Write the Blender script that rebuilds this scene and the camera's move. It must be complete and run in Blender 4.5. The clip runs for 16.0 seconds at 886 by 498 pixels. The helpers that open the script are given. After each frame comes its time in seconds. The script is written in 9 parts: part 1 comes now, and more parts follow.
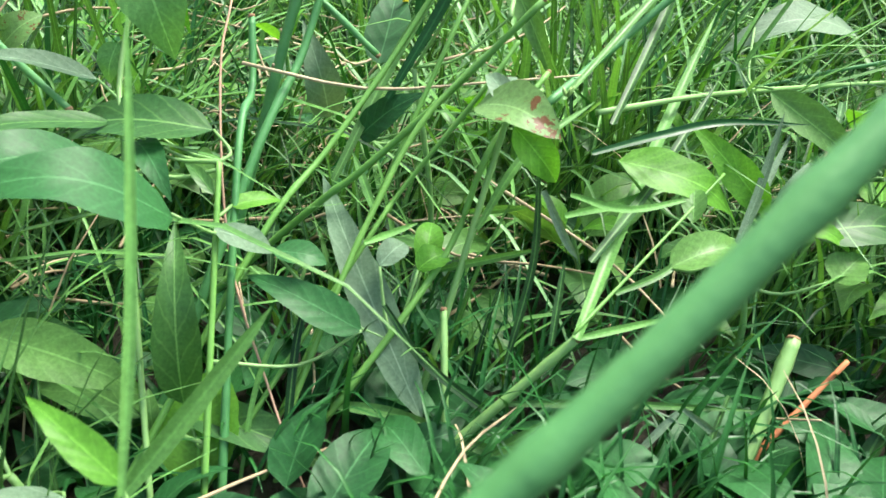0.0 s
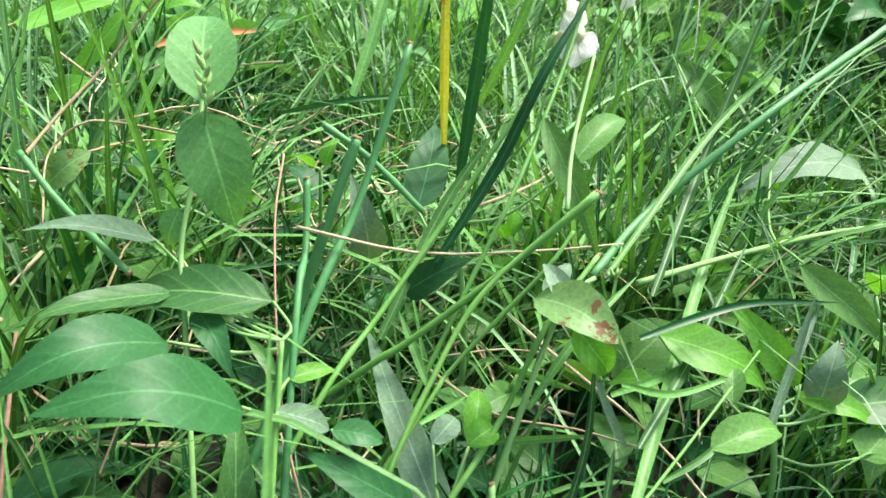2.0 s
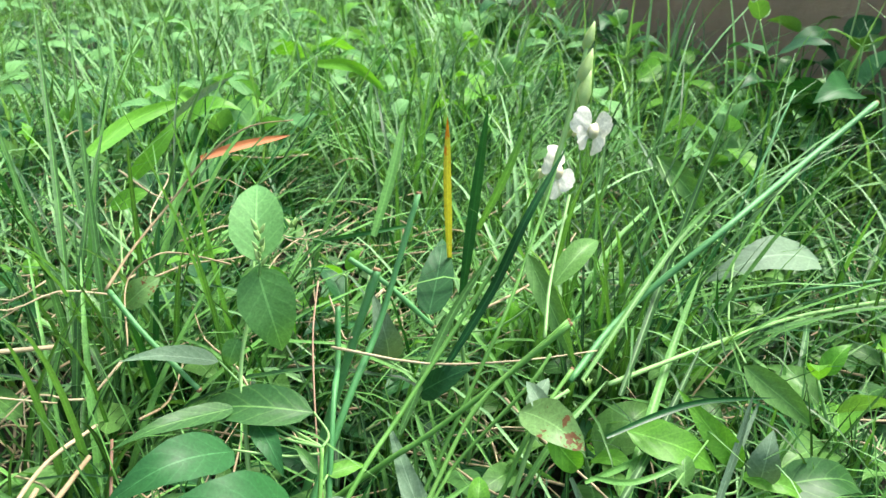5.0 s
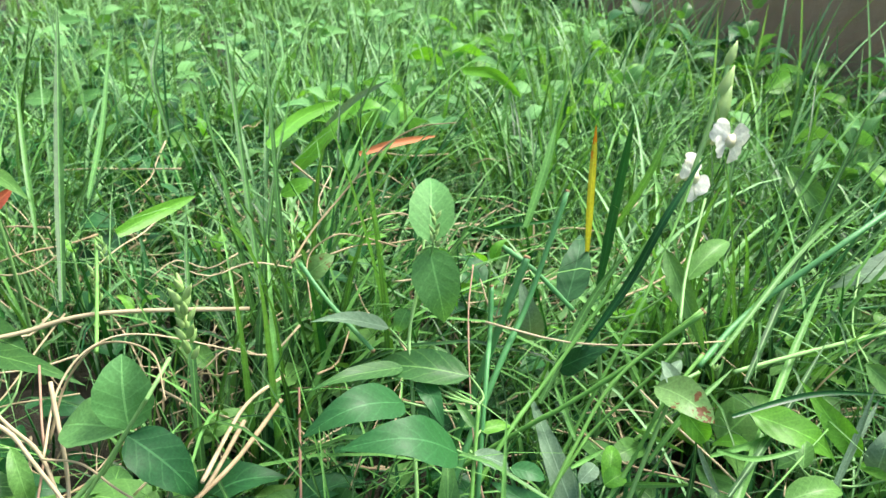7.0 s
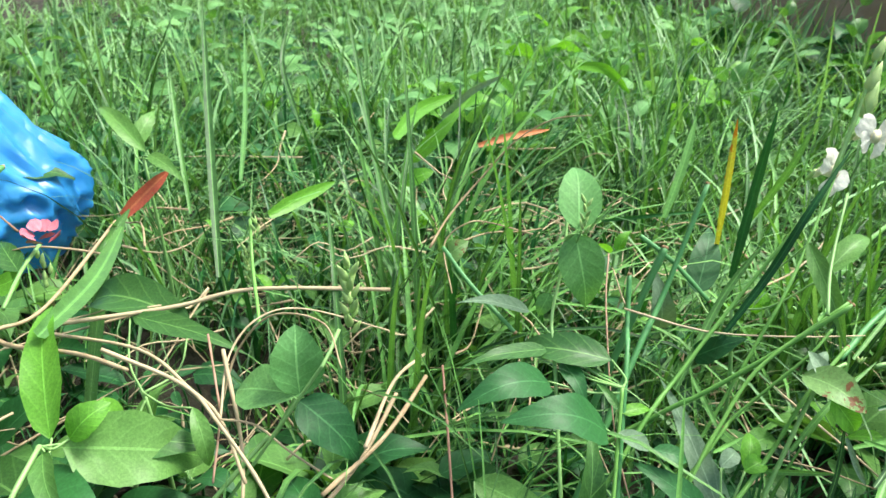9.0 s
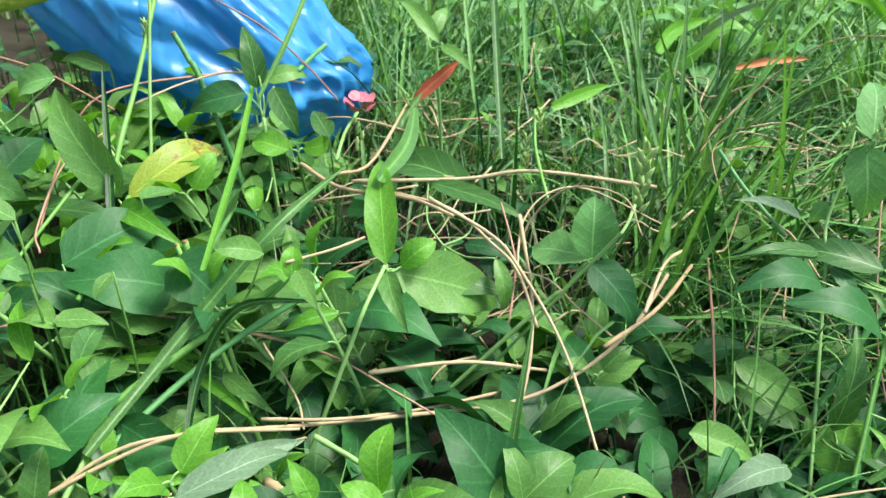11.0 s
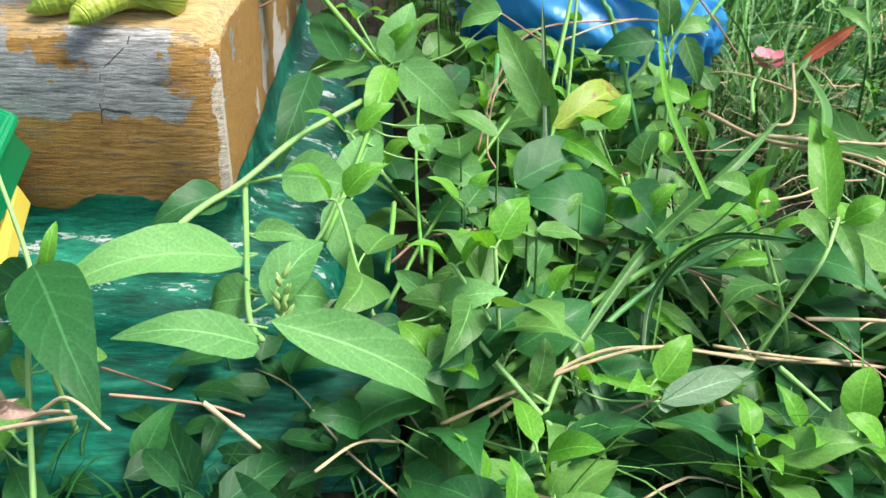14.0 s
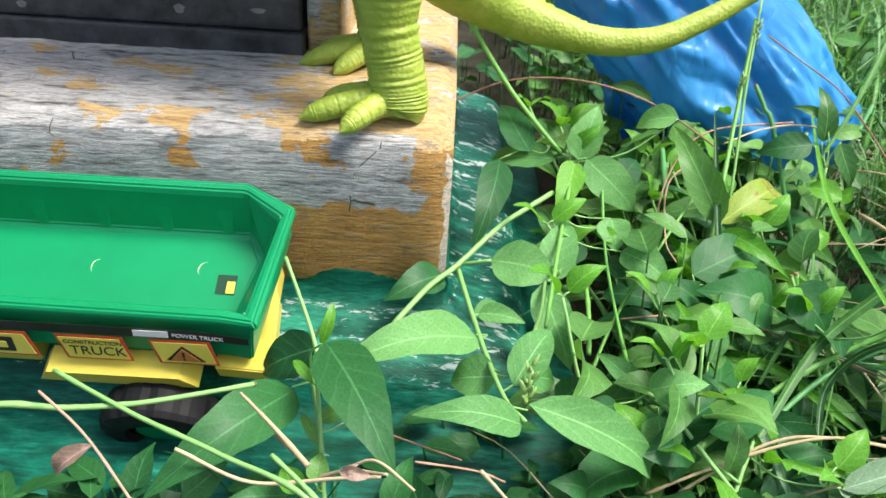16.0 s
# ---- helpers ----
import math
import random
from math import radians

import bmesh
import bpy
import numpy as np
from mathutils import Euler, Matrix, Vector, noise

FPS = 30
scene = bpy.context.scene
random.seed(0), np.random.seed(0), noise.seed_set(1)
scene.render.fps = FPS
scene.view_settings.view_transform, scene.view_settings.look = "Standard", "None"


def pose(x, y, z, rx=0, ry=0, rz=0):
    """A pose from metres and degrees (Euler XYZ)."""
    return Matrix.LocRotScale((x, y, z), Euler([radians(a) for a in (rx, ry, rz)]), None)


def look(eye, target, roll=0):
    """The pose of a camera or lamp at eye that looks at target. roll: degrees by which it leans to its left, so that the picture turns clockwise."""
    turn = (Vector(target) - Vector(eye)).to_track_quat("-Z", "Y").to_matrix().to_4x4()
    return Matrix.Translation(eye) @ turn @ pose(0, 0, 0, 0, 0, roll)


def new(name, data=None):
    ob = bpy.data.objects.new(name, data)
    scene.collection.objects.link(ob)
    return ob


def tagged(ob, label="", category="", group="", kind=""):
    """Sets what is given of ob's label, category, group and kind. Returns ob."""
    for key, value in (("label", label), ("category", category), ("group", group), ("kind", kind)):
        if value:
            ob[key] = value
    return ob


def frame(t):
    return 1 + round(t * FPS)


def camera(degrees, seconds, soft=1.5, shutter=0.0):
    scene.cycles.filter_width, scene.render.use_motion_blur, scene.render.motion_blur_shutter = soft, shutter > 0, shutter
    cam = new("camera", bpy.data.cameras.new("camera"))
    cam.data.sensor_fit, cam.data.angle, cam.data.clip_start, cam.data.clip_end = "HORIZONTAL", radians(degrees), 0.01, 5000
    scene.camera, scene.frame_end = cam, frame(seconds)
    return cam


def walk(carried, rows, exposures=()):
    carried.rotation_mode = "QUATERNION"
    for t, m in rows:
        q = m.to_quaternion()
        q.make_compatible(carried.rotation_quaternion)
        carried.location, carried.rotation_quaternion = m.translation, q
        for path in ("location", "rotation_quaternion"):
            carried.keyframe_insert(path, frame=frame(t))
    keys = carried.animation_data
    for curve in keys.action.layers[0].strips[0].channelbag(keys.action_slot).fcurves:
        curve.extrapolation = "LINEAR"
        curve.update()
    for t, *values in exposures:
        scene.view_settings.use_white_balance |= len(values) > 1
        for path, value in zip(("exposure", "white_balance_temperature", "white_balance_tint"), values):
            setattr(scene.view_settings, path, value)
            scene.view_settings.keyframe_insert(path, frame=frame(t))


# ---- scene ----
cam = camera(58.97, 16.0)
PATH = [
    (0, (-0.0364, -0.0189, 0.2128), (-0.0179, 0.2460, 0.0732), 1.07),
    (0.5, (-0.0505, -0.0245, 0.2141), (-0.0333, 0.2422, 0.0777), 2.36),
    (1, (-0.0637, -0.0053, 0.2325), (-0.0300, 0.2596, 0.0957), 3.79),
    (1.5, (-0.0663, -0.0011, 0.2492), (-0.0357, 0.2667, 0.1174), 3.52),
    (2, (-0.0677, -0.0000, 0.2657), (-0.0390, 0.2694, 0.1368), 3.85),
    (2.5, (-0.0698, -0.0031, 0.2812), (-0.0411, 0.2663, 0.1525), 3.57),
    (3, (-0.0632, -0.0061, 0.2926), (-0.0323, 0.2640, 0.1658), 3.26),
    (3.5, (-0.0644, -0.0141, 0.3002), (-0.0315, 0.2562, 0.1742), 3.31),
    (6, (-0.0795, -0.0836, 0.3602), (-0.0794, 0.1911, 0.2397), 1.25),
    (6.5, (-0.0931, -0.0992, 0.3599), (-0.1058, 0.1749, 0.2388), 1.47),
    (7, (-0.0969, -0.1064, 0.3582), (-0.1144, 0.1670, 0.2360), 1.47),
    (7.5, (-0.1077, -0.1158, 0.3577), (-0.1305, 0.1573, 0.2356), 1.56),
    (8, (-0.1234, -0.1228, 0.3584), (-0.1530, 0.1494, 0.2357), 1.56),
    (10.5, (-0.1806, -0.1818, 0.3584), (-0.2562, 0.0772, 0.2271), 1.65),
    (11, (-0.2032, -0.2137, 0.3442), (-0.2981, 0.0313, 0.1995), 2.17),
    (11.5, (-0.2221, -0.2299, 0.3416), (-0.3311, 0.0059, 0.1915), 1.79),
    (12, (-0.2444, -0.2503, 0.3426), (-0.3616, -0.0203, 0.1897), 1.64),
    (12.5, (-0.2588, -0.2720, 0.3319), (-0.3827, -0.0480, 0.1754), 1.71),
    (13, (-0.2921, -0.2940, 0.3319), (-0.4237, -0.0752, 0.1744), 1.97),
    (13.5, (-0.3035, -0.3011, 0.3325), (-0.4387, -0.0843, 0.1754), 2.29),
    (14, (-0.3343, -0.3279, 0.3359), (-0.4775, -0.1171, 0.1777), 2.83),
    (14.5, (-0.3543, -0.3578, 0.3649), (-0.5050, -0.1507, 0.2085), 3.30),
    (15, (-0.3763, -0.3890, 0.3875), (-0.5356, -0.1857, 0.2349), 2.74),
    (15.5, (-0.3863, -0.4063, 0.3965), (-0.5481, -0.2049, 0.2440), 2.80),
    (16, (-0.3919, -0.4245, 0.4056), (-0.5527, -0.2225, 0.2528), 3.62),
]
walk(cam, [(t, look(eye, target, roll)) for t, eye, target, roll in PATH], [(0.0, 1.4), (8.0, 1.3), (11.0, 1.1), (16.0, 1.03)])
cam.data.dof.use_dof, cam.data.dof.focus_distance, cam.data.dof.aperture_fstop = True, 0.41, 25.0

# ---- light ----
world = bpy.data.worlds.new("world")
scene.world = world
world.use_nodes = True
wn = world.node_tree.nodes
sky = wn.new("ShaderNodeTexSky")
sky.sky_type, sky.sun_disc = "NISHITA", False
sky.sun_elevation, sky.sun_rotation = radians(62), radians(62)
sky.dust_density, sky.air_density, sky.ozone_density = 4.0, 1.2, 0.6
wn["Background"].inputs["Strength"].default_value = 0.12
world.node_tree.links.new(sky.outputs[0], wn["Background"].inputs["Color"])
sun = new("sun", bpy.data.lights.new("sun", "SUN"))
sun.data.energy, sun.data.angle, sun.data.color = 2.7, radians(22), (1.0, 0.975, 0.92)
sun.matrix_world = look((0.94, 0.5, 2.0), (0, 0, 0))
scene.view_settings.exposure = 1.22

# ---- materials ----


def base_material(name):
    m = bpy.data.materials.new(name)
    m.use_nodes = True
    return m, m.node_tree.nodes, m.node_tree.links, m.node_tree.nodes["Principled BSDF"]


def ramp_node(n, stops):
    r = n.new("ShaderNodeValToRGB")
    el = r.color_ramp.elements
    while len(el) < len(stops):
        el.new(0.5)
    for e, (p, c) in zip(el, stops):
        e.position, e.color = p, (*c, 1)
    return r


def math_node(n, l, op, a, b=None):
    m = n.new("ShaderNodeMath")
    m.operation = op
    for k, v in enumerate((a, b)):
        if v is None:
            continue
        if isinstance(v, (int, float)):
            m.inputs[k].default_value = v
        else:
            l.new(v, m.inputs[k])
    return m.outputs[0]


def noise_node(n, l, scale, detail=4.0, rough=0.6, coord=None):
    t = n.new("ShaderNodeTexNoise")
    t.inputs["Scale"].default_value, t.inputs["Detail"].default_value, t.inputs["Roughness"].default_value = scale, detail, rough
    if coord is not None:
        l.new(coord, t.inputs["Vector"])
    return t.outputs["Fac"]


def mix_node(n, l, fac, a, b, kind="MIX"):
    m = n.new("ShaderNodeMix")
    m.data_type, m.blend_type = "RGBA", kind
    for k, v in ((0, fac), (6, a), (7, b)):
        if isinstance(v, (int, float)):
            m.inputs[k].default_value = v
        elif isinstance(v, tuple):
            m.inputs[k].default_value = (*v, 1)
        else:
            l.new(v, m.inputs[k])
    return m.outputs[2]


def bump_node(n, l, bsdf, height, strength, distance):
    b = n.new("ShaderNodeBump")
    b.inputs["Strength"].default_value, b.inputs["Distance"].default_value = strength, distance
    l.new(height, b.inputs["Height"])
    l.new(b.outputs[0], bsdf.inputs["Normal"])


def leaf_material(name, dark, light, gloss=0.42, through_light=0.35, veins=True, dry=None, tint=(1.0, 1.0, 0.35)):
    """Leaf: hue varies from leaf to leaf and over each; midrib, side veins, light that comes through."""
    m, n, l, p = base_material(name)
    geo, info, uv = n.new("ShaderNodeNewGeometry"), n.new("ShaderNodeObjectInfo"), n.new("ShaderNodeUVMap")
    rnd = math_node(n, l, "FRACT", math_node(n, l, "ADD", geo.outputs["Random Per Island"], info.outputs["Random"]))
    blot = noise_node(n, l, 90, 3, 0.6, geo.outputs["Position"])
    fac = math_node(n, l, "ADD", math_node(n, l, "MULTIPLY", rnd, 0.75), math_node(n, l, "MULTIPLY", blot, 0.35))
    col = ramp_node(n, [(0.1, dark), (0.9, light)] if veins else [(0.2, dark), (0.92, light)])
    l.new(fac, col.inputs[0])
    out = col.outputs[0]
    sep = n.new("ShaderNodeSeparateXYZ")
    l.new(uv.outputs[0], sep.inputs[0])
    across = math_node(n, l, "ABSOLUTE", math_node(n, l, "SUBTRACT", math_node(n, l, "MULTIPLY", sep.outputs[1], 2.0), 1.0))
    if veins:
        ribs = math_node(n, l, "SINE", math_node(n, l, "MULTIPLY", math_node(n, l, "SUBTRACT", sep.outputs[0], math_node(n, l, "ADD", math_node(n, l, "MULTIPLY", across, 0.24), math_node(n, l, "MULTIPLY", blot, 0.09))), 37.0))
        side_vein = math_node(n, l, "MULTIPLY", math_node(n, l, "POWER", math_node(n, l, "MAXIMUM", ribs, 0.0), 14.0), 0.14)
        mid = math_node(n, l, "MULTIPLY", math_node(n, l, "LESS_THAN", across, 0.04), 0.4)
        out = mix_node(n, l, math_node(n, l, "MAXIMUM", side_vein, mid), out, tuple(min(1, c * 1.9 + 0.05) for c in light))
        bump_node(n, l, p, math_node(n, l, "ADD", ribs, math_node(n, l, "MULTIPLY", blot, 4.0)), 0.07, 0.0007)
    else:
        mid = math_node(n, l, "MULTIPLY", math_node(n, l, "LESS_THAN", across, 0.14), 0.3)
        out = mix_node(n, l, mid, out, tuple(c * 1.5 for c in light))
    if dry:
        patch = math_node(n, l, "GREATER_THAN", math_node(n, l, "ADD", noise_node(n, l, 160, 4, 0.7, geo.outputs["Position"]), math_node(n, l, "MULTIPLY", sep.outputs[0], 0.25)), 0.74)
        out = mix_node(n, l, patch, out, dry)
    speck = ramp_node(n, [(0.35, (0.78, 0.78, 0.78)), (0.7, (1.18, 1.16, 1.2))])
    l.new(noise_node(n, l, 700, 4, 0.7, geo.outputs["Position"]), speck.inputs[0])
    out = mix_node(n, l, 1.0, out, speck.outputs[0], "MULTIPLY")
    l.new(out, p.inputs["Base Color"])
    l.new(math_node(n, l, "ADD", math_node(n, l, "MULTIPLY", blot, 0.3), gloss - 0.15), p.inputs["Roughness"])
    p.inputs["Specular IOR Level"].default_value = 0.3
    tr = n.new("ShaderNodeBsdfTranslucent")
    warm = mix_node(n, l, 1.0, out, tint, "MULTIPLY")
    l.new(warm, tr.inputs[0])
    mx = n.new("ShaderNodeMixShader")
    mx.inputs[0].default_value = through_light
    l.new(p.outputs[0], mx.inputs[1])
    l.new(tr.outputs[0], mx.inputs[2])
    l.new(mx.outputs[0], n["Material Output"].inputs[0])
    return m


LEAF = leaf_material("broad_leaf", (0.042, 0.15, 0.04), (0.165, 0.38, 0.085))
LEAF_SOFT = leaf_material("soft_hairy_leaf", (0.085, 0.27, 0.075), (0.18, 0.43, 0.13), gloss=0.6, through_light=0.32)
# Own colour of glossy leaves; also used where low shade is put into colour.
LEAF_DARK = leaf_material("dark_glossy_shaded_leaf", (0.010, 0.07, 0.02), (0.034, 0.165, 0.04), gloss=0.5, through_light=0.18)
LEAF_LIGHT = leaf_material("young_light_leaf", (0.11, 0.36, 0.035), (0.19, 0.5, 0.06), through_light=0.45)
LEAF_YELLOW = leaf_material("yellowing_leaf", (0.2, 0.37, 0.04), (0.34, 0.45, 0.06), dry=(0.30, 0.17, 0.05))
YELLOW_BLADE = leaf_material("yellow_blade", (0.36, 0.37, 0.05), (0.52, 0.54, 0.1), through_light=0.4, veins=False, dry=(0.5, 0.2, 0.03), tint=(1.0, 0.95, 0.2))
LEAF_PALE = leaf_material("dusty_pale_leaf", (0.13, 0.24, 0.13), (0.2, 0.32, 0.19), gloss=0.6, through_light=0.2)
LEAF_BURNT = leaf_material("burnt_edge_leaf", (0.13, 0.3, 0.08), (0.2, 0.38, 0.12), dry=(0.2, 0.1, 0.04))
LEAF_DEAD = leaf_material("withered_leaf", (0.3, 0.2, 0.15), (0.5, 0.37, 0.3), gloss=0.7, through_light=0.25)
GRASS = leaf_material("grass_blade", (0.012, 0.06, 0.016), (0.2, 0.49, 0.115), gloss=0.42, through_light=0.25, veins=False)
# Paler than GRASS: haze and open light over the lawn put into colour.
GRASS_FAR = leaf_material("pale_lit_lawn_blade", (0.03, 0.12, 0.035), (0.31, 0.61, 0.24), gloss=0.42, through_light=0.3, veins=False)
# Own colour of some blades; elsewhere the lawn's deep shade put into colour.
GRASS_DARK = leaf_material("deep_green_shaded_blade", (0.012, 0.085, 0.02), (0.04, 0.19, 0.04), gloss=0.38, through_light=0.2, veins=False)
RED_LEAF = leaf_material("red_dying_blade", (0.5, 0.1, 0.06), (0.62, 0.26, 0.1), gloss=0.6, through_light=0.3, veins=False)


def stem_material(name, low, high, scale=120.0, rough=0.5):
    m, n, l, p = base_material(name)
    geo, info = n.new("ShaderNodeNewGeometry"), n.new("ShaderNodeObjectInfo")
    f = math_node(n, l, "ADD", math_node(n, l, "MULTIPLY", noise_node(n, l, scale, 5, 0.7, geo.outputs["Position"]), 0.7), math_node(n, l, "MULTIPLY", math_node(n, l, "FRACT", math_node(n, l, "ADD", geo.outputs["Random Per Island"], info.outputs["Random"])), 0.4))
    c = ramp_node(n, [(0.2, low), (0.85, high)])
    l.new(f, c.inputs[0])
    l.new(c.outputs[0], p.inputs["Base Color"])
    p.inputs["Roughness"].default_value = rough
    bump_node(n, l, p, noise_node(n, l, scale * 6, 3, 0.6, geo.outputs["Position"]), 0.3, 0.0006)
    return m


STEM = stem_material("green_stem", (0.08, 0.26, 0.04), (0.2, 0.46, 0.09))
STEM_PALE = stem_material("pale_hairy_stem", (0.17, 0.38, 0.1), (0.29, 0.52, 0.17))
STEM_DARK = stem_material("dark_stem", (0.04, 0.2, 0.055), (0.12, 0.36, 0.11))
STRAW = stem_material("dry_straw", (0.28, 0.2, 0.1), (0.64, 0.53, 0.33), 150.0, 0.75)
TWIG_RED = stem_material("reddish_dry_twig", (0.26, 0.13, 0.08), (0.52, 0.34, 0.23), 150.0, 0.7)
BUD = stem_material("green_bud", (0.22, 0.4, 0.1), (0.4, 0.58, 0.2), 300.0)
CUT_END = stem_material("brown_cut_end", (0.14, 0.07, 0.03), (0.4, 0.26, 0.13), 400.0, 0.8)
PETAL = leaf_material("white_petal", (0.8, 0.83, 0.68), (0.87, 0.89, 0.78), 0.5, 0.4, False, None, (1.0, 1.0, 0.94))
PETAL_CREAM = stem_material("cream_petal_throat", (0.62, 0.6, 0.32), (0.8, 0.76, 0.52), 90.0, 0.5)
PETAL_PINK = stem_material("pink_petal", (0.42, 0.06, 0.1), (0.66, 0.24, 0.28), 300.0, 0.5)
RUST_LEAF = stem_material("rust_dead_blade", (0.42, 0.13, 0.05), (0.62, 0.24, 0.09), 60.0, 0.7)

# Soil under the grass: dark, with crumbs and litter.
SOIL, n, l, p = base_material("soil")
g = n.new("ShaderNodeNewGeometry")
c = ramp_node(n, [(0.3, (0.02, 0.018, 0.01)), (0.55, (0.035, 0.032, 0.016)), (0.72, (0.03, 0.06, 0.018))])
l.new(noise_node(n, l, 35, 8, 0.7, g.outputs["Position"]), c.inputs[0])
l.new(c.outputs[0], p.inputs["Base Color"])
p.inputs["Roughness"].default_value = 0.95
bump_node(n, l, p, noise_node(n, l, 160, 6, 0.7, g.outputs["Position"]), 0.8, 0.01)

# Rough garden wall.
WALL, n, l, p = base_material("old_plaster_wall")
g = n.new("ShaderNodeNewGeometry")
c = ramp_node(n, [(0.3, (0.2, 0.145, 0.1)), (0.55, (0.33, 0.25, 0.18)), (0.8, (0.4, 0.31, 0.23))])
l.new(noise_node(n, l, 5, 8, 0.7, g.outputs["Position"]), c.inputs[0])
l.new(c.outputs[0], p.inputs["Base Color"])
p.inputs["Roughness"].default_value = 0.9
bump_node(n, l, p, noise_node(n, l, 60, 6, 0.7, g.outputs["Position"]), 0.5, 0.01)


def axis_coord(n, l, sx, sy, sz):
    """Object coordinates, scaled by axis."""
    tc, mp = n.new("ShaderNodeTexCoord"), n.new("ShaderNodeMapping")
    mp.inputs["Scale"].default_value = (sx, sy, sz)
    l.new(tc.outputs["Object"], mp.inputs["Vector"])
    return mp.outputs[0], tc.outputs["Object"]


# Flaking paint: ochre over white over bare grey wood-floated cement.
PAINT, n, l, p = base_material("flaking_ochre_paint")
streak, flat = axis_coord(n, l, 24, 110, 190)
fine, _ = axis_coord(n, l, 70, 520, 760)
fine_grain = noise_node(n, l, 1.0, 5, 0.75, fine)
c_grey = ramp_node(n, [(0.36, (0.09, 0.095, 0.095)), (0.48, (0.27, 0.29, 0.285)), (0.66, (0.52, 0.53, 0.53))])
l.new(noise_node(n, l, 1.0, 6, 0.75, streak), c_grey.inputs[0])
c_ochre = ramp_node(n, [(0.3, (0.27, 0.13, 0.025)), (0.55, (0.42, 0.23, 0.05)), (0.8, (0.52, 0.33, 0.12))])
l.new(noise_node(n, l, 1.0, 5, 0.7, streak), c_ochre.inputs[0])
lay, _ = axis_coord(n, l, 20, 30, 34)
flake = noise_node(n, l, 1.0, 7, 0.62, lay)
sep = n.new("ShaderNodeSeparateXYZ")
l.new(flat, sep.inputs[0])
# more paint is left towards the right-hand corner and on the lower half of the front
right_end = math_node(n, l, "MULTIPLY", math_node(n, l, "MAXIMUM", math_node(n, l, "MULTIPLY", math_node(n, l, "GREATER_THAN", math_node(n, l, "ADD", sep.outputs[0], math_node(n, l, "MULTIPLY", flake, 0.5)), 0.12), math_node(n, l, "GREATER_THAN", sep.outputs[2], 0.199)), math_node(n, l, "GREATER_THAN", math_node(n, l, "ADD", sep.outputs[0], math_node(n, l, "MULTIPLY", noise_node(n, l, 26, 6, 0.65, flat), 0.07)), 0.012)), 0.16)
low_half = math_node(n, l, "MULTIPLY", math_node(n, l, "LESS_THAN", math_node(n, l, "ADD", sep.outputs[2], math_node(n, l, "MULTIPLY", flake, 0.05)), 0.174), 0.28)
left = math_node(n, l, "ADD", flake, math_node(n, l, "MAXIMUM", right_end, low_half))
edge = math_node(n, l, "GREATER_THAN", left, 0.575)
c_white = ramp_node(n, [(0.36, (0.09, 0.085, 0.08)), (0.46, (0.42, 0.41, 0.39)), (0.62, (0.74, 0.73, 0.71))])
l.new(noise_node(n, l, 1.0, 6, 0.7, streak), c_white.inputs[0])
top_part = math_node(n, l, "GREATER_THAN", math_node(n, l, "ADD", sep.outputs[2], math_node(n, l, "MULTIPLY", noise_node(n, l, 30, 5, 0.7, flat), 0.02)), 0.203)
under = mix_node(n, l, top_part, c_grey.outputs[0], c_white.outputs[0])
c_pale = ramp_node(n, [(0.3, (0.42, 0.25, 0.08)), (0.52, (0.64, 0.44, 0.2)), (0.75, (0.72, 0.58, 0.38))])
l.new(noise_node(n, l, 1.0, 5, 0.7, streak), c_pale.inputs[0])
ochre = mix_node(n, l, top_part, c_ochre.outputs[0], c_pale.outputs[0])
paint = mix_node(n, l, edge, under, ochre)
arris = math_node(n, l, "GREATER_THAN", math_node(n, l, "ADD", sep.outputs[0], math_node(n, l, "MULTIPLY", noise_node(n, l, 70, 5, 0.7, flat), 0.016)), 0.0035)
paint = mix_node(n, l, math_node(n, l, "MULTIPLY", math_node(n, l, "MULTIPLY", arris, math_node(n, l, "LESS_THAN", sep.outputs[1], 0.011)), 0.8), paint, (0.66, 0.6, 0.52))
crack_n = n.new("ShaderNodeTexVoronoi")
crack_n.feature = "DISTANCE_TO_EDGE"
crack_n.inputs["Scale"].default_value = 17
l.new(flat, crack_n.inputs["Vector"])
crack = math_node(n, l, "LESS_THAN", crack_n.outputs["Distance"], math_node(n, l, "MULTIPLY", math_node(n, l, "GREATER_THAN", noise_node(n, l, 12, 3, 0.6, flat), 0.6), 0.006))
dirt = math_node(n, l, "MULTIPLY", math_node(n, l, "GREATER_THAN", noise_node(n, l, 1.0, 8, 0.8, streak), 0.565), 0.6)
paint = mix_node(n, l, dirt, paint, (0.1, 0.09, 0.08))
paint = mix_node(n, l, crack, paint, (0.04, 0.035, 0.03))
peel = math_node(n, l, "MULTIPLY", math_node(n, l, "MULTIPLY", math_node(n, l, "GREATER_THAN", sep.outputs[0], -0.005), math_node(n, l, "GREATER_THAN", sep.outputs[1], 0.011)), math_node(n, l, "GREATER_THAN", noise_node(n, l, 13, 6, 0.62, flat), 0.57))
paint = mix_node(n, l, math_node(n, l, "MULTIPLY", peel, 0.85), paint, (0.62, 0.6, 0.56))
grain = ramp_node(n, [(0.36, (0.5, 0.49, 0.47)), (0.5, (1.0, 1.0, 1.0)), (0.66, (1.22, 1.22, 1.22))])
l.new(fine_grain, grain.inputs[0])
paint = mix_node(n, l, 1.0, paint, grain.outputs[0], "MULTIPLY")
pits = math_node(n, l, "GREATER_THAN", noise_node(n, l, 210, 5, 0.7, flat), 0.66)
paint = mix_node(n, l, math_node(n, l, "MULTIPLY", pits, 0.55), paint, (0.09, 0.075, 0.055))
l.new(paint, p.inputs["Base Color"])
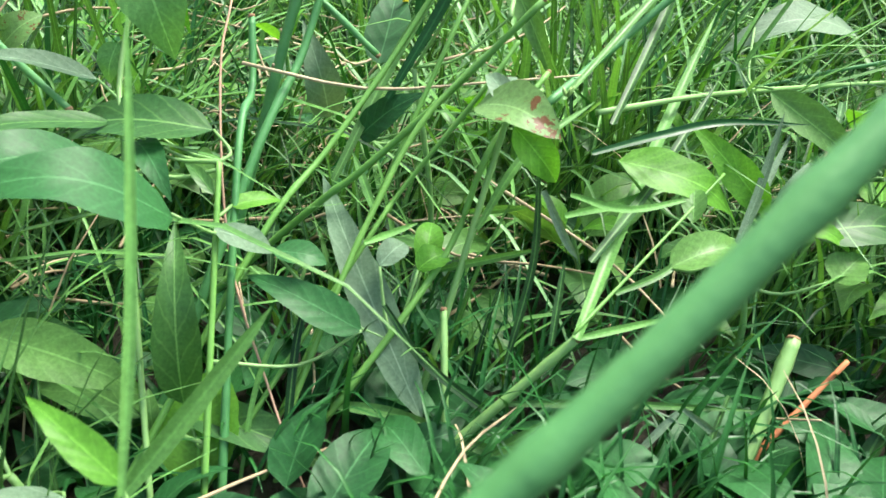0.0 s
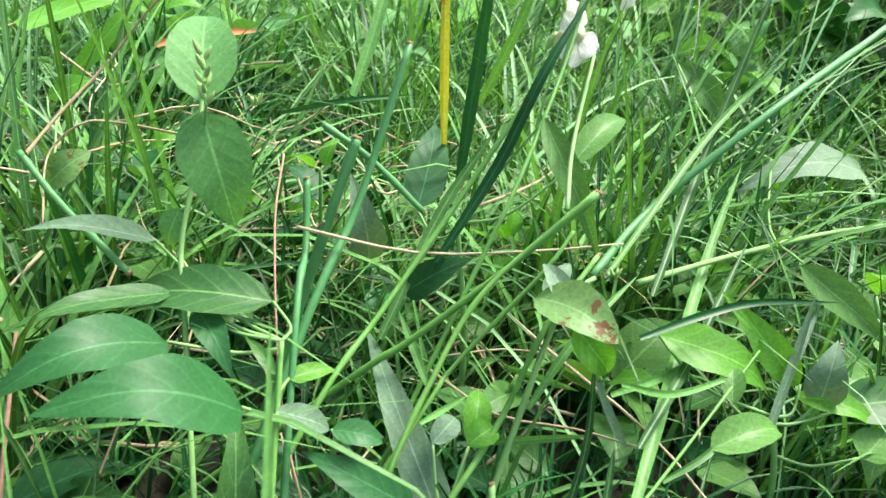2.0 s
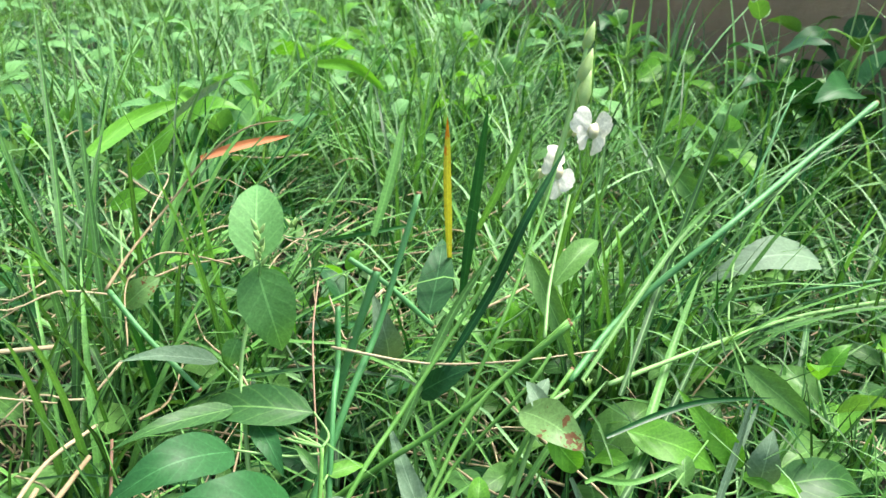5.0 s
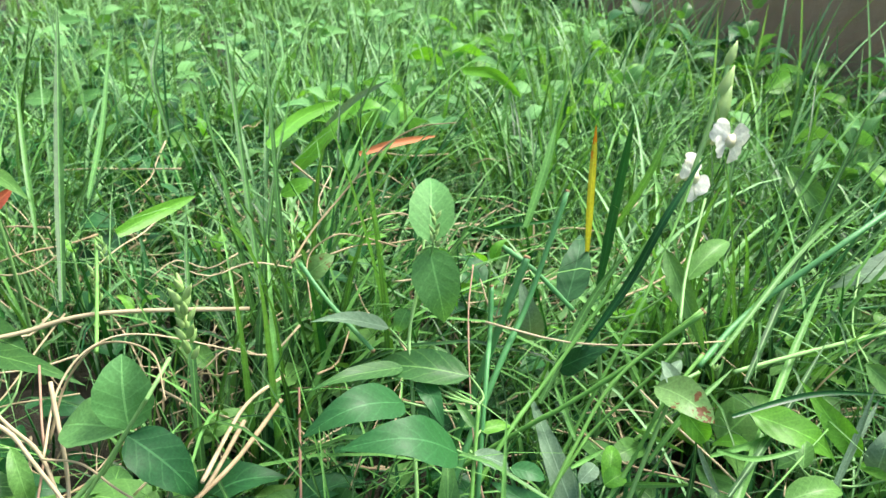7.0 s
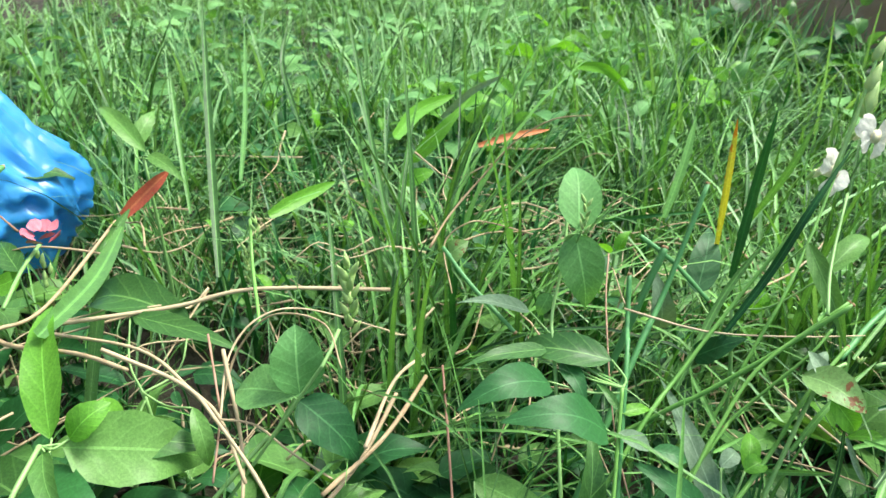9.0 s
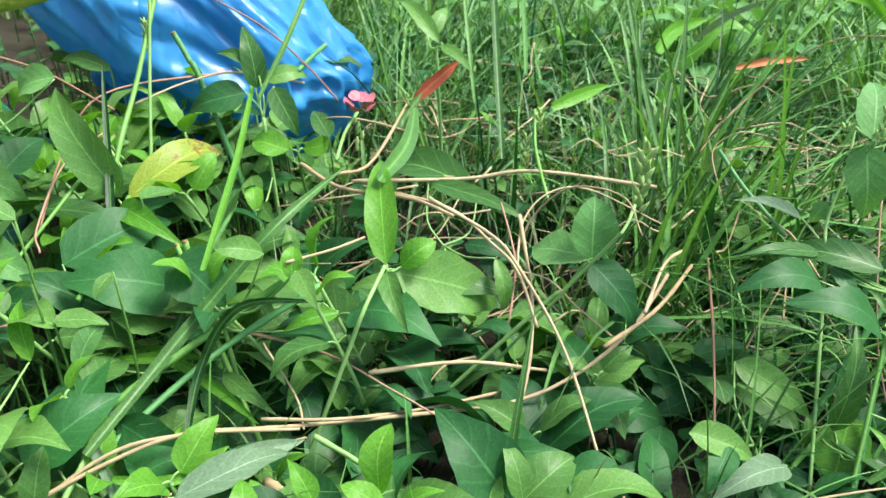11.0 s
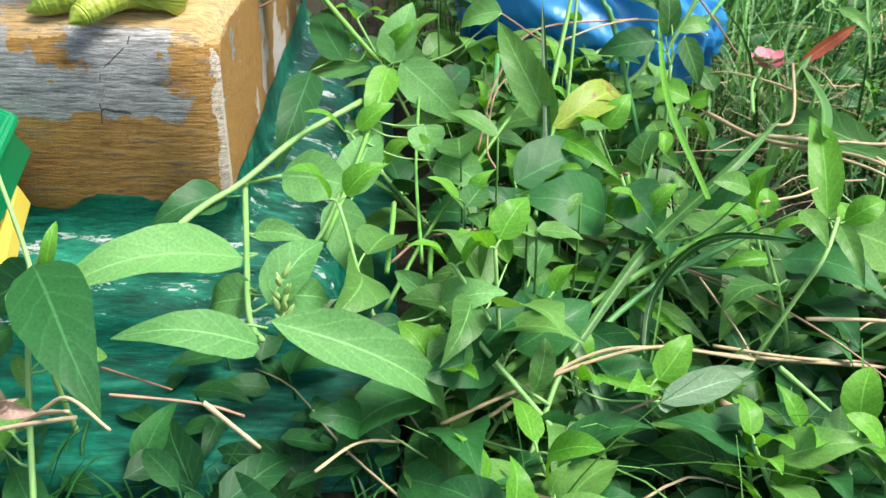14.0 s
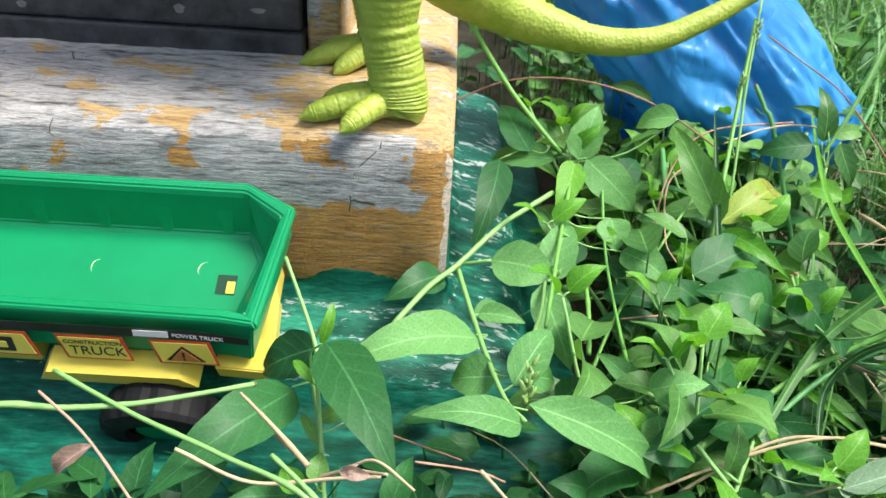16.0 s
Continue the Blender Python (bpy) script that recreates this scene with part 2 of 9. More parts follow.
p.inputs["Roughness"].default_value = 0.6
hgt = math_node(n, l, "ADD", math_node(n, l, "MULTIPLY", edge, 0.5), math_node(n, l, "ADD", math_node(n, l, "MULTIPLY", fine_grain, 0.6), math_node(n, l, "SUBTRACT", noise_node(n, l, 1.0, 6, 0.7, streak), crack)))
bump_node(n, l, p, hgt, 1.0, 0.003)

# Green gloss paint, scuffed to white on the sloping ledge.
GREEN_PAINT, n, l, p = base_material("scuffed_green_paint")
streak, flat = axis_coord(n, l, 14, 50, 60)
c = ramp_node(n, [(0.34, (0.0, 0.04, 0.024)), (0.52, (0.002, 0.12, 0.075)), (0.68, (0.03, 0.27, 0.17))])
l.new(noise_node(n, l, 1.0, 6, 0.7, streak), c.inputs[0])
sep = n.new("ShaderNodeSeparateXYZ")
l.new(flat, sep.inputs[0])
belt = math_node(n, l, "MULTIPLY", math_node(n, l, "LESS_THAN", math_node(n, l, "ABSOLUTE", math_node(n, l, "SUBTRACT", sep.outputs[2], 0.058)), 0.014), 0.13)
scuff = math_node(n, l, "GREATER_THAN", math_node(n, l, "ADD", noise_node(n, l, 1.6, 8, 0.75, streak), belt), 0.7)
scratch_at, _ = axis_coord(n, l, 55, 210, 260)
scratch = noise_node(n, l, 1.0, 6, 0.75, scratch_at)
tone = ramp_node(n, [(0.34, (0.45, 0.5, 0.48)), (0.5, (1.0, 1.0, 1.0)), (0.66, (1.5, 1.4, 1.4))])
l.new(scratch, tone.inputs[0])
green = mix_node(n, l, 1.0, c.outputs[0], tone.outputs[0], "MULTIPLY")
scuff = math_node(n, l, "MAXIMUM", scuff, math_node(n, l, "MULTIPLY", math_node(n, l, "GREATER_THAN", math_node(n, l, "ADD", scratch, math_node(n, l, "MULTIPLY", belt, 0.5)), 0.7), 0.55))
out = mix_node(n, l, scuff, green, (0.45, 0.55, 0.5))
l.new(out, p.inputs["Base Color"])
p.inputs["Roughness"].default_value = 0.42
p.inputs["Specular IOR Level"].default_value = 0.3
bump_node(n, l, p, math_node(n, l, "SUBTRACT", noise_node(n, l, 1.0, 8, 0.75, streak), math_node(n, l, "MULTIPLY", scuff, 0.4)), 0.8, 0.003)


def plain_material(name, a, b, rough=0.4, scale=60.0, bump=0.15, depth=0.001, sub=0.0):
    m, n, l, p = base_material(name)
    tc = n.new("ShaderNodeTexCoord")
    c = ramp_node(n, [(0.3, a), (0.75, b)])
    l.new(noise_node(n, l, scale, 5, 0.65, tc.outputs["Object"]), c.inputs[0])
    l.new(c.outputs[0], p.inputs["Base Color"])
    p.inputs["Roughness"].default_value = rough
    if sub:
        p.inputs["Subsurface Weight"].default_value, p.inputs["Subsurface Radius"].default_value = sub, (0.004, 0.006, 0.003)
    bump_node(n, l, p, noise_node(n, l, scale * 4, 3, 0.6, tc.outputs["Object"]), bump, depth)
    return m


SLATE = plain_material("black_glazed_tile", (0.012, 0.014, 0.016), (0.075, 0.078, 0.082), 0.4, 45.0, 0.8)
SLATE_EDGE = plain_material("scratched_tile_spot", (0.1, 0.1, 0.1), (0.3, 0.3, 0.3), 0.6)
BED_GREEN = plain_material("green_toy_plastic", (0.0, 0.22, 0.076), (0.0, 0.27, 0.098), 0.38, 14.0, 0.05, sub=0.1)
# Tray green darkened to the shade inside the slot.
SLOT_SHADE = plain_material("slot_shade_plastic", (0.0, 0.035, 0.014), (0.0, 0.05, 0.02), 0.6)
TOY_YELLOW = plain_material("yellow_toy_plastic", (0.62, 0.5, 0.06), (0.72, 0.6, 0.1), 0.35, 14.0, 0.05)
STICKER_YELLOW = plain_material("yellow_sticker", (0.66, 0.57, 0.08), (0.74, 0.64, 0.12), 0.35)
STICKER_RED = plain_material("red_sticker_border", (0.5, 0.05, 0.03), (0.6, 0.08, 0.04), 0.35)
STICKER_BLACK = plain_material("black_sticker", (0.012, 0.012, 0.012), (0.03, 0.03, 0.03), 0.35)
STICKER_WHITE = plain_material("white_print", (0.7, 0.7, 0.7), (0.8, 0.8, 0.8), 0.4)
STICKER_ORANGE = plain_material("orange_sign", (0.42, 0.15, 0.04), (0.5, 0.2, 0.06), 0.4)
TYRE = plain_material("black_toy_tyre", (0.006, 0.006, 0.007), (0.014, 0.014, 0.015), 0.6)

TYRE.node_tree.nodes["Principled BSDF"].inputs["Specular IOR Level"].default_value = 0.2

# Vinyl toy skin, lime with a paler belly side.
SKIN, n, l, p = base_material("lime_vinyl_skin")
tc = n.new("ShaderNodeTexCoord")
c = ramp_node(n, [(0.3, (0.25, 0.35, 0.03)), (0.7, (0.4, 0.48, 0.075))])
l.new(noise_node(n, l, 40, 5, 0.6, tc.outputs["Object"]), c.inputs[0])
l.new(c.outputs[0], p.inputs["Base Color"])
p.inputs["Roughness"].default_value = 0.5
vor = n.new("ShaderNodeTexVoronoi")
vor.inputs["Scale"].default_value = 330
l.new(tc.outputs["Object"], vor.inputs["Vector"])
bump_node(n, l, p, vor.outputs["Distance"], 0.35, 0.0015)

# Thin blue plastic film.
FILM, n, l, p = base_material("blue_plastic_film")
tc = n.new("ShaderNodeTexCoord")
c = ramp_node(n, [(0.3, (0.012, 0.22, 0.62)), (0.7, (0.06, 0.4, 0.82))])
l.new(noise_node(n, l, 9, 5, 0.6, tc.outputs["Object"]), c.inputs[0])
l.new(c.outputs[0], p.inputs["Base Color"])
p.inputs["Roughness"].default_value = 0.3
p.inputs["Specular IOR Level"].default_value = 0.55
p.inputs["Coat Weight"].default_value = 0.2
long_folds, _ = axis_coord(n, l, 32, 24, 17)
rid = math_node(n, l, "ABSOLUTE", math_node(n, l, "SUBTRACT", noise_node(n, l, 1.0, 2, 0.5, long_folds), 0.5))
bump_node(n, l, p, rid, 0.7, 0.012)
film_light = n.new("ShaderNodeBsdfTranslucent")
l.new(c.outputs[0], film_light.inputs[0])
film_mix = n.new("ShaderNodeMixShader")
film_mix.inputs[0].default_value = 0.3
l.new(p.outputs[0], film_mix.inputs[1])
l.new(film_light.outputs[0], film_mix.inputs[2])
l.new(film_mix.outputs[0], n["Material Output"].inputs[0])

# ---- mesh helpers ----


def mesh_object(name, verts, faces, material, parent=None, label="", uvs=None, smooth=True, world=False):
    me = bpy.data.meshes.new(name)
    me.from_pydata([tuple(v) for v in verts], [], faces)
    if uvs is not None:
        lay = me.uv_layers.new(name="UVMap")
        idx = np.empty(len(me.loops), dtype=np.int32)
        me.loops.foreach_get("vertex_index", idx)
        lay.data.foreach_set("uv", np.asarray(uvs, dtype=np.float32)[idx].ravel())
    if smooth:
        me.polygons.foreach_set("use_smooth", [True] * len(me.polygons))
    for mm in material if isinstance(material, (list, tuple)) else [material]:
        me.materials.append(mm)
    me.update()
    ob = new(name, me)
    if parent is not None:
        ob.parent = parent
        if world:
            ob.matrix_parent_inverse = parent.matrix_basis.inverted()
    if label:
        ob["label"] = label
    return ob


def part(name, bm, material, parent, label="", smooth=False):
    me = bpy.data.meshes.new(name)
    bm.to_mesh(me)
    bm.free()
    if smooth:
        me.polygons.foreach_set("use_smooth", [True] * len(me.polygons))
    me.materials.append(material)
    ob = new(name, me)
    if parent is not None:
        ob.parent = parent
    if label:
        ob["label"] = label
    return ob


def thing(name, label, category, group="", at=(0, 0, 0)):
    ob = new(name)
    ob.empty_display_size = 0.02
    ob.location = at
    return tagged(ob, label, category, group)


def spline(points, per=6):
    """Catmull-Rom through the points."""
    P = [np.array(p, float) for p in points]
    if len(P) == 2:
        return [P[0] + (P[1] - P[0]) * k / per for k in range(per + 1)]
    P = [2 * P[0] - P[1]] + P + [2 * P[-1] - P[-2]]
    out = []
    for a, b, c, d in zip(P, P[1:], P[2:], P[3:]):
        for k in range(per):
            t = k / per
            out.append(0.5 * (2 * b + (c - a) * t + (2 * a - 5 * b + 4 * c - d) * t * t + (3 * b - a - 3 * c + d) * t**3))
    return out + [P[-2]]


def tube(line, radii, sides=7, rough=0.0, seed=0):
    """Verts, faces and uvs of a round rod along a line with a radius at each end, or one at each point."""
    line = [np.array(q, float) for q in line]
    m = len(line)
    if len(radii) != m:
        radii = np.interp(np.linspace(0, 1, m), np.linspace(0, 1, len(radii)), radii)
    rs = np.random.RandomState(seed)
    verts, uvs, faces = [], [], []
    ref = np.array([0.31, 0.17, 0.93])
    for i, q in enumerate(line):
        d = line[min(i + 1, m - 1)] - line[max(i - 1, 0)]
        d = d / (np.linalg.norm(d) + 1e-12)
        a = np.cross(d, ref)
        a = a / (np.linalg.norm(a) + 1e-12)
        b = np.cross(d, a)
        for k in range(sides):
            th = 2 * math.pi * k / sides
            rr = radii[i] * (1 + rough * (rs.rand() - 0.5))
            verts.append(q + rr * (math.cos(th) * a + math.sin(th) * b))
            uvs.append((i / (m - 1), k / sides))
    for i in range(m - 1):
        for k in range(sides):
            k2 = (k + 1) % sides
            faces.append((i * sides + k, i * sides + k2, (i + 1) * sides + k2, (i + 1) * sides + k))
    faces += [tuple(range(sides))[::-1], tuple((m - 1) * sides + k for k in range(sides))]
    return verts, faces, uvs


SHAPES = {
    "ovate": lambda u: math.sin(math.pi * u**0.63) ** 0.82,
    "lance": lambda u: math.sin(math.pi * u**0.62) ** 1.05,
    "oval": lambda u: math.sin(math.pi * u**0.95) ** 0.62,
    "round": lambda u: math.sin(math.pi * u) ** 0.5,
    "obovate": lambda u: math.sin(math.pi * u**1.35) ** 0.75,
    "blade": lambda u: min(1.0, 0.55 + u * 3) * (1 - u**2.4) ** 0.8,
    "strap": lambda u: min(1.0, 0.7 + u * 3) * (1 - u**9) ** 0.6,
}


def leaf_grid(base, tip, width, normal, shape="ovate", bend=0.1, fold=0.15, wave=0.0, seed=0, nu=14, nv=6):
    """Verts, faces and uvs of one leaf from its base to its tip, facing along normal, arched by bend, folded up along the midrib."""
    rs = np.random.RandomState(seed + 11)
    b, t, nn = np.array(base, float), np.array(tip, float), np.array(normal, float)
    ax = t - b
    length = np.linalg.norm(ax)
    ax = ax / length
    nn = nn - ax * (nn @ ax)
    nn = nn / (np.linalg.norm(nn) + 1e-9)
    side = np.cross(ax, nn)
    prof = SHAPES[shape]
    ph, ph2 = rs.rand(2) * 6.28
    verts, uvs, faces = [], [], []
    for i in range(nu + 1):
        u = i / nu
        c = b + ax * length * u + nn * bend * length * math.sin(math.pi * u) + side * length * 0.03 * math.sin(2.5 * u + ph2)
        w = width * 0.5 * max(prof(min(max(u, 1e-4), 1 - 1e-4)), 0.015)
        for j in range(nv + 1):
            v = 2 * j / nv - 1
            ripple = wave * width * (abs(v) ** 2) * math.sin(u * 14 + ph + v * 1.5)
            jag = 1 + 0.025 * math.sin(u * 61 + v * 3 + ph2) * abs(v) ** 3
            lift = fold * w * (abs(v) ** 1.4) - (0.012 * w * math.cos(u * 38) * abs(v) * (1 - abs(v)) if nu > 10 else 0)
            verts.append(c + side * v * w * jag + nn * (lift + ripple) - nn * length * 0.16 * max(0.0, u - 0.55) ** 2 * 4)
            uvs.append((u, j / nv))
    for i in range(nu):
        for j in range(nv):
            a = i * (nv + 1) + j
            faces.append((a, a + 1, a + nv + 2, a + nv + 1))
    return verts, faces, uvs


SEED = [0]


def leaf(plant, base, tip, width, normal, material=None, shape="ovate", bend=0.08, fold=0.18, wave=0.02, label=""):
    SEED[0] += 1
    v, f, u = leaf_grid(base, tip, width, normal, shape, bend, fold, wave, SEED[0])
    return mesh_object("leaf", v, f, material or LEAF, plant, label, u, world=True)


def stem(plant, points, r0, r1, material=None, name="stem", label="", per=6, sides=7):
    v, f, u = tube(spline(points, per), (r0, r1), sides, 0.12, len(points))
    return mesh_object(name, v, f, material or STEM, plant, label, u, world=True)


def joined(pieces):
    """Many (verts, faces, uvs) in one."""
    V, F, U, k = [], [], [], 0
    for v, f, u in pieces:
        V += v
        F += [tuple(i + k for i in q) for q in f]
        U += u
        k += len(v)
    return V, F, U


def ground_z(x, y):
    return 0.012 * math.sin(x * 7 + 1) * math.cos(y * 5) + 0.006 * math.sin(x * 19 + y * 13)


# The step's own axes: along its front edge, and out from its front.
EDGE, OUT = Vector((0.777, 0.629, 0)), Vector((0.629, -0.777, 0))


def on_step(e, s, z):
    return EDGE * e + OUT * s + Vector((0, 0, z))


def clear_of_step(x, y):
    e, s = 0.777 * x + 0.629 * y, 0.629 * x - 0.777 * y
    return not (e < -0.43 and s < -0.255 and (s > -0.92 or e < -0.64))


def box(bm, lo, hi, bevel=0.0):
    r = bmesh.ops.create_cube(bm, size=1.0)
    vs = r["verts"]
    for v in vs:
        v.co = Vector([lo[k] + (v.co[k] + 0.5) * (hi[k] - lo[k]) for k in range(3)])
    if bevel:
        es = list({e for v in vs for e in v.link_edges})
        bmesh.ops.bevel(bm, geom=es, offset=bevel, segments=3, profile=0.6, affect="EDGES")


# ---- ground and wall ----
def build_ground():
    xs = np.concatenate([[-60, -20, -6, -3], np.linspace(-1.6, 1.8, 100), [3, 6, 20, 60]])
    ys = np.concatenate([[-60, -20, -4, -1.5], np.linspace(-0.8, 2.6, 100), [4, 8, 20, 60]])
    verts = [(x, y, ground_z(x, y) + 0.008 * noise.noise((x * 22, y * 22, 0)) if abs(x) < 3 and -1.6 < y < 4 else 0.0) for y in ys for x in xs]
    w = len(xs)
    faces = [(j * w + i, j * w + i + 1, (j + 1) * w + i + 1, (j + 1) * w + i) for j in range(len(ys) - 1) for i in range(w - 1)]
    ob = mesh_object("ground", verts, faces, SOIL)
    tagged(ob, "dark brown crumbly soil under the grass", "ground", kind="structure")


WALL_AT, WALL_DIR = Vector((0.52, 0.97, 0)), Vector((-0.36, 0.933, 0))


def wall_side(x, y):
    """Metres from the wall's face, towards the lawn."""
    return -((x - WALL_AT.x) * 0.933 + (y - WALL_AT.y) * 0.36)


def build_wall():
    bm = bmesh.new()
    box(bm, (-2.2, -0.2, -0.1), (4.0, 0.0, 0.42), 0.006)
    ob = part("wall_back", bm, WALL, None)
    ob.matrix_world = Matrix.Translation(WALL_AT) @ Matrix.Rotation(math.atan2(WALL_DIR.y, WALL_DIR.x), 4, "Z")
    tagged(ob, "low rough brown plastered wall beside the lawn", "wall", kind="structure")


def build_house():
    """Two unseen outer walls of the step's house, added to shade the lawn's left."""
    bm = bmesh.new()
    box(bm, (-2.4, 0.2, 0.362), (-0.1, 0.35, 2.3), 0.01)
    box(bm, (-2.4, 0.2, -0.1), (-0.92, 0.35, 0.358), 0.01)
    box(bm, (-0.25, 0.352, 0.362), (-0.1, 2.4, 2.3), 0.01)
    box(bm, (-0.25, 0.52, -0.1), (-0.1, 2.4, 0.358), 0.01)
    ob = part("wall_house_shading", bm, WALL, None)
    ob.matrix_world = Matrix.Translation(on_step(-0.565, -0.40, 0)) @ Matrix.Rotation(math.atan2(EDGE.y, EDGE.x), 4, "Z")
    tagged(ob, "plain brown house wall added behind the step to shade the lawn", "wall", kind="structure")


build_ground()
build_wall()
build_house()

# ---- painted step ----
def build_step():
    frame_at = Matrix.Translation(on_step(-0.565, -0.40, 0)) @ Matrix.Rotation(math.atan2(EDGE.y, EDGE.x), 4, "Z")
    step = thing("painted_step", "weathered cement step with flaking ochre and green paint", "step")
    step.matrix_world = frame_at
    step["kind"] = "structure"
    # upper block: edges broken by wear
    bm = bmesh.new()
    xs, m = np.linspace(-0.9, 0.0, 120), []
    prof = [(0.0, 0.088), (-0.002, 0.1), (-0.001, 0.15), (0.001, 0.178), (0.007, 0.193), (0.018, 0.2015), (0.035, 0.204), (0.12, 0.2045), (0.24, 0.2045), (0.42, 0.204)]
    for i, x in enumerate(xs):
        ring = []
        for k, (y, z) in enumerate(prof):
            wear = 0.0035 * noise.noise((x * 24, k * 0.9, 3)) + 0.0015 * noise.noise((x * 80, k * 2.3, 7))
            end = max(0.0, (x + 0.014) / 0.014) ** 2
            zz = z - 0.009 * end * (z - 0.09) / 0.114
            yy = y + (0.006 * end if k < 5 else 0)
            ring.append(bm.verts.new((x + 0.0025 * noise.noise((z * 40, y * 30, 1)) * (i == 119), yy + wear * (k < 7), zz + wear * (k > 3) * 0.6)))
        m.append(ring)
    for a, b in zip(m, m[1:]):
        for k in range(len(prof) - 1):
            bm.faces.new((a[k], b[k], b[k + 1], a[k + 1]))
    end = [bm.verts.new(v.co) for v in m[-1]] + [bm.verts.new((0.0, 0.42, 0.088))]
    bm.faces.new(end)
    part("upper_block", bm, PAINT, step, "ochre paint flaking off grey cement", True)
    # green plinth with a sloping shoulder, round the front and the end
    bm = bmesh.new()
    rings = []
    for o, z in [(0.0008, 0.0985), (0.002, 0.09), (0.003, 0.072), (0.012, 0.066), (0.04, 0.06), (0.056, 0.053), (0.064, 0.044), (0.067, 0.032), (0.071, 0.022), (0.085, 0.017), (0.145, 0.014), (0.154, 0.009), (0.156, -0.05)]:
        pts = [(x, -o) for x in np.linspace(-0.9, min(o, 0.1 + 0.03 * o) - 0.004, 60)] + [(min(o, 0.1 + 0.03 * o), -o + 0.004)] + [(min(o, 0.1 + 0.03 * o), y) for y in np.linspace(0.02, 0.5, 30)]
        rings.append([bm.verts.new((x + 0.002 * noise.noise((x * 20, y * 20, z * 60)), y + 0.003 * noise.noise((x * 20, z * 50, 2)), z + (0.003 * noise.noise((x * 30, y * 30, 5)) if z > 0.03 else 0))) for x, y in pts])
    for a, b in zip(rings, rings[1:]):
        for k in range(len(a) - 1):
            bm.faces.new((a[k], b[k], b[k + 1], a[k + 1]))
    part("plinth", bm, GREEN_PAINT, step, "green gloss paint scuffed to pale patches", True)
    # black sill on top at the back, in three set-back courses
    bm = bmesh.new()
    box(bm, (-0.9, 0.16, 0.2), (-0.128, 0.5, 0.222), 0.003)
    box(bm, (-0.9, 0.166, 0.222), (-0.13, 0.5, 0.25), 0.004)
    box(bm, (-0.9, 0.176, 0.25), (-0.134, 0.5, 0.36), 0.004)
    sill = part("black_sill", bm, SLATE, step, "black glazed tile sill with chipped spots")
    for x, z, w, h in [(-0.23, 0.236, 0.0045, 0.004), (-0.165, 0.238, 0.006, 0.0022), (-0.36, 0.232, 0.004, 0.003)]:
        bm = bmesh.new()
        bmesh.ops.create_circle(bm, cap_ends=True, segments=14, radius=1.0)
        for v in bm.verts:
            v.co = Vector((x + v.co.x * w * (1 + 0.2 * math.sin(5 * v.co.y)), 0.1652, z + v.co.y * h))
        part("chip", bm, SLATE_EDGE, sill, "pale chip in the glaze")
    bm = bmesh.new()
    box(bm, (-0.127, 0.172, 0.2), (-0.098, 0.5, 0.4), 0.006)
    part("render_edge", bm, PAINT, step, "whitish cracked render beside the sill")
    for x, y, a, b in [(-0.012, 0.165, 0.012, 0.006), (-0.022, 0.178, 0.004, 0.004), (-0.014, 0.182, 0.004, 0.003)]:
        bm = bmesh.new()
        bmesh.ops.create_circle(bm, cap_ends=True, segments=16, radius=1.0)
        for v in bm.verts:
            v.co = Vector((x + v.co.x * a, y + v.co.y * b * (1 + 0.3 * v.co.x), 0.2075))
        part("paint_spot", bm, STICKER_BLACK, step, "black paint splash")


build_step()


# ---- toy dump truck, leaning towards the lawn ----
def lettering(words, size, material, parent, m):
    cu = bpy.data.curves.new("lettering", "FONT")
    cu.body, cu.size, cu.extrude = words, size, 0.0001
    ob = new("lettering", cu)
    dg = bpy.context.evaluated_depsgraph_get()
    me = bpy.data.meshes.new_from_object(ob.evaluated_get(dg))
    bpy.data.objects.remove(ob)
    me.materials.clear()
    me.materials.append(material)
    out = new("lettering", me)
    out.parent, out.matrix_local = parent, m
    return out


def sheet(outline, z, thick=0.0004):
    bm = bmesh.new()
    vs = [bm.verts.new((x, y, z)) for x, y in outline]
    f = bm.faces.new(vs)
    r = bmesh.ops.extrude_face_region(bm, geom=[f])
    for v in [q for q in r["geom"] if isinstance(q, bmesh.types.BMVert)]:
        v.co.z += thick
    bmesh.ops.recalc_face_normals(bm, faces=bm.faces)
    return bm


def loop_rings(rings):
    """One closed skin through rings of equal length."""
    bm = bmesh.new()
    R = [[bm.verts.new(p) for p in ring] for ring in rings]
    for a, b in zip(R, R[1:]):
        for k in range(len(a)):
            k2 = (k + 1) % len(a)
            bm.faces.new((a[k], a[k2], b[k2], b[k]))
    bm.faces.new(R[0][::-1])
    bm.faces.new(R[-1])
    bmesh.ops.recalc_face_normals(bm, faces=bm.faces)
    return bm


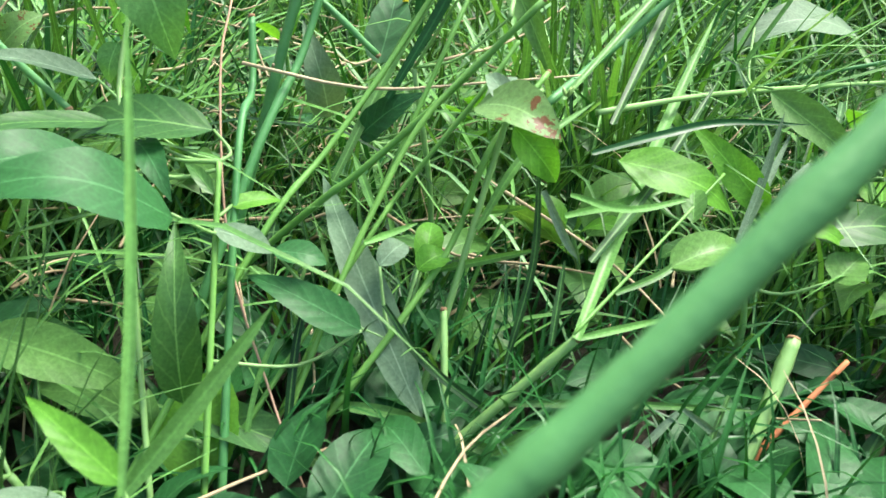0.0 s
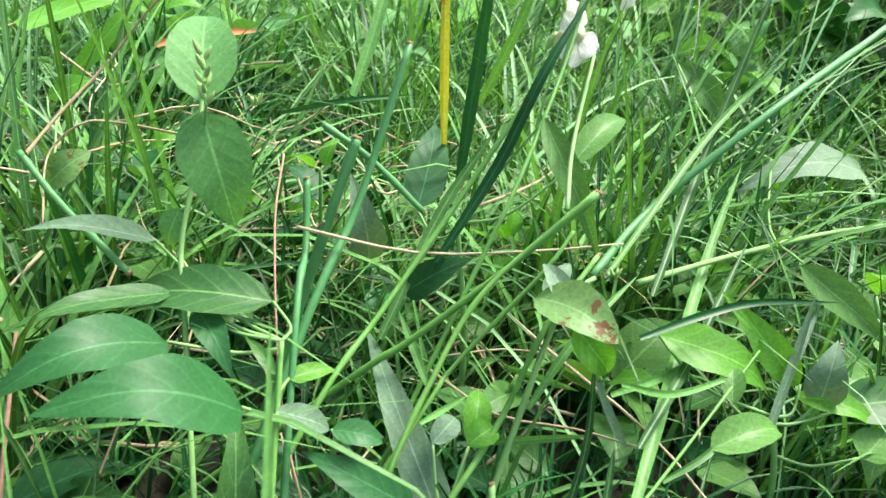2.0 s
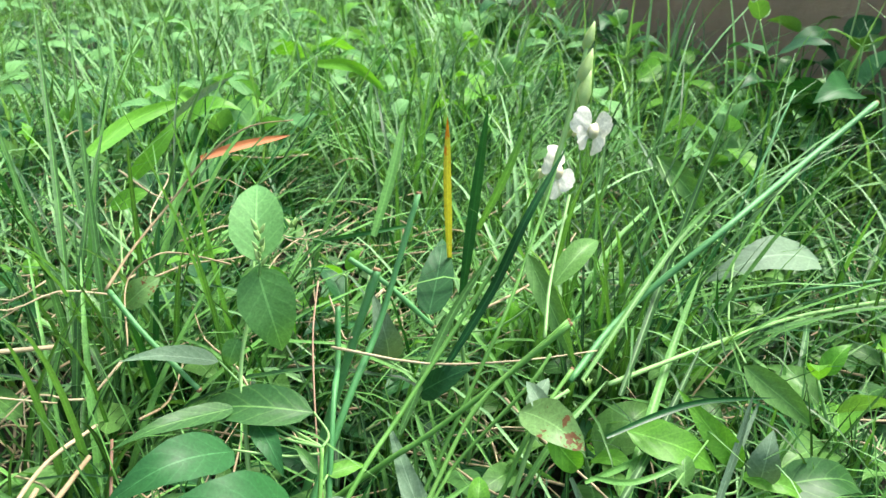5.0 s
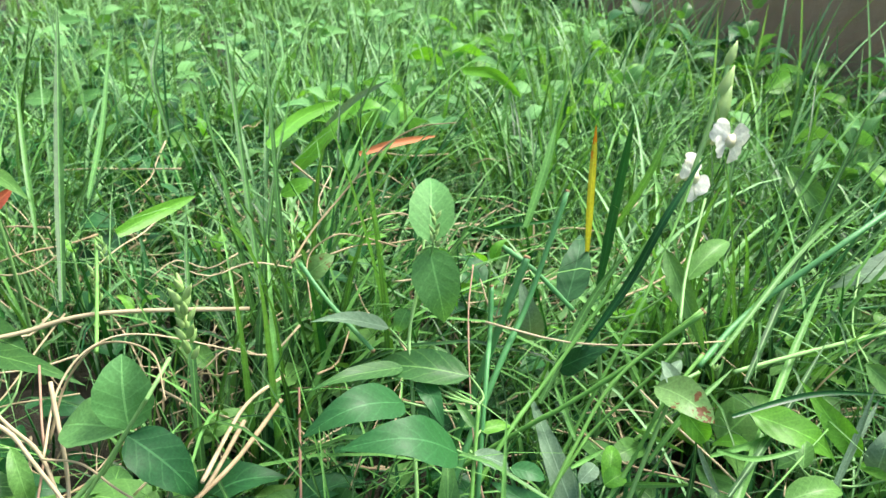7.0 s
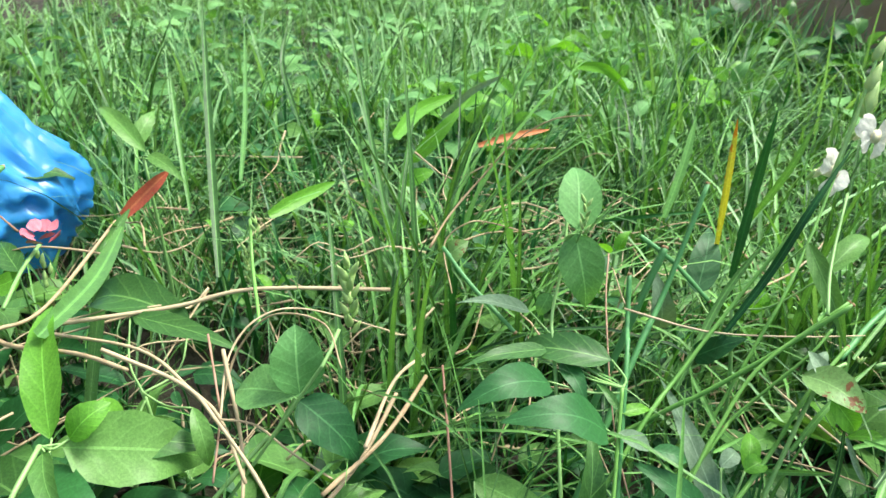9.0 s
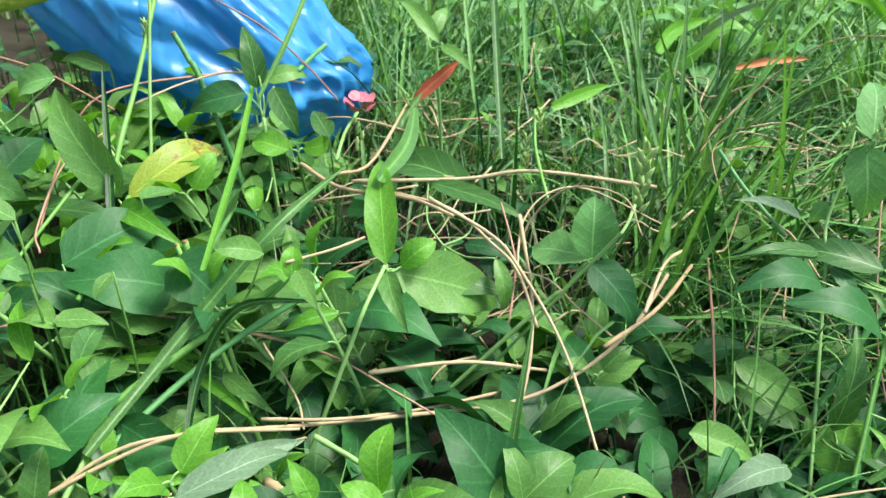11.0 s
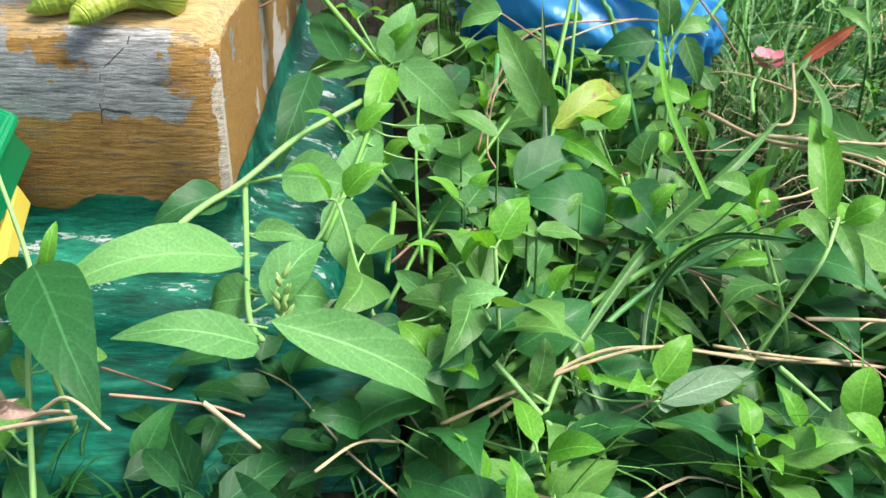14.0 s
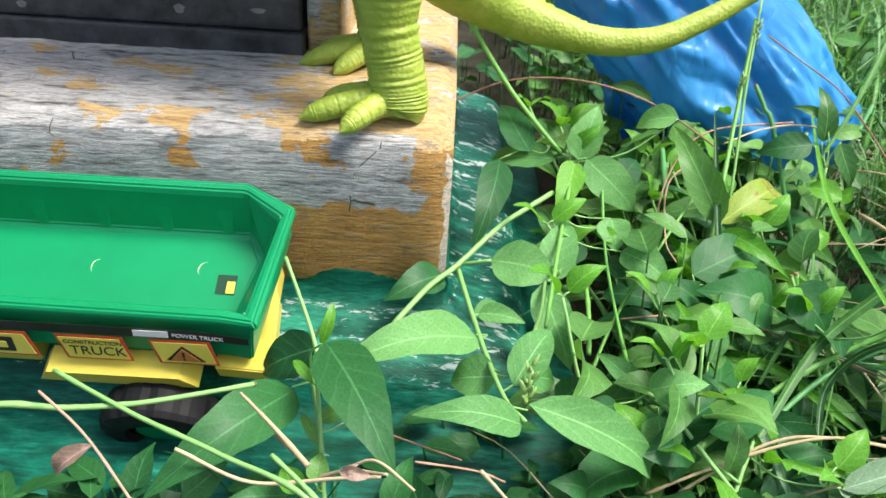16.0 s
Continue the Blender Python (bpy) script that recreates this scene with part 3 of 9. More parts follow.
def build_truck():
    up, lean = Vector((0, 0, 1)), 0.476
    X, Y, Z = EDGE, -0.88 * OUT + lean * up, lean * OUT + 0.88 * up
    m = Matrix((X, Y, Z)).transposed().to_4x4()
    m.translation = on_step(-0.668, -0.3225, 0.146)
    truck = thing("toy_dump_truck", "green and yellow plastic toy dump truck leaning beside the step", "toy truck")
    truck.matrix_world = m

    def outline(grow, z, tail=0.0):
        a, b = 0.058 + grow, -0.048 - grow
        return [(-0.235 - grow, a, z), (-0.03, a, z), (-0.0 + grow + tail, a - 0.017, z), (-0.011 + grow + tail, b + 0.01, z), (-0.03, b + 0.012, z), (-0.235 - grow, b + 0.014, z)]

    # tray: outer skin down, floor, rolled rim, inner walls
    outer = [outline(0.003, -0.001), outline(0.004, -0.004), outline(0.0015, -0.008), outline(-0.001, -0.010), outline(0.008, -0.040, -0.012), outline(0.002, -0.043, -0.012)]
    inner = [outline(0.003, -0.001)[:], outline(0.001, 0.0012), outline(-0.004, 0.0002), outline(-0.0065, -0.004), outline(-0.015, -0.034, -0.004), outline(-0.019, -0.036, -0.003)]
    bm = bmesh.new()
    for rings, flip in ((outer, False), (inner, True)):
        R = [[bm.verts.new(p) for p in ring] for ring in rings]
        for a, b in zip(R, R[1:]):
            for k in range(6):
                k2 = (k + 1) % 6
                bm.faces.new((a[k], a[k2], b[k2], b[k]))
        for q in ((0, 1, 4, 5), (1, 2, 3, 4)):
            bm.faces.new([R[-1][i] for i in q])
    bmesh.ops.remove_doubles(bm, verts=bm.verts, dist=1e-5)
    bmesh.ops.recalc_face_normals(bm, faces=bm.faces)
    bmesh.ops.bevel(bm, geom=[e for e in bm.edges if e.calc_face_angle(0) > 0.5], offset=0.0012, segments=2, affect="EDGES")
    tray = part("tray", bm, BED_GREEN, truck, "glossy green dump tray")
    for k in range(5):  # ribs inside the far wall
        bm = bmesh.new()
        x = -0.035 - 0.042 * k
        vs = [bm.verts.new(q) for q in ((x + 0.001, 0.0515, -0.007), (x - 0.021, 0.0515, -0.007), (x - 0.014, 0.0445, -0.0345), (x - 0.005, 0.0445, -0.0345), (x - 0.0055, 0.0508, -0.0085), (x - 0.0175, 0.0508, -0.0085), (x - 0.0122, 0.0415, -0.0335), (x - 0.0068, 0.0415, -0.0335))]
        for q in ((0, 1, 5, 4), (1, 2, 6, 5), (2, 3, 7, 6), (3, 0, 4, 7), (4, 5, 6, 7)):
            bm.faces.new([vs[i] for i in q])
        bmesh.ops.recalc_face_normals(bm, faces=bm.faces)
        part("rib", bm, BED_GREEN, tray)
    # Slot is a thin plate on the floor, its inner shade painted dark.
    bm = bmesh.new()
    box(bm, (-0.047, -0.016, -0.0358), (-0.034, 0.011, -0.0354), 0.0001)
    slot = part("slot", bm, SLOT_SHADE, tray, "dark green plate on the tray floor for the shaded slot")
    bm = bmesh.new()
    box(bm, (-0.040, -0.003, -0.0354), (-0.0345, 0.006, -0.0345), 0.0003)
    part("peg", bm, TOY_YELLOW, tray, "yellow peg showing in the slot")
    for x, y in [(-0.125, 0.012), (-0.2, 0.014), (-0.055, 0.014)]:  # moulding marks on the floor
        line = [(x + 0.006 * math.cos(a), y + 0.006 * math.sin(a), -0.0358) for a in np.linspace(1.7, 4.4, 14)]
        v, f, u = tube(line, (0.0001, 0.0004, 0.0001), 5)
        mesh_object("mould_mark", v, f, PETAL_CREAM, tray, "pale curved moulding mark")
    # sticker strip on the near side, in its own plane
    skin_plate = new("sticker_panel", bpy.data.meshes.new("sticker_panel"))
    skin_plate.parent = tray
    side = Matrix(((1, 0, 0, 0), (0, 0.33, -0.944, -0.0405), (0, 0.944, 0.33, -0.009), (0, 0, 0, 1)))
    bmk = sheet([(-0.24, -0.0012), (-0.045, -0.0012), (-0.014, -0.0055), (-0.014, -0.0105), (-0.045, -0.0082), (-0.24, -0.0082)], 0.0012)
    bmk.to_mesh(skin_plate.data)
    bmk.free()
    skin_plate.data.materials.append(STICKER_BLACK)
    skin_plate.matrix_local = side
    skin_plate["label"] = "black sticker band along the tray"

    def plate(name, pts, mat, z, label=""):
        ob = part(name, sheet(pts, z), mat, skin_plate, label)
        return ob

    def sign(x0, x1):
        y0, y1, t = -0.0305, -0.0098, 0.0018
        k = 0.004
        plate("sticker_border", [(x0 + k, y0), (x1 + k, y0), (x1, y1), (x0, y1)], STICKER_RED, 0.0012, "red sticker border")
        plate("sticker_face", [(x0 + k + t, y0 + t), (x1 + k - t, y0 + t), (x1 - t, y1 - t), (x0 + t, y1 - t)], STICKER_YELLOW, 0.0018, "yellow sticker")

    sign(-0.075, -0.038)
    sign(-0.132, -0.091)
    sign(-0.19, -0.149)
    plate("warning_triangle", [(-0.066, -0.0265), (-0.042, -0.0265), (-0.055, -0.0135)], STICKER_BLACK, 0.0024, "black and orange warning triangle")
    plate("triangle_face", [(-0.063, -0.0254), (-0.045, -0.0254), (-0.055, -0.0152)], STICKER_ORANGE, 0.003)
    plate("mark_bar", [(-0.0552, -0.0222), (-0.0538, -0.0222), (-0.0538, -0.0178), (-0.0552, -0.0178)], STICKER_BLACK, 0.0036)
    plate("mark_dot", [(-0.0551, -0.0245), (-0.0539, -0.0245), (-0.0539, -0.0232), (-0.0551, -0.0232)], STICKER_BLACK, 0.0036)
    plate("logo_plate", [(-0.185, -0.026), (-0.158, -0.026), (-0.158, -0.014), (-0.185, -0.014)], STICKER_BLACK, 0.0024, "black logo block")
    plate("logo_bar", [(-0.181, -0.0225), (-0.162, -0.0225), (-0.162, -0.0175), (-0.181, -0.0175)], STICKER_YELLOW, 0.003)
    plate("logo_shape", [(-0.083, -0.0072), (-0.062, -0.0072), (-0.062, -0.0022), (-0.083, -0.0022)], STICKER_WHITE, 0.0018, "white logo shape")
    lettering("CONSTRUCTION", 0.0046, STICKER_BLACK, skin_plate, pose(-0.1275, -0.0165, 0.0025))
    lettering("TRUCK", 0.0105, STICKER_BLACK, skin_plate, pose(-0.1245, -0.0255, 0.0025))
    lettering("POWER TRUCK", 0.0044, STICKER_WHITE, skin_plate, pose(-0.06, -0.0066, 0.0018, 0, 0, -3))
    # chassis: side flaps, tail plate, floor beam
    bm = bmesh.new()
    box(bm, (-0.3, -0.03, -0.066), (-0.01, 0.03, -0.046), 0.002)
    part("chassis", bm, TOY_YELLOW, truck, "yellow plastic chassis")
    for y in (-0.056, 0.046):
        bm = bmesh.new()
        k = 1 if y > 0 else -1
        prof = [(-0.142, -0.043), (-0.06, -0.043), (-0.05, -0.056), (-0.062, -0.057), (-0.127, -0.057), (-0.15, -0.056)]
        vs = [[bm.verts.new((x, y + k * o, z)) for x, z in prof] for o in (-0.014, 0.004)]
        bm.faces.new(vs[0]), bm.faces.new(vs[1][::-1])
        for i in range(6):
            bm.faces.new((vs[0][i], vs[1][i], vs[1][(i + 1) % 6], vs[0][(i + 1) % 6]))
        bmesh.ops.recalc_face_normals(bm, faces=bm.faces)
        part("mudguard", bm, TOY_YELLOW, truck)
    bm = bmesh.new()
    prof = [(-0.04, 0.01), (-0.012, 0.012), (-0.007, 0.002), (-0.004, -0.045), (-0.009, -0.051), (-0.04, -0.05)]
    vs = [[bm.verts.new((x, y, z)) for x, y in prof] for z in (-0.06, -0.046)]
    bm.faces.new(vs[0]), bm.faces.new(vs[1][::-1])
    for i in range(6):
        bm.faces.new((vs[0][i], vs[1][i], vs[1][(i + 1) % 6], vs[0][(i + 1) % 6]))
    bmesh.ops.recalc_face_normals(bm, faces=bm.faces)
    bmesh.ops.bevel(bm, geom=list(bm.edges), offset=0.001, segments=2, affect="EDGES")
    part("tail_plate", bm, TOY_YELLOW, truck, "yellow tail plate with a slot")
    bm = bmesh.new()
    box(bm, (-0.26, -0.045, -0.064), (-0.155, -0.028, -0.044), 0.003)
    part("side_tank", bm, TOY_YELLOW, truck, "yellow moulded side box")
    bm = bmesh.new()
    box(bm, (-0.32, -0.045, -0.06), (-0.25, 0.045, 0.015), 0.006)
    part("cab", bm, TOY_YELLOW, truck, "yellow truck cab")
    # wheels
    R0, wid = 0.035, 0.026
    for x, y in [(-0.092, -0.058), (-0.092, 0.05), (-0.28, -0.058), (-0.28, 0.05)]:
        k = 1 if y > 0 else -1
        pr = [(0.019, 0.0), (0.029, 0.0), (0.0335, 0.002), (R0, 0.006), (R0, wid - 0.006), (0.0335, wid - 0.002), (0.029, wid), (0.02, wid), (0.0185, wid - 0.004)]
        pr = [(r_ * 1.14, h) for r_, h in pr]
        seg = 48
        bm = bmesh.new()
        R = []
        for i in range(seg):
            a = 2 * math.pi * i / seg
            groove = 0.0012 if (i % 4) < 1 else 0.0
            R.append([bm.verts.new((r_ * math.cos(a) - (groove * math.cos(a) if r_ > 0.031 else 0), k * (h - wid / 2), r_ * math.sin(a) - (groove * math.sin(a) if r_ > 0.031 else 0))) for r_, h in pr])
        for i in range(seg):
            a, b = R[i], R[(i + 1) % seg]
            for q in range(len(pr) - 1):
                bm.faces.new((a[q], a[q + 1], b[q + 1], b[q]))
        bmesh.ops.recalc_face_normals(bm, faces=bm.faces)
        w = part("wheel", bm, TYRE, truck, "black ribbed toy tyre")
        w.location = (x + 0.014, -0.071 if y < 0 else y, -0.09 if y < 0 else -0.094)
        bm = bmesh.new()
        bmesh.ops.create_cone(bm, cap_ends=True, segments=24, radius1=0.0195, radius2=0.0165, depth=0.006)
        bmesh.ops.rotate(bm, verts=bm.verts, matrix=Matrix.Rotation(radians(-90 * k), 3, "X"))
        bmesh.ops.translate(bm, verts=bm.verts, vec=(0, k * 0.006, 0))
        part("rim", bm, BED_GREEN, w, "green wheel rim")
    return truck


build_truck()


# ---- toy dinosaur standing on the step ----
def build_dinosaur():
    pieces = []

    def limb(points, radii, ridges, depth, sides=22, per=10):
        line = spline(points, per)
        m = len(line)
        rr = np.interp(np.linspace(0, 1, m), np.linspace(0, 1, len(radii)), radii)
        rr = [r * (1 + depth * (0.6 + 0.5 * math.sin(i * 0.37)) * (abs(math.sin(math.pi * (ridges * i / (m - 1) + 0.35 * math.sin(i * 0.21)))) - 0.6)) for i, r in enumerate(rr)]
        pieces.append(tube(line, rr, sides, 0.03, 5))

    def P(e, s, z):
        return tuple(on_step(e, s, z))

    for e, s in ((-0.607, -0.437), (-0.628, -0.555)):
        limb([P(e - 0.012, s - 0.01, 0.42), P(e - 0.008, s - 0.004, 0.33), P(e - 0.006, s - 0.002, 0.27), P(e, s, 0.235), P(e + 0.002, s + 0.002, 0.214), P(e + 0.0, s + 0.004, 0.207)], (0.04, 0.03, 0.0195, 0.0195, 0.021, 0.016), 36, 0.085, 28, 34)
        for de, ds in ((-0.054, 0.018), (-0.028, 0.036), (-0.046, -0.014)):
            limb([P(e + 0.002, s + 0.002, 0.217), P(e + de * 0.4, s + ds * 0.42, 0.2165), P(e + de * 0.75, s + ds * 0.78, 0.2135), P(e + de, s + ds, 0.2095), P(e + de * 1.18, s + ds * 1.18, 0.2062)], (0.014, 0.0095, 0.0082, 0.0078, 0.0058, 0.0008), 13, 0.085, 20, 30)
    # tail, from the rump out over the grass
    limb([P(-0.70, -0.50, 0.42), P(-0.64, -0.54, 0.34), P(-0.585, -0.57, 0.285), P(-0.523, -0.585, 0.246), P(-0.456, -0.577, 0.2285), P(-0.403, -0.577, 0.2305), P(-0.36, -0.587, 0.247), P(-0.325, -0.597, 0.266), P(-0.29, -0.6, 0.29), P(-0.26, -0.6, 0.32)], (0.07, 0.05, 0.032, 0.022, 0.0125, 0.0105, 0.009, 0.0078, 0.005, 0.0015), 80, 0.07, 22, 22)
    # body, neck and head, above the picture
    limb([P(-0.60, -0.51, 0.4), P(-0.68, -0.5, 0.45), P(-0.77, -0.49, 0.5), P(-0.83, -0.48, 0.56), P(-0.88, -0.48, 0.6), P(-0.96, -0.48, 0.59)], (0.05, 0.08, 0.075, 0.05, 0.048, 0.02), 20, 0.03)
    v, f, u = joined(pieces)
    ob = mesh_object("toy_dinosaur", v, f, SKIN, None, "", u)
    tagged(ob, "lime green ribbed vinyl toy dinosaur standing on the step", "toy dinosaur")


build_dinosaur()


# ---- blue plastic bag ----
def build_bag():
    verts, faces, seg, rings = [], [], 190, 120
    axis, depth = Vector((0.866, 0.5, 0)), Vector((-0.5, 0.866, 0))
    c = Vector((-0.672, 0.412, 0.15))
    for i in range(rings + 1):
        th = math.pi * i / rings
        for j in range(seg):
            ph = 2 * math.pi * j / seg
            d = Vector((math.sin(th) * math.cos(ph), math.sin(th) * math.sin(ph), math.cos(th)))
            # broad lobes, then sharp crests that run down the film
            bend = Vector((d.x + 0.25 * noise.noise(d * 2.1), d.y + 0.25 * noise.noise(d * 2.1 + Vector((9, 0, 0))), d.z * 0.55 + 0.3 * d.x))
            crest = 0.13 * (1 - 2 * abs(noise.noise(bend * 2.4 + Vector((3, 1, 7))))) + 0.075 * (1 - 2 * abs(noise.noise(bend * 4.6))) + 0.034 * (1 - 2 * abs(noise.noise(bend * 10 + Vector((0, 5, 0)))))
            r = 0.9 + 0.1 * noise.noise(d * 1.3) + crest
            up = d.z * (0.2 if d.z > 0 else 0.115) * r
            slide = -0.75 * max(0.0, up + 0.02)
            verts.append(c + axis * (d.x * 0.128 * r + slide) + depth * d.y * 0.09 * r + Vector((0, 0, up)))
    for i in range(rings):
        for j in range(seg):
            j2 = (j + 1) % seg
            faces.append((i * seg + j, (i + 1) * seg + j, (i + 1) * seg + j2, i * seg + j2))
    ob = mesh_object("plastic_bag", verts, faces, FILM)
    tagged(ob, "crumpled glossy blue plastic bag lying in the grass", "plastic bag")


build_bag()

# ---- makers of weeds, stalks and flowers ----


def blade_grid(points, width, face, seed=0):
    """Verts, faces and uvs of a grass blade through the points, keeled, tapering to its tip."""
    line = spline(points, 7)
    m = len(line)
    face = np.array(face, float)
    verts, uvs, faces = [], [], []
    for i, q in enumerate(line):
        u = i / (m - 1)
        d = np.array(line[min(i + 1, m - 1)]) - np.array(line[max(i - 1, 0)])
        d = d / (np.linalg.norm(d) + 1e-9)
        side = np.cross(d, face)
        side = side / (np.linalg.norm(side) + 1e-9)
        nn = np.cross(side, d)
        w = 0.5 * width * min(1.0, 0.6 + 1.5 * u) * max((1 - u**5), 0.03)
        for v in (-1, -0.5, 0, 0.5, 1):
            verts.append(np.array(q) + side * v * w + nn * (abs(v) - 0.5) * 0.4 * w)
            uvs.append((u, 0.5 + 0.5 * v))
    for i in range(m - 1):
        for j in range(4):
            a = i * 5 + j
            faces.append((a, a + 1, a + 6, a + 5))
    return verts, faces, uvs


def blade(plant, points, width, face, material=None):
    v, f, u = blade_grid(points, width, face)
    return mesh_object("blade", v, f, material or GRASS, plant, "", u, world=True)


LOOKS = {
    "grass_blade": ("narrow green grass blade in the lawn", "grass", "grass blades"),
    "deep_green_shaded_blade": ("dark green upright grass blade", "grass", "grass blades"),
    "dusty_pale_leaf": ("pale bluish grass blade", "grass", "grass blades"),
    "young_light_leaf": ("bright lime grass blade", "grass", "grass blades"),
    "yellow_blade": ("yellow grass blade with an orange base", "grass", "grass blades"),
    "rust_dead_blade": ("rust-coloured withered grass blade", "grass", "dead blades"),
    "green_stem": ("green jointed grass stalk", "grass", "grass stalks"),
    "pale_hairy_stem": ("thick pale hairy grass stalk", "grass", "grass stalks"),
    "dark_stem": ("dark green cut grass stalk", "grass", "grass stalks"),
    "dry_straw": ("dry pale straw lying over the weeds", "straw", "straws"),
    "reddish_dry_twig": ("thin reddish dry runner across the weeds", "twig", "twigs"),
}


def single_blade(points, width, face, material):
    v, f, u = blade_grid(points, width, face)
    ob = mesh_object("grass_stalk", v, f, material, None, "", u)
    return tagged(ob, *LOOKS[material.name])


def stalk(points, r0, r1, material):
    """A round stalk with swollen joints and a cut end."""
    line = spline(points, 9)
    m = len(line)
    thick = 1.15 if material is STRAW else 1.0
    rr = np.linspace(r0 * thick, r1 * thick, m)
    for i in range(m):
        near = abs(((i + 3) % 11) - 5)
        rr[i] *= 1.18 if near == 0 else (1.0 if near > 1 else 1.06)
    v, f, u = tube(line, rr, 8, 0.1, m)
    name = "straw" if material is STRAW else "twig" if material is TWIG_RED else "grass_stalk"
    ob = mesh_object(name, v, f, material, None, "", u)
    tagged(ob, *LOOKS[material.name])
    if material in (STEM, STEM_DARK, STEM_PALE) and r1 > 0.0008:
        d = np.array(line[-1]) - np.array(line[-2])
        d = d / np.linalg.norm(d)
        v, f, u = tube([np.array(line[-1]) - d * 0.0004, np.array(line[-1]) + d * 0.0012], (r1 * 1.04, r1 * 0.85), 8, 0.3, 3)
        mesh_object("cut_end", v, f, CUT_END, ob, "browned cut end", u)
    return ob


def bud_mesh(c, r, d):
    line = [np.array(c) + np.array(d) * r * k for k in (-1.1, -0.6, 0.2, 1.0, 1.7)]
    return tube(line, (r * 0.25, r * 0.5, r * 0.52, r * 0.3, r * 0.04), 8, 0.15, int(abs(c[0]) * 9999))


def buds(plant, c, r, count):
    """A spike or knot of small pointed buds round a place."""
    rs = np.random.RandomState(int(abs(c[0] * 7919 + c[1] * 977)) + count)
    tall = count > 3
    for k in range(count * 2 if tall else count + 2):
        h = (k / (count * 2) - 0.5) * 2 if tall else 0
        a = k * 2.4
        q = np.array(c) + np.array([math.cos(a) * r * 0.55, math.sin(a) * r * 0.55, h * r * (1.8 + 0.25 * count) if tall else r * 0.3 * rs.rand()])
        d = np.array([math.cos(a) * 0.5, math.sin(a) * 0.5, 0.9])
        v, f, u = bud_mesh(q, r * (0.62 if tall else 0.7) * (0.8 + 0.4 * rs.rand()), d)
        mesh_object("bud", v, f, BUD, plant, "", u, world=True)


def petal_grid(c, out, up, length, width, cup):
    rows, cols = 8, 6
    side = np.cross(out, up)
    side = side / np.linalg.norm(side)
    V, U, F = [], [], []
    for i in range(rows + 1):
        s = i / rows
        w = width * 0.5 * (0.35 + 0.95 * math.sin(math.pi * min(1, s * 0.72 + 0.05)) ** 1.2) * (1.0 if s < 0.92 else 0.86)
        for j in range(cols + 1):
            t = 2 * j / cols - 1
            V.append(c + out * length * s * (1 - 0.12 * t * t) + side * t * w + up * (cup * length * s * s - 0.12 * w * t * t + 0.06 * length * math.sin(7 * t + 5 * s)))
            U.append((s, j / cols))
    for i in range(rows):
        for j in range(cols):
            a = i * (cols + 1) + j
            F.append((a, a + 1, a + cols + 2, a + cols + 1))
    return V, F, U


def white_flower(plant, c, turn, face):
    """Trumpet with a cream throat and four uneven spreading petals."""
    c, f = np.array(c, float), np.array(face, float)
    axis = f * 0.6 + np.array([0.6, 0.0, 0.0 + 0.08 * math.cos(turn)])
    axis = axis / np.linalg.norm(axis)
    back = c - axis * 0.010
    v, q, u = tube(spline([back - axis * 0.004 + np.array([0, 0, -0.004]), back, c - axis * 0.002, c], 4), (0.0012, 0.0026, 0.004, 0.0046), 12, 0.04, 2)
    mesh_object("throat", v, q, PETAL_CREAM, plant, "cream flower throat", u, world=True)
    ref = np.cross(axis, (0, 0, 1))
    ref = ref / np.linalg.norm(ref)
    ref2 = np.cross(axis, ref)
    for k in range(4):
        a = 2 * math.pi * (k + 0.18 * math.sin(3 * k + turn)) / 4 + turn
        o = ref * math.cos(a) + ref2 * math.sin(a)
        v, q, u = petal_grid(c + o * 0.0038 - axis * 0.001, o, axis, (0.0125, 0.0098, 0.0118, 0.0105)[k], (0.0135, 0.012, 0.0128, 0.011)[k], (-0.1, 0.35, -0.3, 0.1)[k])
        mesh_object("petal", v, q, PETAL, plant, "white petal", u, world=True)
    v, q, u = tube(spline([back - axis * 0.009 + np.array([0, 0, -0.006]), back - axis * 0.003], 3), (0.0011, 0.0021), 8)
    mesh_object("calyx", v, q, BUD, plant, "green calyx", u, world=True)


def pink_flower(plant, c, r):
    rs = np.random.RandomState(5)
    for k in range(9):
        a = k * 2.4
        q = np.array(c) + np.array([math.cos(a) * r * 0.6, math.sin(a) * r * 0.5, (rs.rand() - 0.5) * r])
        o = np.array([math.cos(a), math.sin(a), 0.4])
        v, f, u = petal_grid(q, o / np.linalg.norm(o), np.array([0, 0, 1.0]), r * 0.9, r * 0.95, 0.35)
        mesh_object("petal", v, f, PETAL_PINK, plant, "pink petal", u, world=True)
    for k in range(6):
        q = np.array(c) + np.array([(rs.rand() - 0.5) * r, (rs.rand() - 0.5) * r, -r * (1.2 + 0.5 * k)])
        v, f, u = bud_mesh(q, r * 0.35, (0.3 * (rs.rand() - 0.5), 0.2, 0.9))
        mesh_object("bud", v, f, BUD, plant, "", u, world=True)



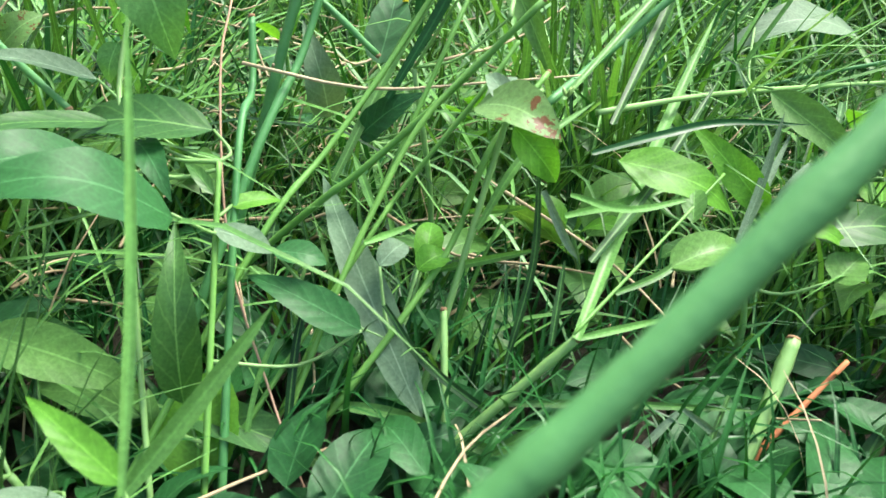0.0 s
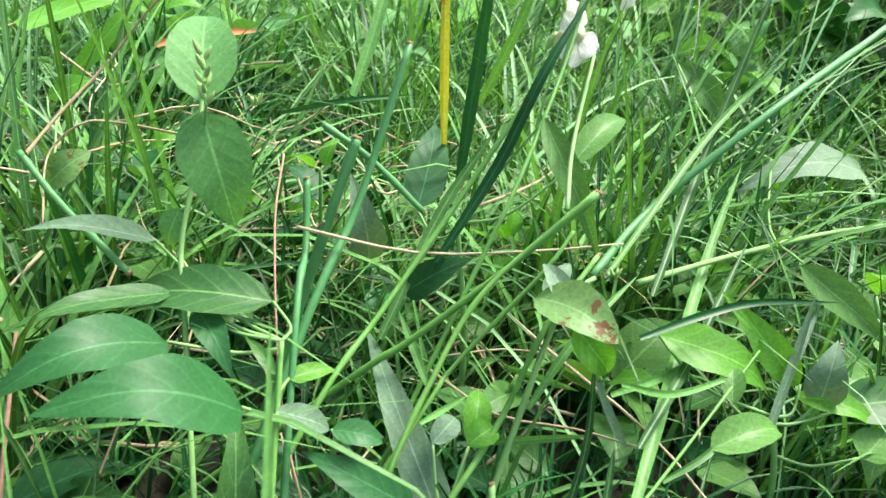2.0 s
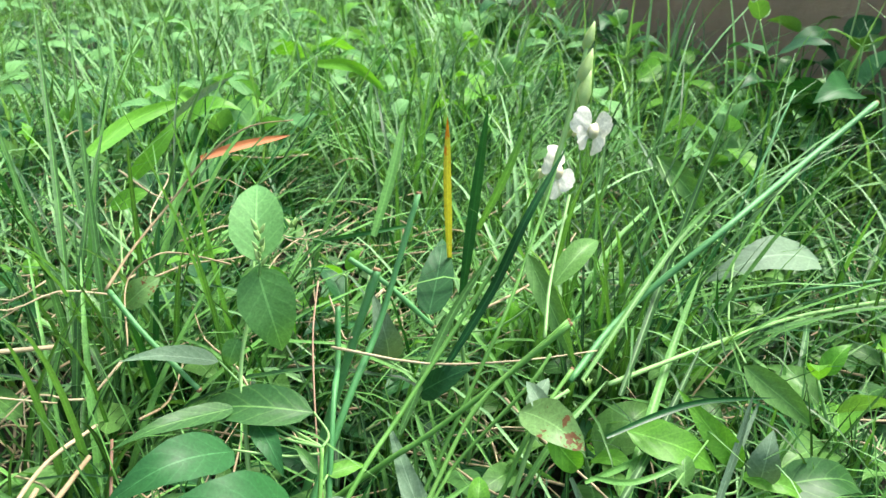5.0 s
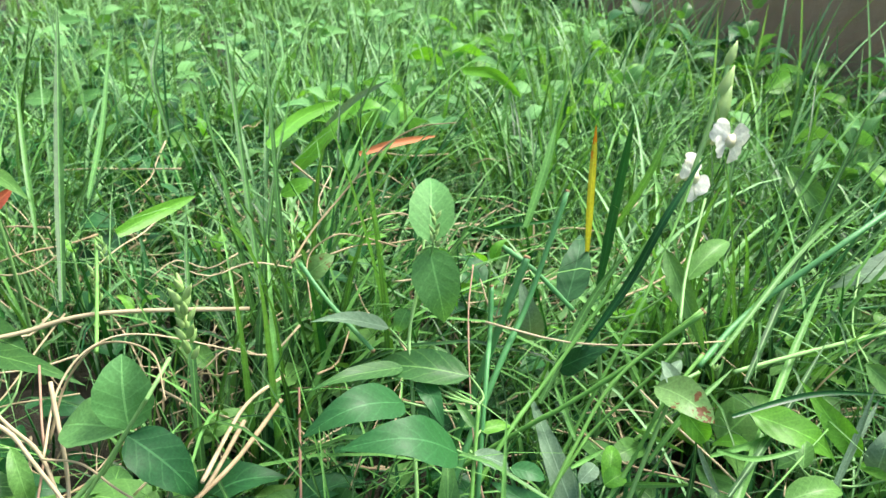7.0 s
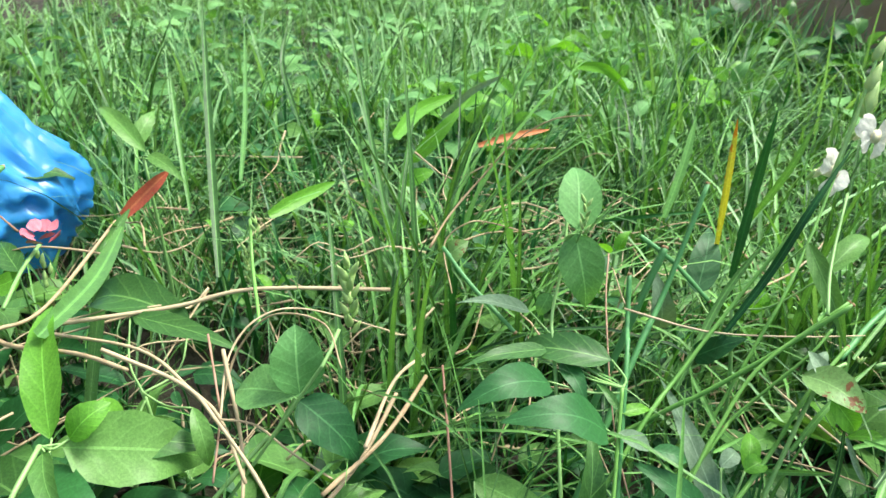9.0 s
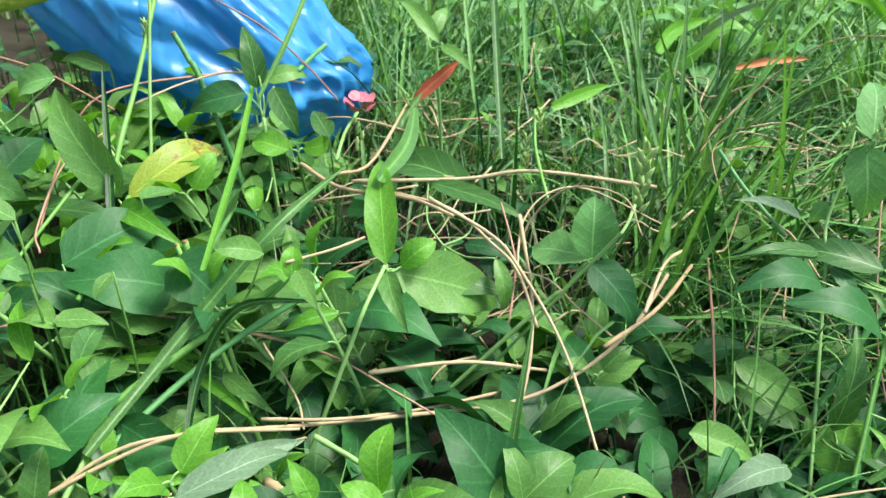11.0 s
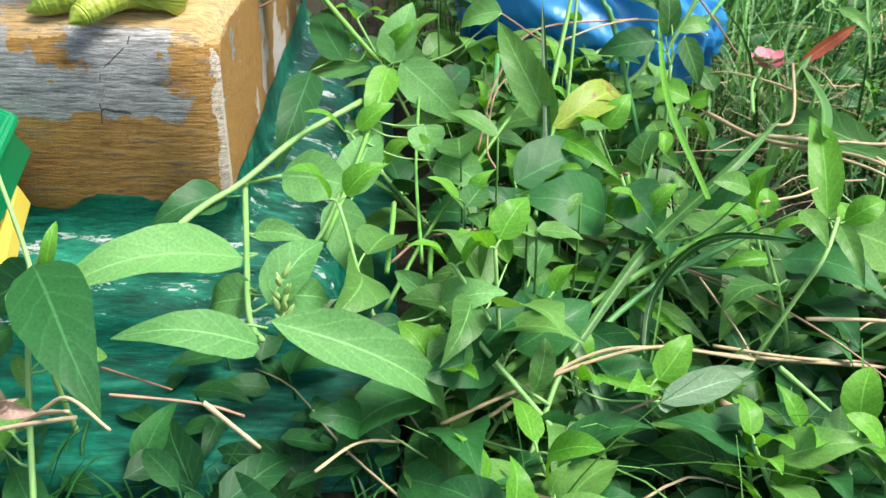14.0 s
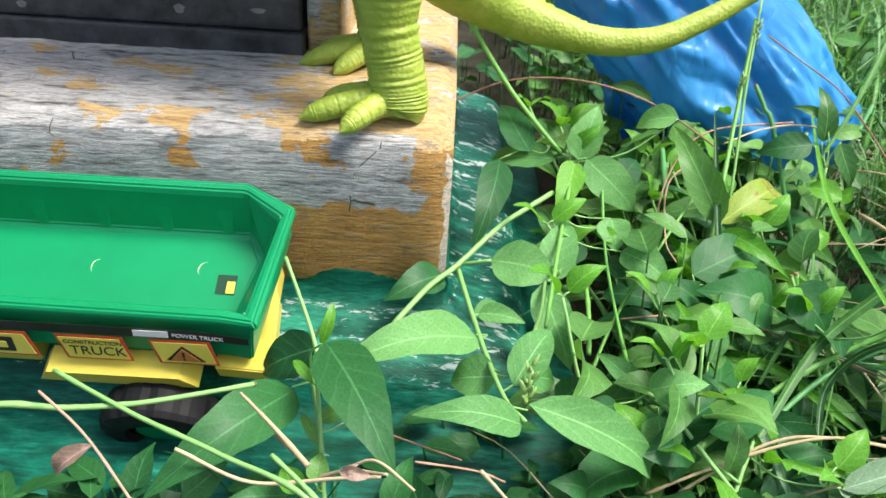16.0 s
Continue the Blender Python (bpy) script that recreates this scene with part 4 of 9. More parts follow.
# ---- weeds that stand out, one by one ----
w = thing("weed", "upright green weed with a hairy bud spike", "weed", "weeds", (-0.1184, 0.1707, 0.0000))
stem(w, [(-0.1184, 0.1707, -0.0060), (-0.1353, 0.2591, 0.1061), (-0.1398, 0.2824, 0.1298), (-0.1357, 0.3010, 0.1581), (-0.1352, 0.3190, 0.1825)], 0.0012, 0.0009, STEM_PALE)
stem(w, [(-0.1355, 0.3085, 0.1683), (-0.1307, 0.2934, 0.1713), (-0.1270, 0.2845, 0.1864)], 0.0008, 0.0006, STEM_PALE, "petiole", per=4, sides=5)
leaf(w, (-0.1270, 0.2845, 0.1864), (-0.1337, 0.3234, 0.2146), 0.0255, (0.1408, -0.5966, 0.7901), LEAF_SOFT, "ovate", 0.09, 0.32, 0.000)
stem(w, [(-0.1355, 0.3085, 0.1683), (-0.1327, 0.3004, 0.1758), (-0.1286, 0.2912, 0.1814)], 0.0008, 0.0006, STEM_PALE, "petiole", per=4, sides=5)
leaf(w, (-0.1286, 0.2912, 0.1814), (-0.1200, 0.2846, 0.1354), 0.0270, (0.2040, -0.9091, 0.3633), LEAF_SOFT, "ovate", 0.07, 0.16, 0.003)
stem(w, [(-0.1354, 0.3100, 0.1703), (-0.1319, 0.3076, 0.1738), (-0.1260, 0.3027, 0.1758)], 0.0008, 0.0006, STEM_PALE, "petiole", per=4, sides=5)
leaf(w, (-0.1260, 0.3027, 0.1758), (-0.1116, 0.2872, 0.1462), 0.0104, (0.0686, -0.7634, 0.6423), LEAF_LIGHT, "lance", 0.05, 0.22, 0.014)
stem(w, [(-0.1381, 0.2902, 0.1416), (-0.1392, 0.2917, 0.1417), (-0.1415, 0.2931, 0.1404)], 0.0008, 0.0006, STEM_PALE, "petiole", per=4, sides=5)
leaf(w, (-0.1415, 0.2931, 0.1404), (-0.1485, 0.2915, 0.1247), 0.0104, (0.1789, -0.6666, 0.7236), LEAF_SOFT, "ovate", 0.11, 0.24, 0.024)
stem(w, [(-0.1352, 0.3190, 0.1825), (-0.1300, 0.2950, 0.1850), (-0.1265, 0.2810, 0.1950)], 0.0009, 0.0007, STEM_PALE)
buds(w, (-0.1262, 0.2795, 0.1990), 0.0032, 5)
buds(w, (-0.1287, 0.4168, 0.1511), 0.0035, 3)
w = thing("weed", "dark glossy broad-leaved weed with one bitten leaf", "weed", "weeds", (-0.1015, 0.1605, 0.0000))
stem(w, [(-0.1015, 0.1605, -0.0060), (-0.0989, 0.2261, 0.0828), (-0.0981, 0.2459, 0.1095)], 0.0013, 0.0010, STEM)
stem(w, [(-0.0981, 0.2459, 0.1095), (-0.1226, 0.2727, 0.1069), (-0.1536, 0.2963, 0.1253)], 0.0008, 0.0006, STEM_PALE, "petiole", per=4, sides=5)
leaf(w, (-0.1536, 0.2963, 0.1253), (-0.1941, 0.2771, 0.1422), 0.0122, (0.7959, 0.0157, 0.6052), LEAF_PALE, "lance", 0.05, 0.37, 0.001)
stem(w, [(-0.0981, 0.2459, 0.1095), (-0.0958, 0.2558, 0.1095), (-0.1037, 0.2673, 0.1140)], 0.0008, 0.0006, STEM_PALE, "petiole", per=4, sides=5)
leaf(w, (-0.1037, 0.2673, 0.1140), (-0.1682, 0.2766, 0.1092), 0.0221, (0.4404, -0.4263, 0.7901), LEAF, "ovate", 0.13, 0.24, 0.020)
stem(w, [(-0.0981, 0.2459, 0.1095), (-0.1156, 0.2595, 0.1067), (-0.1406, 0.2676, 0.1170)], 0.0008, 0.0006, STEM_PALE, "petiole", per=4, sides=5)
leaf(w, (-0.1406, 0.2676, 0.1170), (-0.1867, 0.2333, 0.1267), 0.0118, (0.6943, 0.1736, 0.6984), LEAF, "lance", 0.04, 0.18, 0.028)
stem(w, [(-0.0987, 0.2311, 0.0895), (-0.0992, 0.2247, 0.0921), (-0.1076, 0.2134, 0.1044)], 0.0008, 0.0006, STEM_PALE, "petiole", per=4, sides=5)
leaf(w, (-0.1076, 0.2134, 0.1044), (-0.1570, 0.1828, 0.1272), 0.0257, (0.7639, -0.0831, 0.6399), LEAF_DARK, "ovate", 0.17, 0.10, 0.024)
stem(w, [(-0.0981, 0.2443, 0.1073), (-0.1151, 0.2485, 0.1026), (-0.1391, 0.2465, 0.1085)], 0.0008, 0.0006, STEM_PALE, "petiole", per=4, sides=5)
leaf(w, (-0.1391, 0.2465, 0.1085), (-0.1828, 0.2074, 0.1134), 0.0227, (0.6582, 0.0176, 0.7526), LEAF_DARK, "ovate", 0.16, 0.19, 0.003)
leaf(w, (-0.0989, 0.2300, 0.0914), (-0.0792, 0.2308, 0.0815), 0.0106, (-0.2090, -0.4106, 0.8875), LEAF_PALE, "oval", 0.03, 0.17, 0.031)
stem(w, [(-0.0985, 0.2344, 0.0939), (-0.0989, 0.2408, 0.0909), (-0.0963, 0.2487, 0.0911)], 0.0008, 0.0006, STEM_PALE, "petiole", per=4, sides=5)
leaf(w, (-0.0963, 0.2487, 0.0911), (-0.0777, 0.2582, 0.0893), 0.0081, (-0.2293, -0.5335, 0.8141), LEAF_LIGHT, "ovate", 0.04, 0.24, 0.034)
leaf(w, (-0.0995, 0.2386, 0.1001), (-0.1128, 0.2516, 0.1078), 0.0053, (0.0612, -0.6277, 0.7760), LEAF, "lance", 0.11, 0.31, 0.011)
stem(w, [(-0.0981, 0.2459, 0.1095), (-0.1167, 0.2572, 0.1062), (-0.1327, 0.2648, 0.1105)], 0.0008, 0.0006, STEM_PALE, "petiole", per=4, sides=5)
leaf(w, (-0.1327, 0.2648, 0.1105), (-0.1157, 0.2423, 0.0984), 0.0120, (-0.2246, -0.0942, 0.9699), LEAF_DARK, "ovate", 0.13, 0.18, 0.001)
stem(w, [(-0.1004, 0.1878, 0.0310), (-0.1063, 0.1974, 0.0227), (-0.1121, 0.2102, 0.0304)], 0.0008, 0.0006, STEM_PALE, "petiole", per=4, sides=5)
leaf(w, (-0.1121, 0.2102, 0.0304), (-0.1119, 0.2300, 0.0926), 0.0164, (0.2574, -0.9223, 0.2882), LEAF, "ovate", 0.14, 0.40, 0.026)
stem(w, [(-0.0997, 0.2042, 0.0532), (-0.0711, 0.2112, 0.0457), (-0.0487, 0.2191, 0.0546)], 0.0008, 0.0006, STEM_PALE, "petiole", per=4, sides=5)
leaf(w, (-0.0487, 0.2191, 0.0546), (-0.0878, 0.2258, 0.0773), 0.0147, (0.5021, -0.6463, 0.5747), LEAF_DARK, "ovate", 0.06, 0.17, 0.004)
stem(w, [(-0.1004, 0.1878, 0.0310), (-0.1151, 0.2006, 0.0264), (-0.1188, 0.2107, 0.0263)], 0.0008, 0.0006, STEM_PALE, "petiole", per=4, sides=5)
leaf(w, (-0.1188, 0.2107, 0.0263), (-0.0494, 0.1948, 0.0097), 0.0157, (-0.4132, -0.2520, 0.8751), LEAF, "lance", 0.09, 0.37, 0.010)
w = thing("weed", "low green weed with broad soft leaves", "weed", "weeds", (-0.1247, 0.2114, 0.0000))
stem(w, [(-0.1247, 0.2114, -0.0060), (-0.1247, 0.2064, 0.0020), (-0.1327, 0.2074, 0.0100)], 0.0017, 0.0013, STEM_PALE)
stem(w, [(-0.1327, 0.2074, 0.0100), (-0.1258, 0.2070, 0.0143), (-0.1297, 0.2136, 0.0230)], 0.0008, 0.0006, STEM_PALE, "petiole", per=4, sides=5)
leaf(w, (-0.1297, 0.2136, 0.0230), (-0.1980, 0.2580, 0.0281), 0.0207, (0.2405, -0.5032, 0.8300), LEAF, "ovate", 0.07, 0.16, 0.001)
stem(w, [(-0.1321, 0.2073, 0.0093), (-0.1290, 0.2073, 0.0096), (-0.1260, 0.2085, 0.0148)], 0.0008, 0.0006, STEM_PALE, "petiole", per=4, sides=5)
leaf(w, (-0.1260, 0.2085, 0.0148), (-0.1262, 0.2160, 0.0327), 0.0068, (0.2831, -0.8885, 0.3612), LEAF, "oval", 0.13, 0.18, 0.009)
stem(w, [(-0.1247, 0.2085, -0.0013), (-0.1189, 0.2046, -0.0042), (-0.1098, 0.1993, -0.0015)], 0.0008, 0.0006, STEM_PALE, "petiole", per=4, sides=5)
leaf(w, (-0.1098, 0.1993, -0.0015), (-0.0892, 0.1910, 0.0073), 0.0111, (-0.7372, -0.1482, 0.6593), LEAF_DARK, "round", 0.10, 0.07, 0.020)
stem(w, [(-0.1247, 0.2114, -0.0060), (-0.1437, 0.2087, -0.0151), (-0.1654, 0.2081, -0.0106)], 0.0008, 0.0006, STEM_PALE, "petiole", per=4, sides=5)
leaf(w, (-0.1654, 0.2081, -0.0106), (-0.1817, 0.2204, 0.0124), 0.0118, (0.5058, -0.6529, 0.5638), LEAF_DARK, "ovate", 0.04, 0.14, 0.024)
w = thing("weed", "pale young shoot with a cut leaf", "weed", "weeds", (-0.0886, 0.1155, 0.0000))
stem(w, [(-0.0886, 0.1155, -0.0060), (-0.0886, 0.1105, 0.0374), (-0.0966, 0.1115, 0.0808)], 0.0017, 0.0013, STEM_PALE)
stem(w, [(-0.0966, 0.1115, 0.0808), (-0.0951, 0.1106, 0.0817), (-0.0966, 0.1115, 0.0868)], 0.0008, 0.0006, STEM_PALE, "petiole", per=4, sides=5)
leaf(w, (-0.0966, 0.1115, 0.0868), (-0.1162, 0.1225, 0.1052), 0.0082, (0.4237, -0.6299, 0.6509), LEAF_LIGHT, "ovate", 0.04, 0.24, 0.024)
w = thing("weed", "grass-leaved weed with a grey dusty leaf", "weed", "weeds", (-0.0293, 0.2245, 0.0000))
stem(w, [(-0.0293, 0.2245, -0.0060), (-0.0293, 0.2195, 0.0211), (-0.0373, 0.2205, 0.0482)], 0.0017, 0.0013, STEM_PALE)
stem(w, [(-0.0306, 0.2197, 0.0256), (-0.0265, 0.2019, 0.0188), (-0.0285, 0.2003, 0.0272)], 0.0008, 0.0006, STEM_PALE, "petiole", per=4, sides=5)
leaf(w, (-0.0285, 0.2003, 0.0272), (-0.0662, 0.3008, 0.0925), 0.0160, (-0.0444, -0.6254, 0.7790), LEAF_PALE, "lance", 0.09, 0.13, 0.019)
stem(w, [(-0.0373, 0.2205, 0.0482), (-0.0403, 0.2249, 0.0574), (-0.0419, 0.2310, 0.0742)], 0.0008, 0.0006, STEM_PALE, "petiole", per=4, sides=5)
leaf(w, (-0.0419, 0.2310, 0.0742), (-0.0326, 0.2421, 0.0793), 0.0098, (0.0706, -0.6718, 0.7373), LEAF_PALE, "round", 0.13, 0.26, 0.033)
stem(w, [(-0.0373, 0.2205, 0.0482), (-0.0324, 0.2288, 0.0527), (-0.0265, 0.2404, 0.0663)], 0.0008, 0.0006, STEM_PALE, "petiole", per=4, sides=5)
leaf(w, (-0.0265, 0.2404, 0.0663), (-0.0203, 0.2607, 0.0789), 0.0113, (0.0407, -0.6078, 0.7930), LEAF_LIGHT, "oval", 0.11, 0.37, 0.005)
stem(w, [(-0.0293, 0.2224, 0.0053), (-0.0218, 0.2035, 0.0005), (-0.0193, 0.1859, 0.0052)], 0.0008, 0.0006, STEM_PALE, "petiole", per=4, sides=5)
leaf(w, (-0.0193, 0.1859, 0.0052), (-0.0498, 0.1935, 0.0072), 0.0155, (0.2869, -0.5220, 0.8032), LEAF, "ovate", 0.04, 0.35, 0.014)
stem(w, [(-0.0373, 0.2205, 0.0482), (-0.0600, 0.2259, 0.0585), (-0.0796, 0.2308, 0.0815)], 0.0008, 0.0006, STEM_PALE, "petiole", per=4, sides=5)
leaf(w, (-0.0796, 0.2308, 0.0815), (-0.0606, 0.2276, 0.0786), 0.0107, (-0.4240, -0.3196, 0.8474), LEAF_DARK, "oval", 0.05, 0.19, 0.012)
stem(w, [(-0.0373, 0.2205, 0.0482), (-0.0335, 0.2269, 0.0557), (-0.0279, 0.2346, 0.0704)], 0.0008, 0.0006, STEM_PALE, "petiole", per=4, sides=5)
leaf(w, (-0.0279, 0.2346, 0.0704), (-0.0169, 0.2430, 0.0737), 0.0117, (-0.1366, -0.5735, 0.8078), LEAF_LIGHT, "round", 0.14, 0.32, 0.031)
w = thing("weed", "hairy weed with a scorched leaf and small bud", "weed", "weeds", (-0.0368, 0.2111, 0.0000))
stem(w, [(-0.0368, 0.2111, -0.0060), (-0.0122, 0.2359, 0.0693), (-0.0002, 0.2480, 0.1062), (0.0063, 0.2494, 0.1274), (0.0181, 0.2571, 0.1319)], 0.0015, 0.0010, STEM_PALE)
stem(w, [(0.0057, 0.2492, 0.1256), (-0.0031, 0.2477, 0.1258), (-0.0079, 0.2423, 0.1301)], 0.0008, 0.0006, STEM_PALE, "petiole", per=4, sides=5)
leaf(w, (-0.0079, 0.2423, 0.1301), (0.0168, 0.2178, 0.1316), 0.0196, (-0.6402, 0.0731, 0.7647), LEAF_BURNT, "oval", 0.12, 0.33, 0.012)
stem(w, [(0.0063, 0.2494, 0.1274), (0.0056, 0.2416, 0.1272), (0.0037, 0.2367, 0.1318)], 0.0008, 0.0006, STEM_PALE, "petiole", per=4, sides=5)
leaf(w, (0.0037, 0.2367, 0.1318), (-0.0038, 0.2542, 0.1404), 0.0082, (-0.2201, -0.6298, 0.7449), LEAF_PALE, "ovate", 0.06, 0.37, 0.015)
stem(w, [(0.0063, 0.2494, 0.1274), (0.0037, 0.2387, 0.1271), (0.0040, 0.2280, 0.1286)], 0.0008, 0.0006, STEM_PALE, "petiole", per=4, sides=5)
leaf(w, (0.0040, 0.2280, 0.1286), (0.0213, 0.2284, 0.1072), 0.0125, (0.1157, -0.9480, 0.2966), LEAF_LIGHT, "ovate", 0.17, 0.31, 0.022)
stem(w, [(0.0057, 0.2492, 0.1256), (0.0008, 0.2473, 0.1254), (-0.0023, 0.2476, 0.1286)], 0.0008, 0.0006, STEM_PALE, "petiole", per=4, sides=5)
leaf(w, (-0.0023, 0.2476, 0.1286), (0.0089, 0.2615, 0.1374), 0.0082, (-0.0823, -0.6145, 0.7846), LEAF_PALE, "ovate", 0.04, 0.39, 0.016)
buds(w, (0.0303, 0.2696, 0.1271), 0.0024, 2)
w = thing("weed", "bright lime weed with spreading leaves", "weed", "weeds", (0.1099, 0.2555, 0.0000))
stem(w, [(0.1099, 0.2555, -0.0060), (0.1099, 0.2505, 0.0326), (0.1019, 0.2515, 0.0712)], 0.0017, 0.0013, STEM_PALE)
stem(w, [(0.1019, 0.2515, 0.0712), (0.1121, 0.2556, 0.0703), (0.1170, 0.2629, 0.0797)], 0.0008, 0.0006, STEM_PALE, "petiole", per=4, sides=5)
leaf(w, (0.1170, 0.2629, 0.0797), (0.0843, 0.2826, 0.1135), 0.0148, (-0.0886, -0.9280, 0.3618), LEAF_LIGHT, "lance", 0.11, 0.23, 0.008)
stem(w, [(0.1026, 0.2514, 0.0680), (0.1125, 0.2538, 0.0658), (0.1232, 0.2573, 0.0733)], 0.0008, 0.0006, STEM_PALE, "petiole", per=4, sides=5)
leaf(w, (0.1232, 0.2573, 0.0733), (0.1285, 0.2641, 0.1003), 0.0165, (-0.5516, -0.7810, 0.2930), LEAF_PALE, "ovate", 0.16, 0.28, 0.000)
stem(w, [(0.1026, 0.2514, 0.0680), (0.1121, 0.2521, 0.0674), (0.1310, 0.2543, 0.0723)], 0.0008, 0.0006, STEM_PALE, "petiole", per=4, sides=5)
leaf(w, (0.1310, 0.2543, 0.0723), (0.1903, 0.2639, 0.0627), 0.0224, (-0.3525, -0.4272, 0.8326), LEAF, "ovate", 0.12, 0.21, 0.018)
stem(w, [(0.1019, 0.2515, 0.0712), (0.1051, 0.2567, 0.0717), (0.1140, 0.2599, 0.0747)], 0.0008, 0.0006, STEM_PALE, "petiole", per=4, sides=5)
leaf(w, (0.1140, 0.2599, 0.0747), (0.1504, 0.2474, 0.0674), 0.0122, (-0.5243, -0.2404, 0.8169), LEAF_LIGHT, "lance", 0.16, 0.22, 0.032)
stem(w, [(0.1019, 0.2515, 0.0712), (0.0728, 0.2598, 0.0803), (0.0525, 0.2673, 0.1002)], 0.0008, 0.0006, STEM_PALE, "petiole", per=4, sides=5)
leaf(w, (0.0525, 0.2673, 0.1002), (0.1075, 0.2620, 0.0787), 0.0215, (-0.3940, -0.3758, 0.8388), LEAF_LIGHT, "lance", 0.12, 0.12, 0.033)
stem(w, [(0.1019, 0.2515, 0.0712), (0.0807, 0.2386, 0.0667), (0.0654, 0.2284, 0.0727)], 0.0008, 0.0006, STEM_PALE, "petiole", per=4, sides=5)
leaf(w, (0.0654, 0.2284, 0.0727), (0.1024, 0.2445, 0.0734), 0.0157, (-0.2699, -0.4614, 0.8451), LEAF, "ovate", 0.13, 0.40, 0.006)
stem(w, [(0.1019, 0.2515, 0.0712), (0.0884, 0.2456, 0.0736), (0.0758, 0.2420, 0.0849)], 0.0008, 0.0006, STEM_PALE, "petiole", per=4, sides=5)
leaf(w, (0.0758, 0.2420, 0.0849), (0.0814, 0.2568, 0.0942), 0.0097, (-0.3024, -0.5281, 0.7935), LEAF, "oval", 0.04, 0.38, 0.024)
stem(w, [(0.1059, 0.2510, 0.0519), (0.1200, 0.2447, 0.0511), (0.1365, 0.2397, 0.0597)], 0.0008, 0.0006, STEM_PALE, "petiole", per=4, sides=5)
leaf(w, (0.1365, 0.2397, 0.0597), (0.1521, 0.2473, 0.0678), 0.0165, (-0.4328, -0.4823, 0.7617), LEAF, "ovate", 0.03, 0.33, 0.026)
w = thing("weed", "dark leafy weed among the grass stalks", "weed", "weeds", (-0.0186, 0.3366, 0.0000))
stem(w, [(-0.0186, 0.3366, -0.0060), (-0.0186, 0.3316, 0.0571), (-0.0266, 0.3326, 0.1201)], 0.0017, 0.0013, STEM_PALE)
stem(w, [(-0.0233, 0.3322, 0.0938), (-0.0447, 0.3401, 0.0839), (-0.0674, 0.3472, 0.0924)], 0.0008, 0.0006, STEM_PALE, "petiole", per=4, sides=5)
leaf(w, (-0.0674, 0.3472, 0.0924), (-0.0758, 0.3414, 0.1375), 0.0176, (0.2030, -0.9746, -0.0951), LEAF_PALE, "ovate", 0.17, 0.32, 0.004)
stem(w, [(-0.0259, 0.3325, 0.1149), (-0.0356, 0.3450, 0.1071), (-0.0435, 0.3647, 0.1137)], 0.0008, 0.0006, STEM_PALE, "petiole", per=4, sides=5)
leaf(w, (-0.0435, 0.3647, 0.1137), (-0.0329, 0.4094, 0.1487), 0.0217, (-0.0170, -0.6871, 0.7263), LEAF_DARK, "ovate", 0.02, 0.06, 0.001)
stem(w, [(-0.0266, 0.3326, 0.1201), (-0.0045, 0.3280, 0.1268), (0.0225, 0.3279, 0.1505)], 0.0008, 0.0006, STEM_PALE, "petiole", per=4, sides=5)
leaf(w, (0.0225, 0.3279, 0.1505), (0.0536, 0.3553, 0.1703), 0.0139, (-0.1727, -0.6895, 0.7034), LEAF, "oval", 0.06, 0.36, 0.019)
stem(w, [(-0.0266, 0.3326, 0.1201), (-0.0119, 0.3269, 0.1449), (0.0063, 0.3165, 0.1770)], 0.0008, 0.0006, STEM_PALE, "petiole", per=4, sides=5)
leaf(w, (0.0063, 0.3165, 0.1770), (0.0281, 0.2865, 0.1220), 0.0118, (-0.2383, -0.8003, 0.5502), LEAF, "lance", 0.11, 0.36, 0.004)
stem(w, [(-0.0233, 0.3322, 0.0938), (-0.0391, 0.3201, 0.0890), (-0.0509, 0.3066, 0.0970)], 0.0008, 0.0006, STEM_PALE, "petiole", per=4, sides=5)
leaf(w, (-0.0509, 0.3066, 0.0970), (-0.0258, 0.2971, 0.1211), 0.0157, (-0.7612, -0.5601, 0.3268), LEAF_DARK, "ovate", 0.06, 0.14, 0.034)
w = thing("weed", "pale broad leaf lying over the grass", "weed", "weeds", (0.1859, 0.4447, 0.0000))
stem(w, [(0.1859, 0.4447, -0.0060), (0.1859, 0.4397, 0.0572), (0.1779, 0.4407, 0.1205)], 0.0017, 0.0013, STEM_PALE)
stem(w, [(0.1805, 0.4404, 0.0994), (0.2220, 0.4466, 0.0951), (0.2485, 0.4490, 0.1087)], 0.0008, 0.0006, STEM_PALE, "petiole", per=4, sides=5)
leaf(w, (0.2485, 0.4490, 0.1087), (0.1552, 0.4251, 0.1169), 0.0347, (0.6977, -0.1245, 0.7055), LEAF_PALE, "ovate", 0.11, 0.13, 0.028)
stem(w, [(0.1779, 0.4407, 0.1205), (0.1478, 0.3703, 0.1048), (0.1241, 0.2965, 0.1209)], 0.0008, 0.0006, STEM_PALE, "petiole", per=4, sides=5)
leaf(w, (0.1241, 0.2965, 0.1209), (0.1634, 0.2753, 0.0890), 0.0155, (-0.4200, -0.5819, 0.6964), LEAF, "lance", 0.06, 0.35, 0.014)
stem(w, [(0.1779, 0.4407, 0.1205), (0.1660, 0.5110, 0.1225), (0.1610, 0.5766, 0.1498)], 0.0008, 0.0006, STEM_PALE, "petiole", per=4, sides=5)
leaf(w, (0.1610, 0.5766, 0.1498), (0.2036, 0.5475, 0.0986), 0.0210, (-0.4408, -0.5705, 0.6930), LEAF, "lance", 0.16, 0.33, 0.019)
w = thing("weed", "light green seedling leaves in the lawn", "weed", "weeds", (-0.2572, 0.5029, 0.0000))
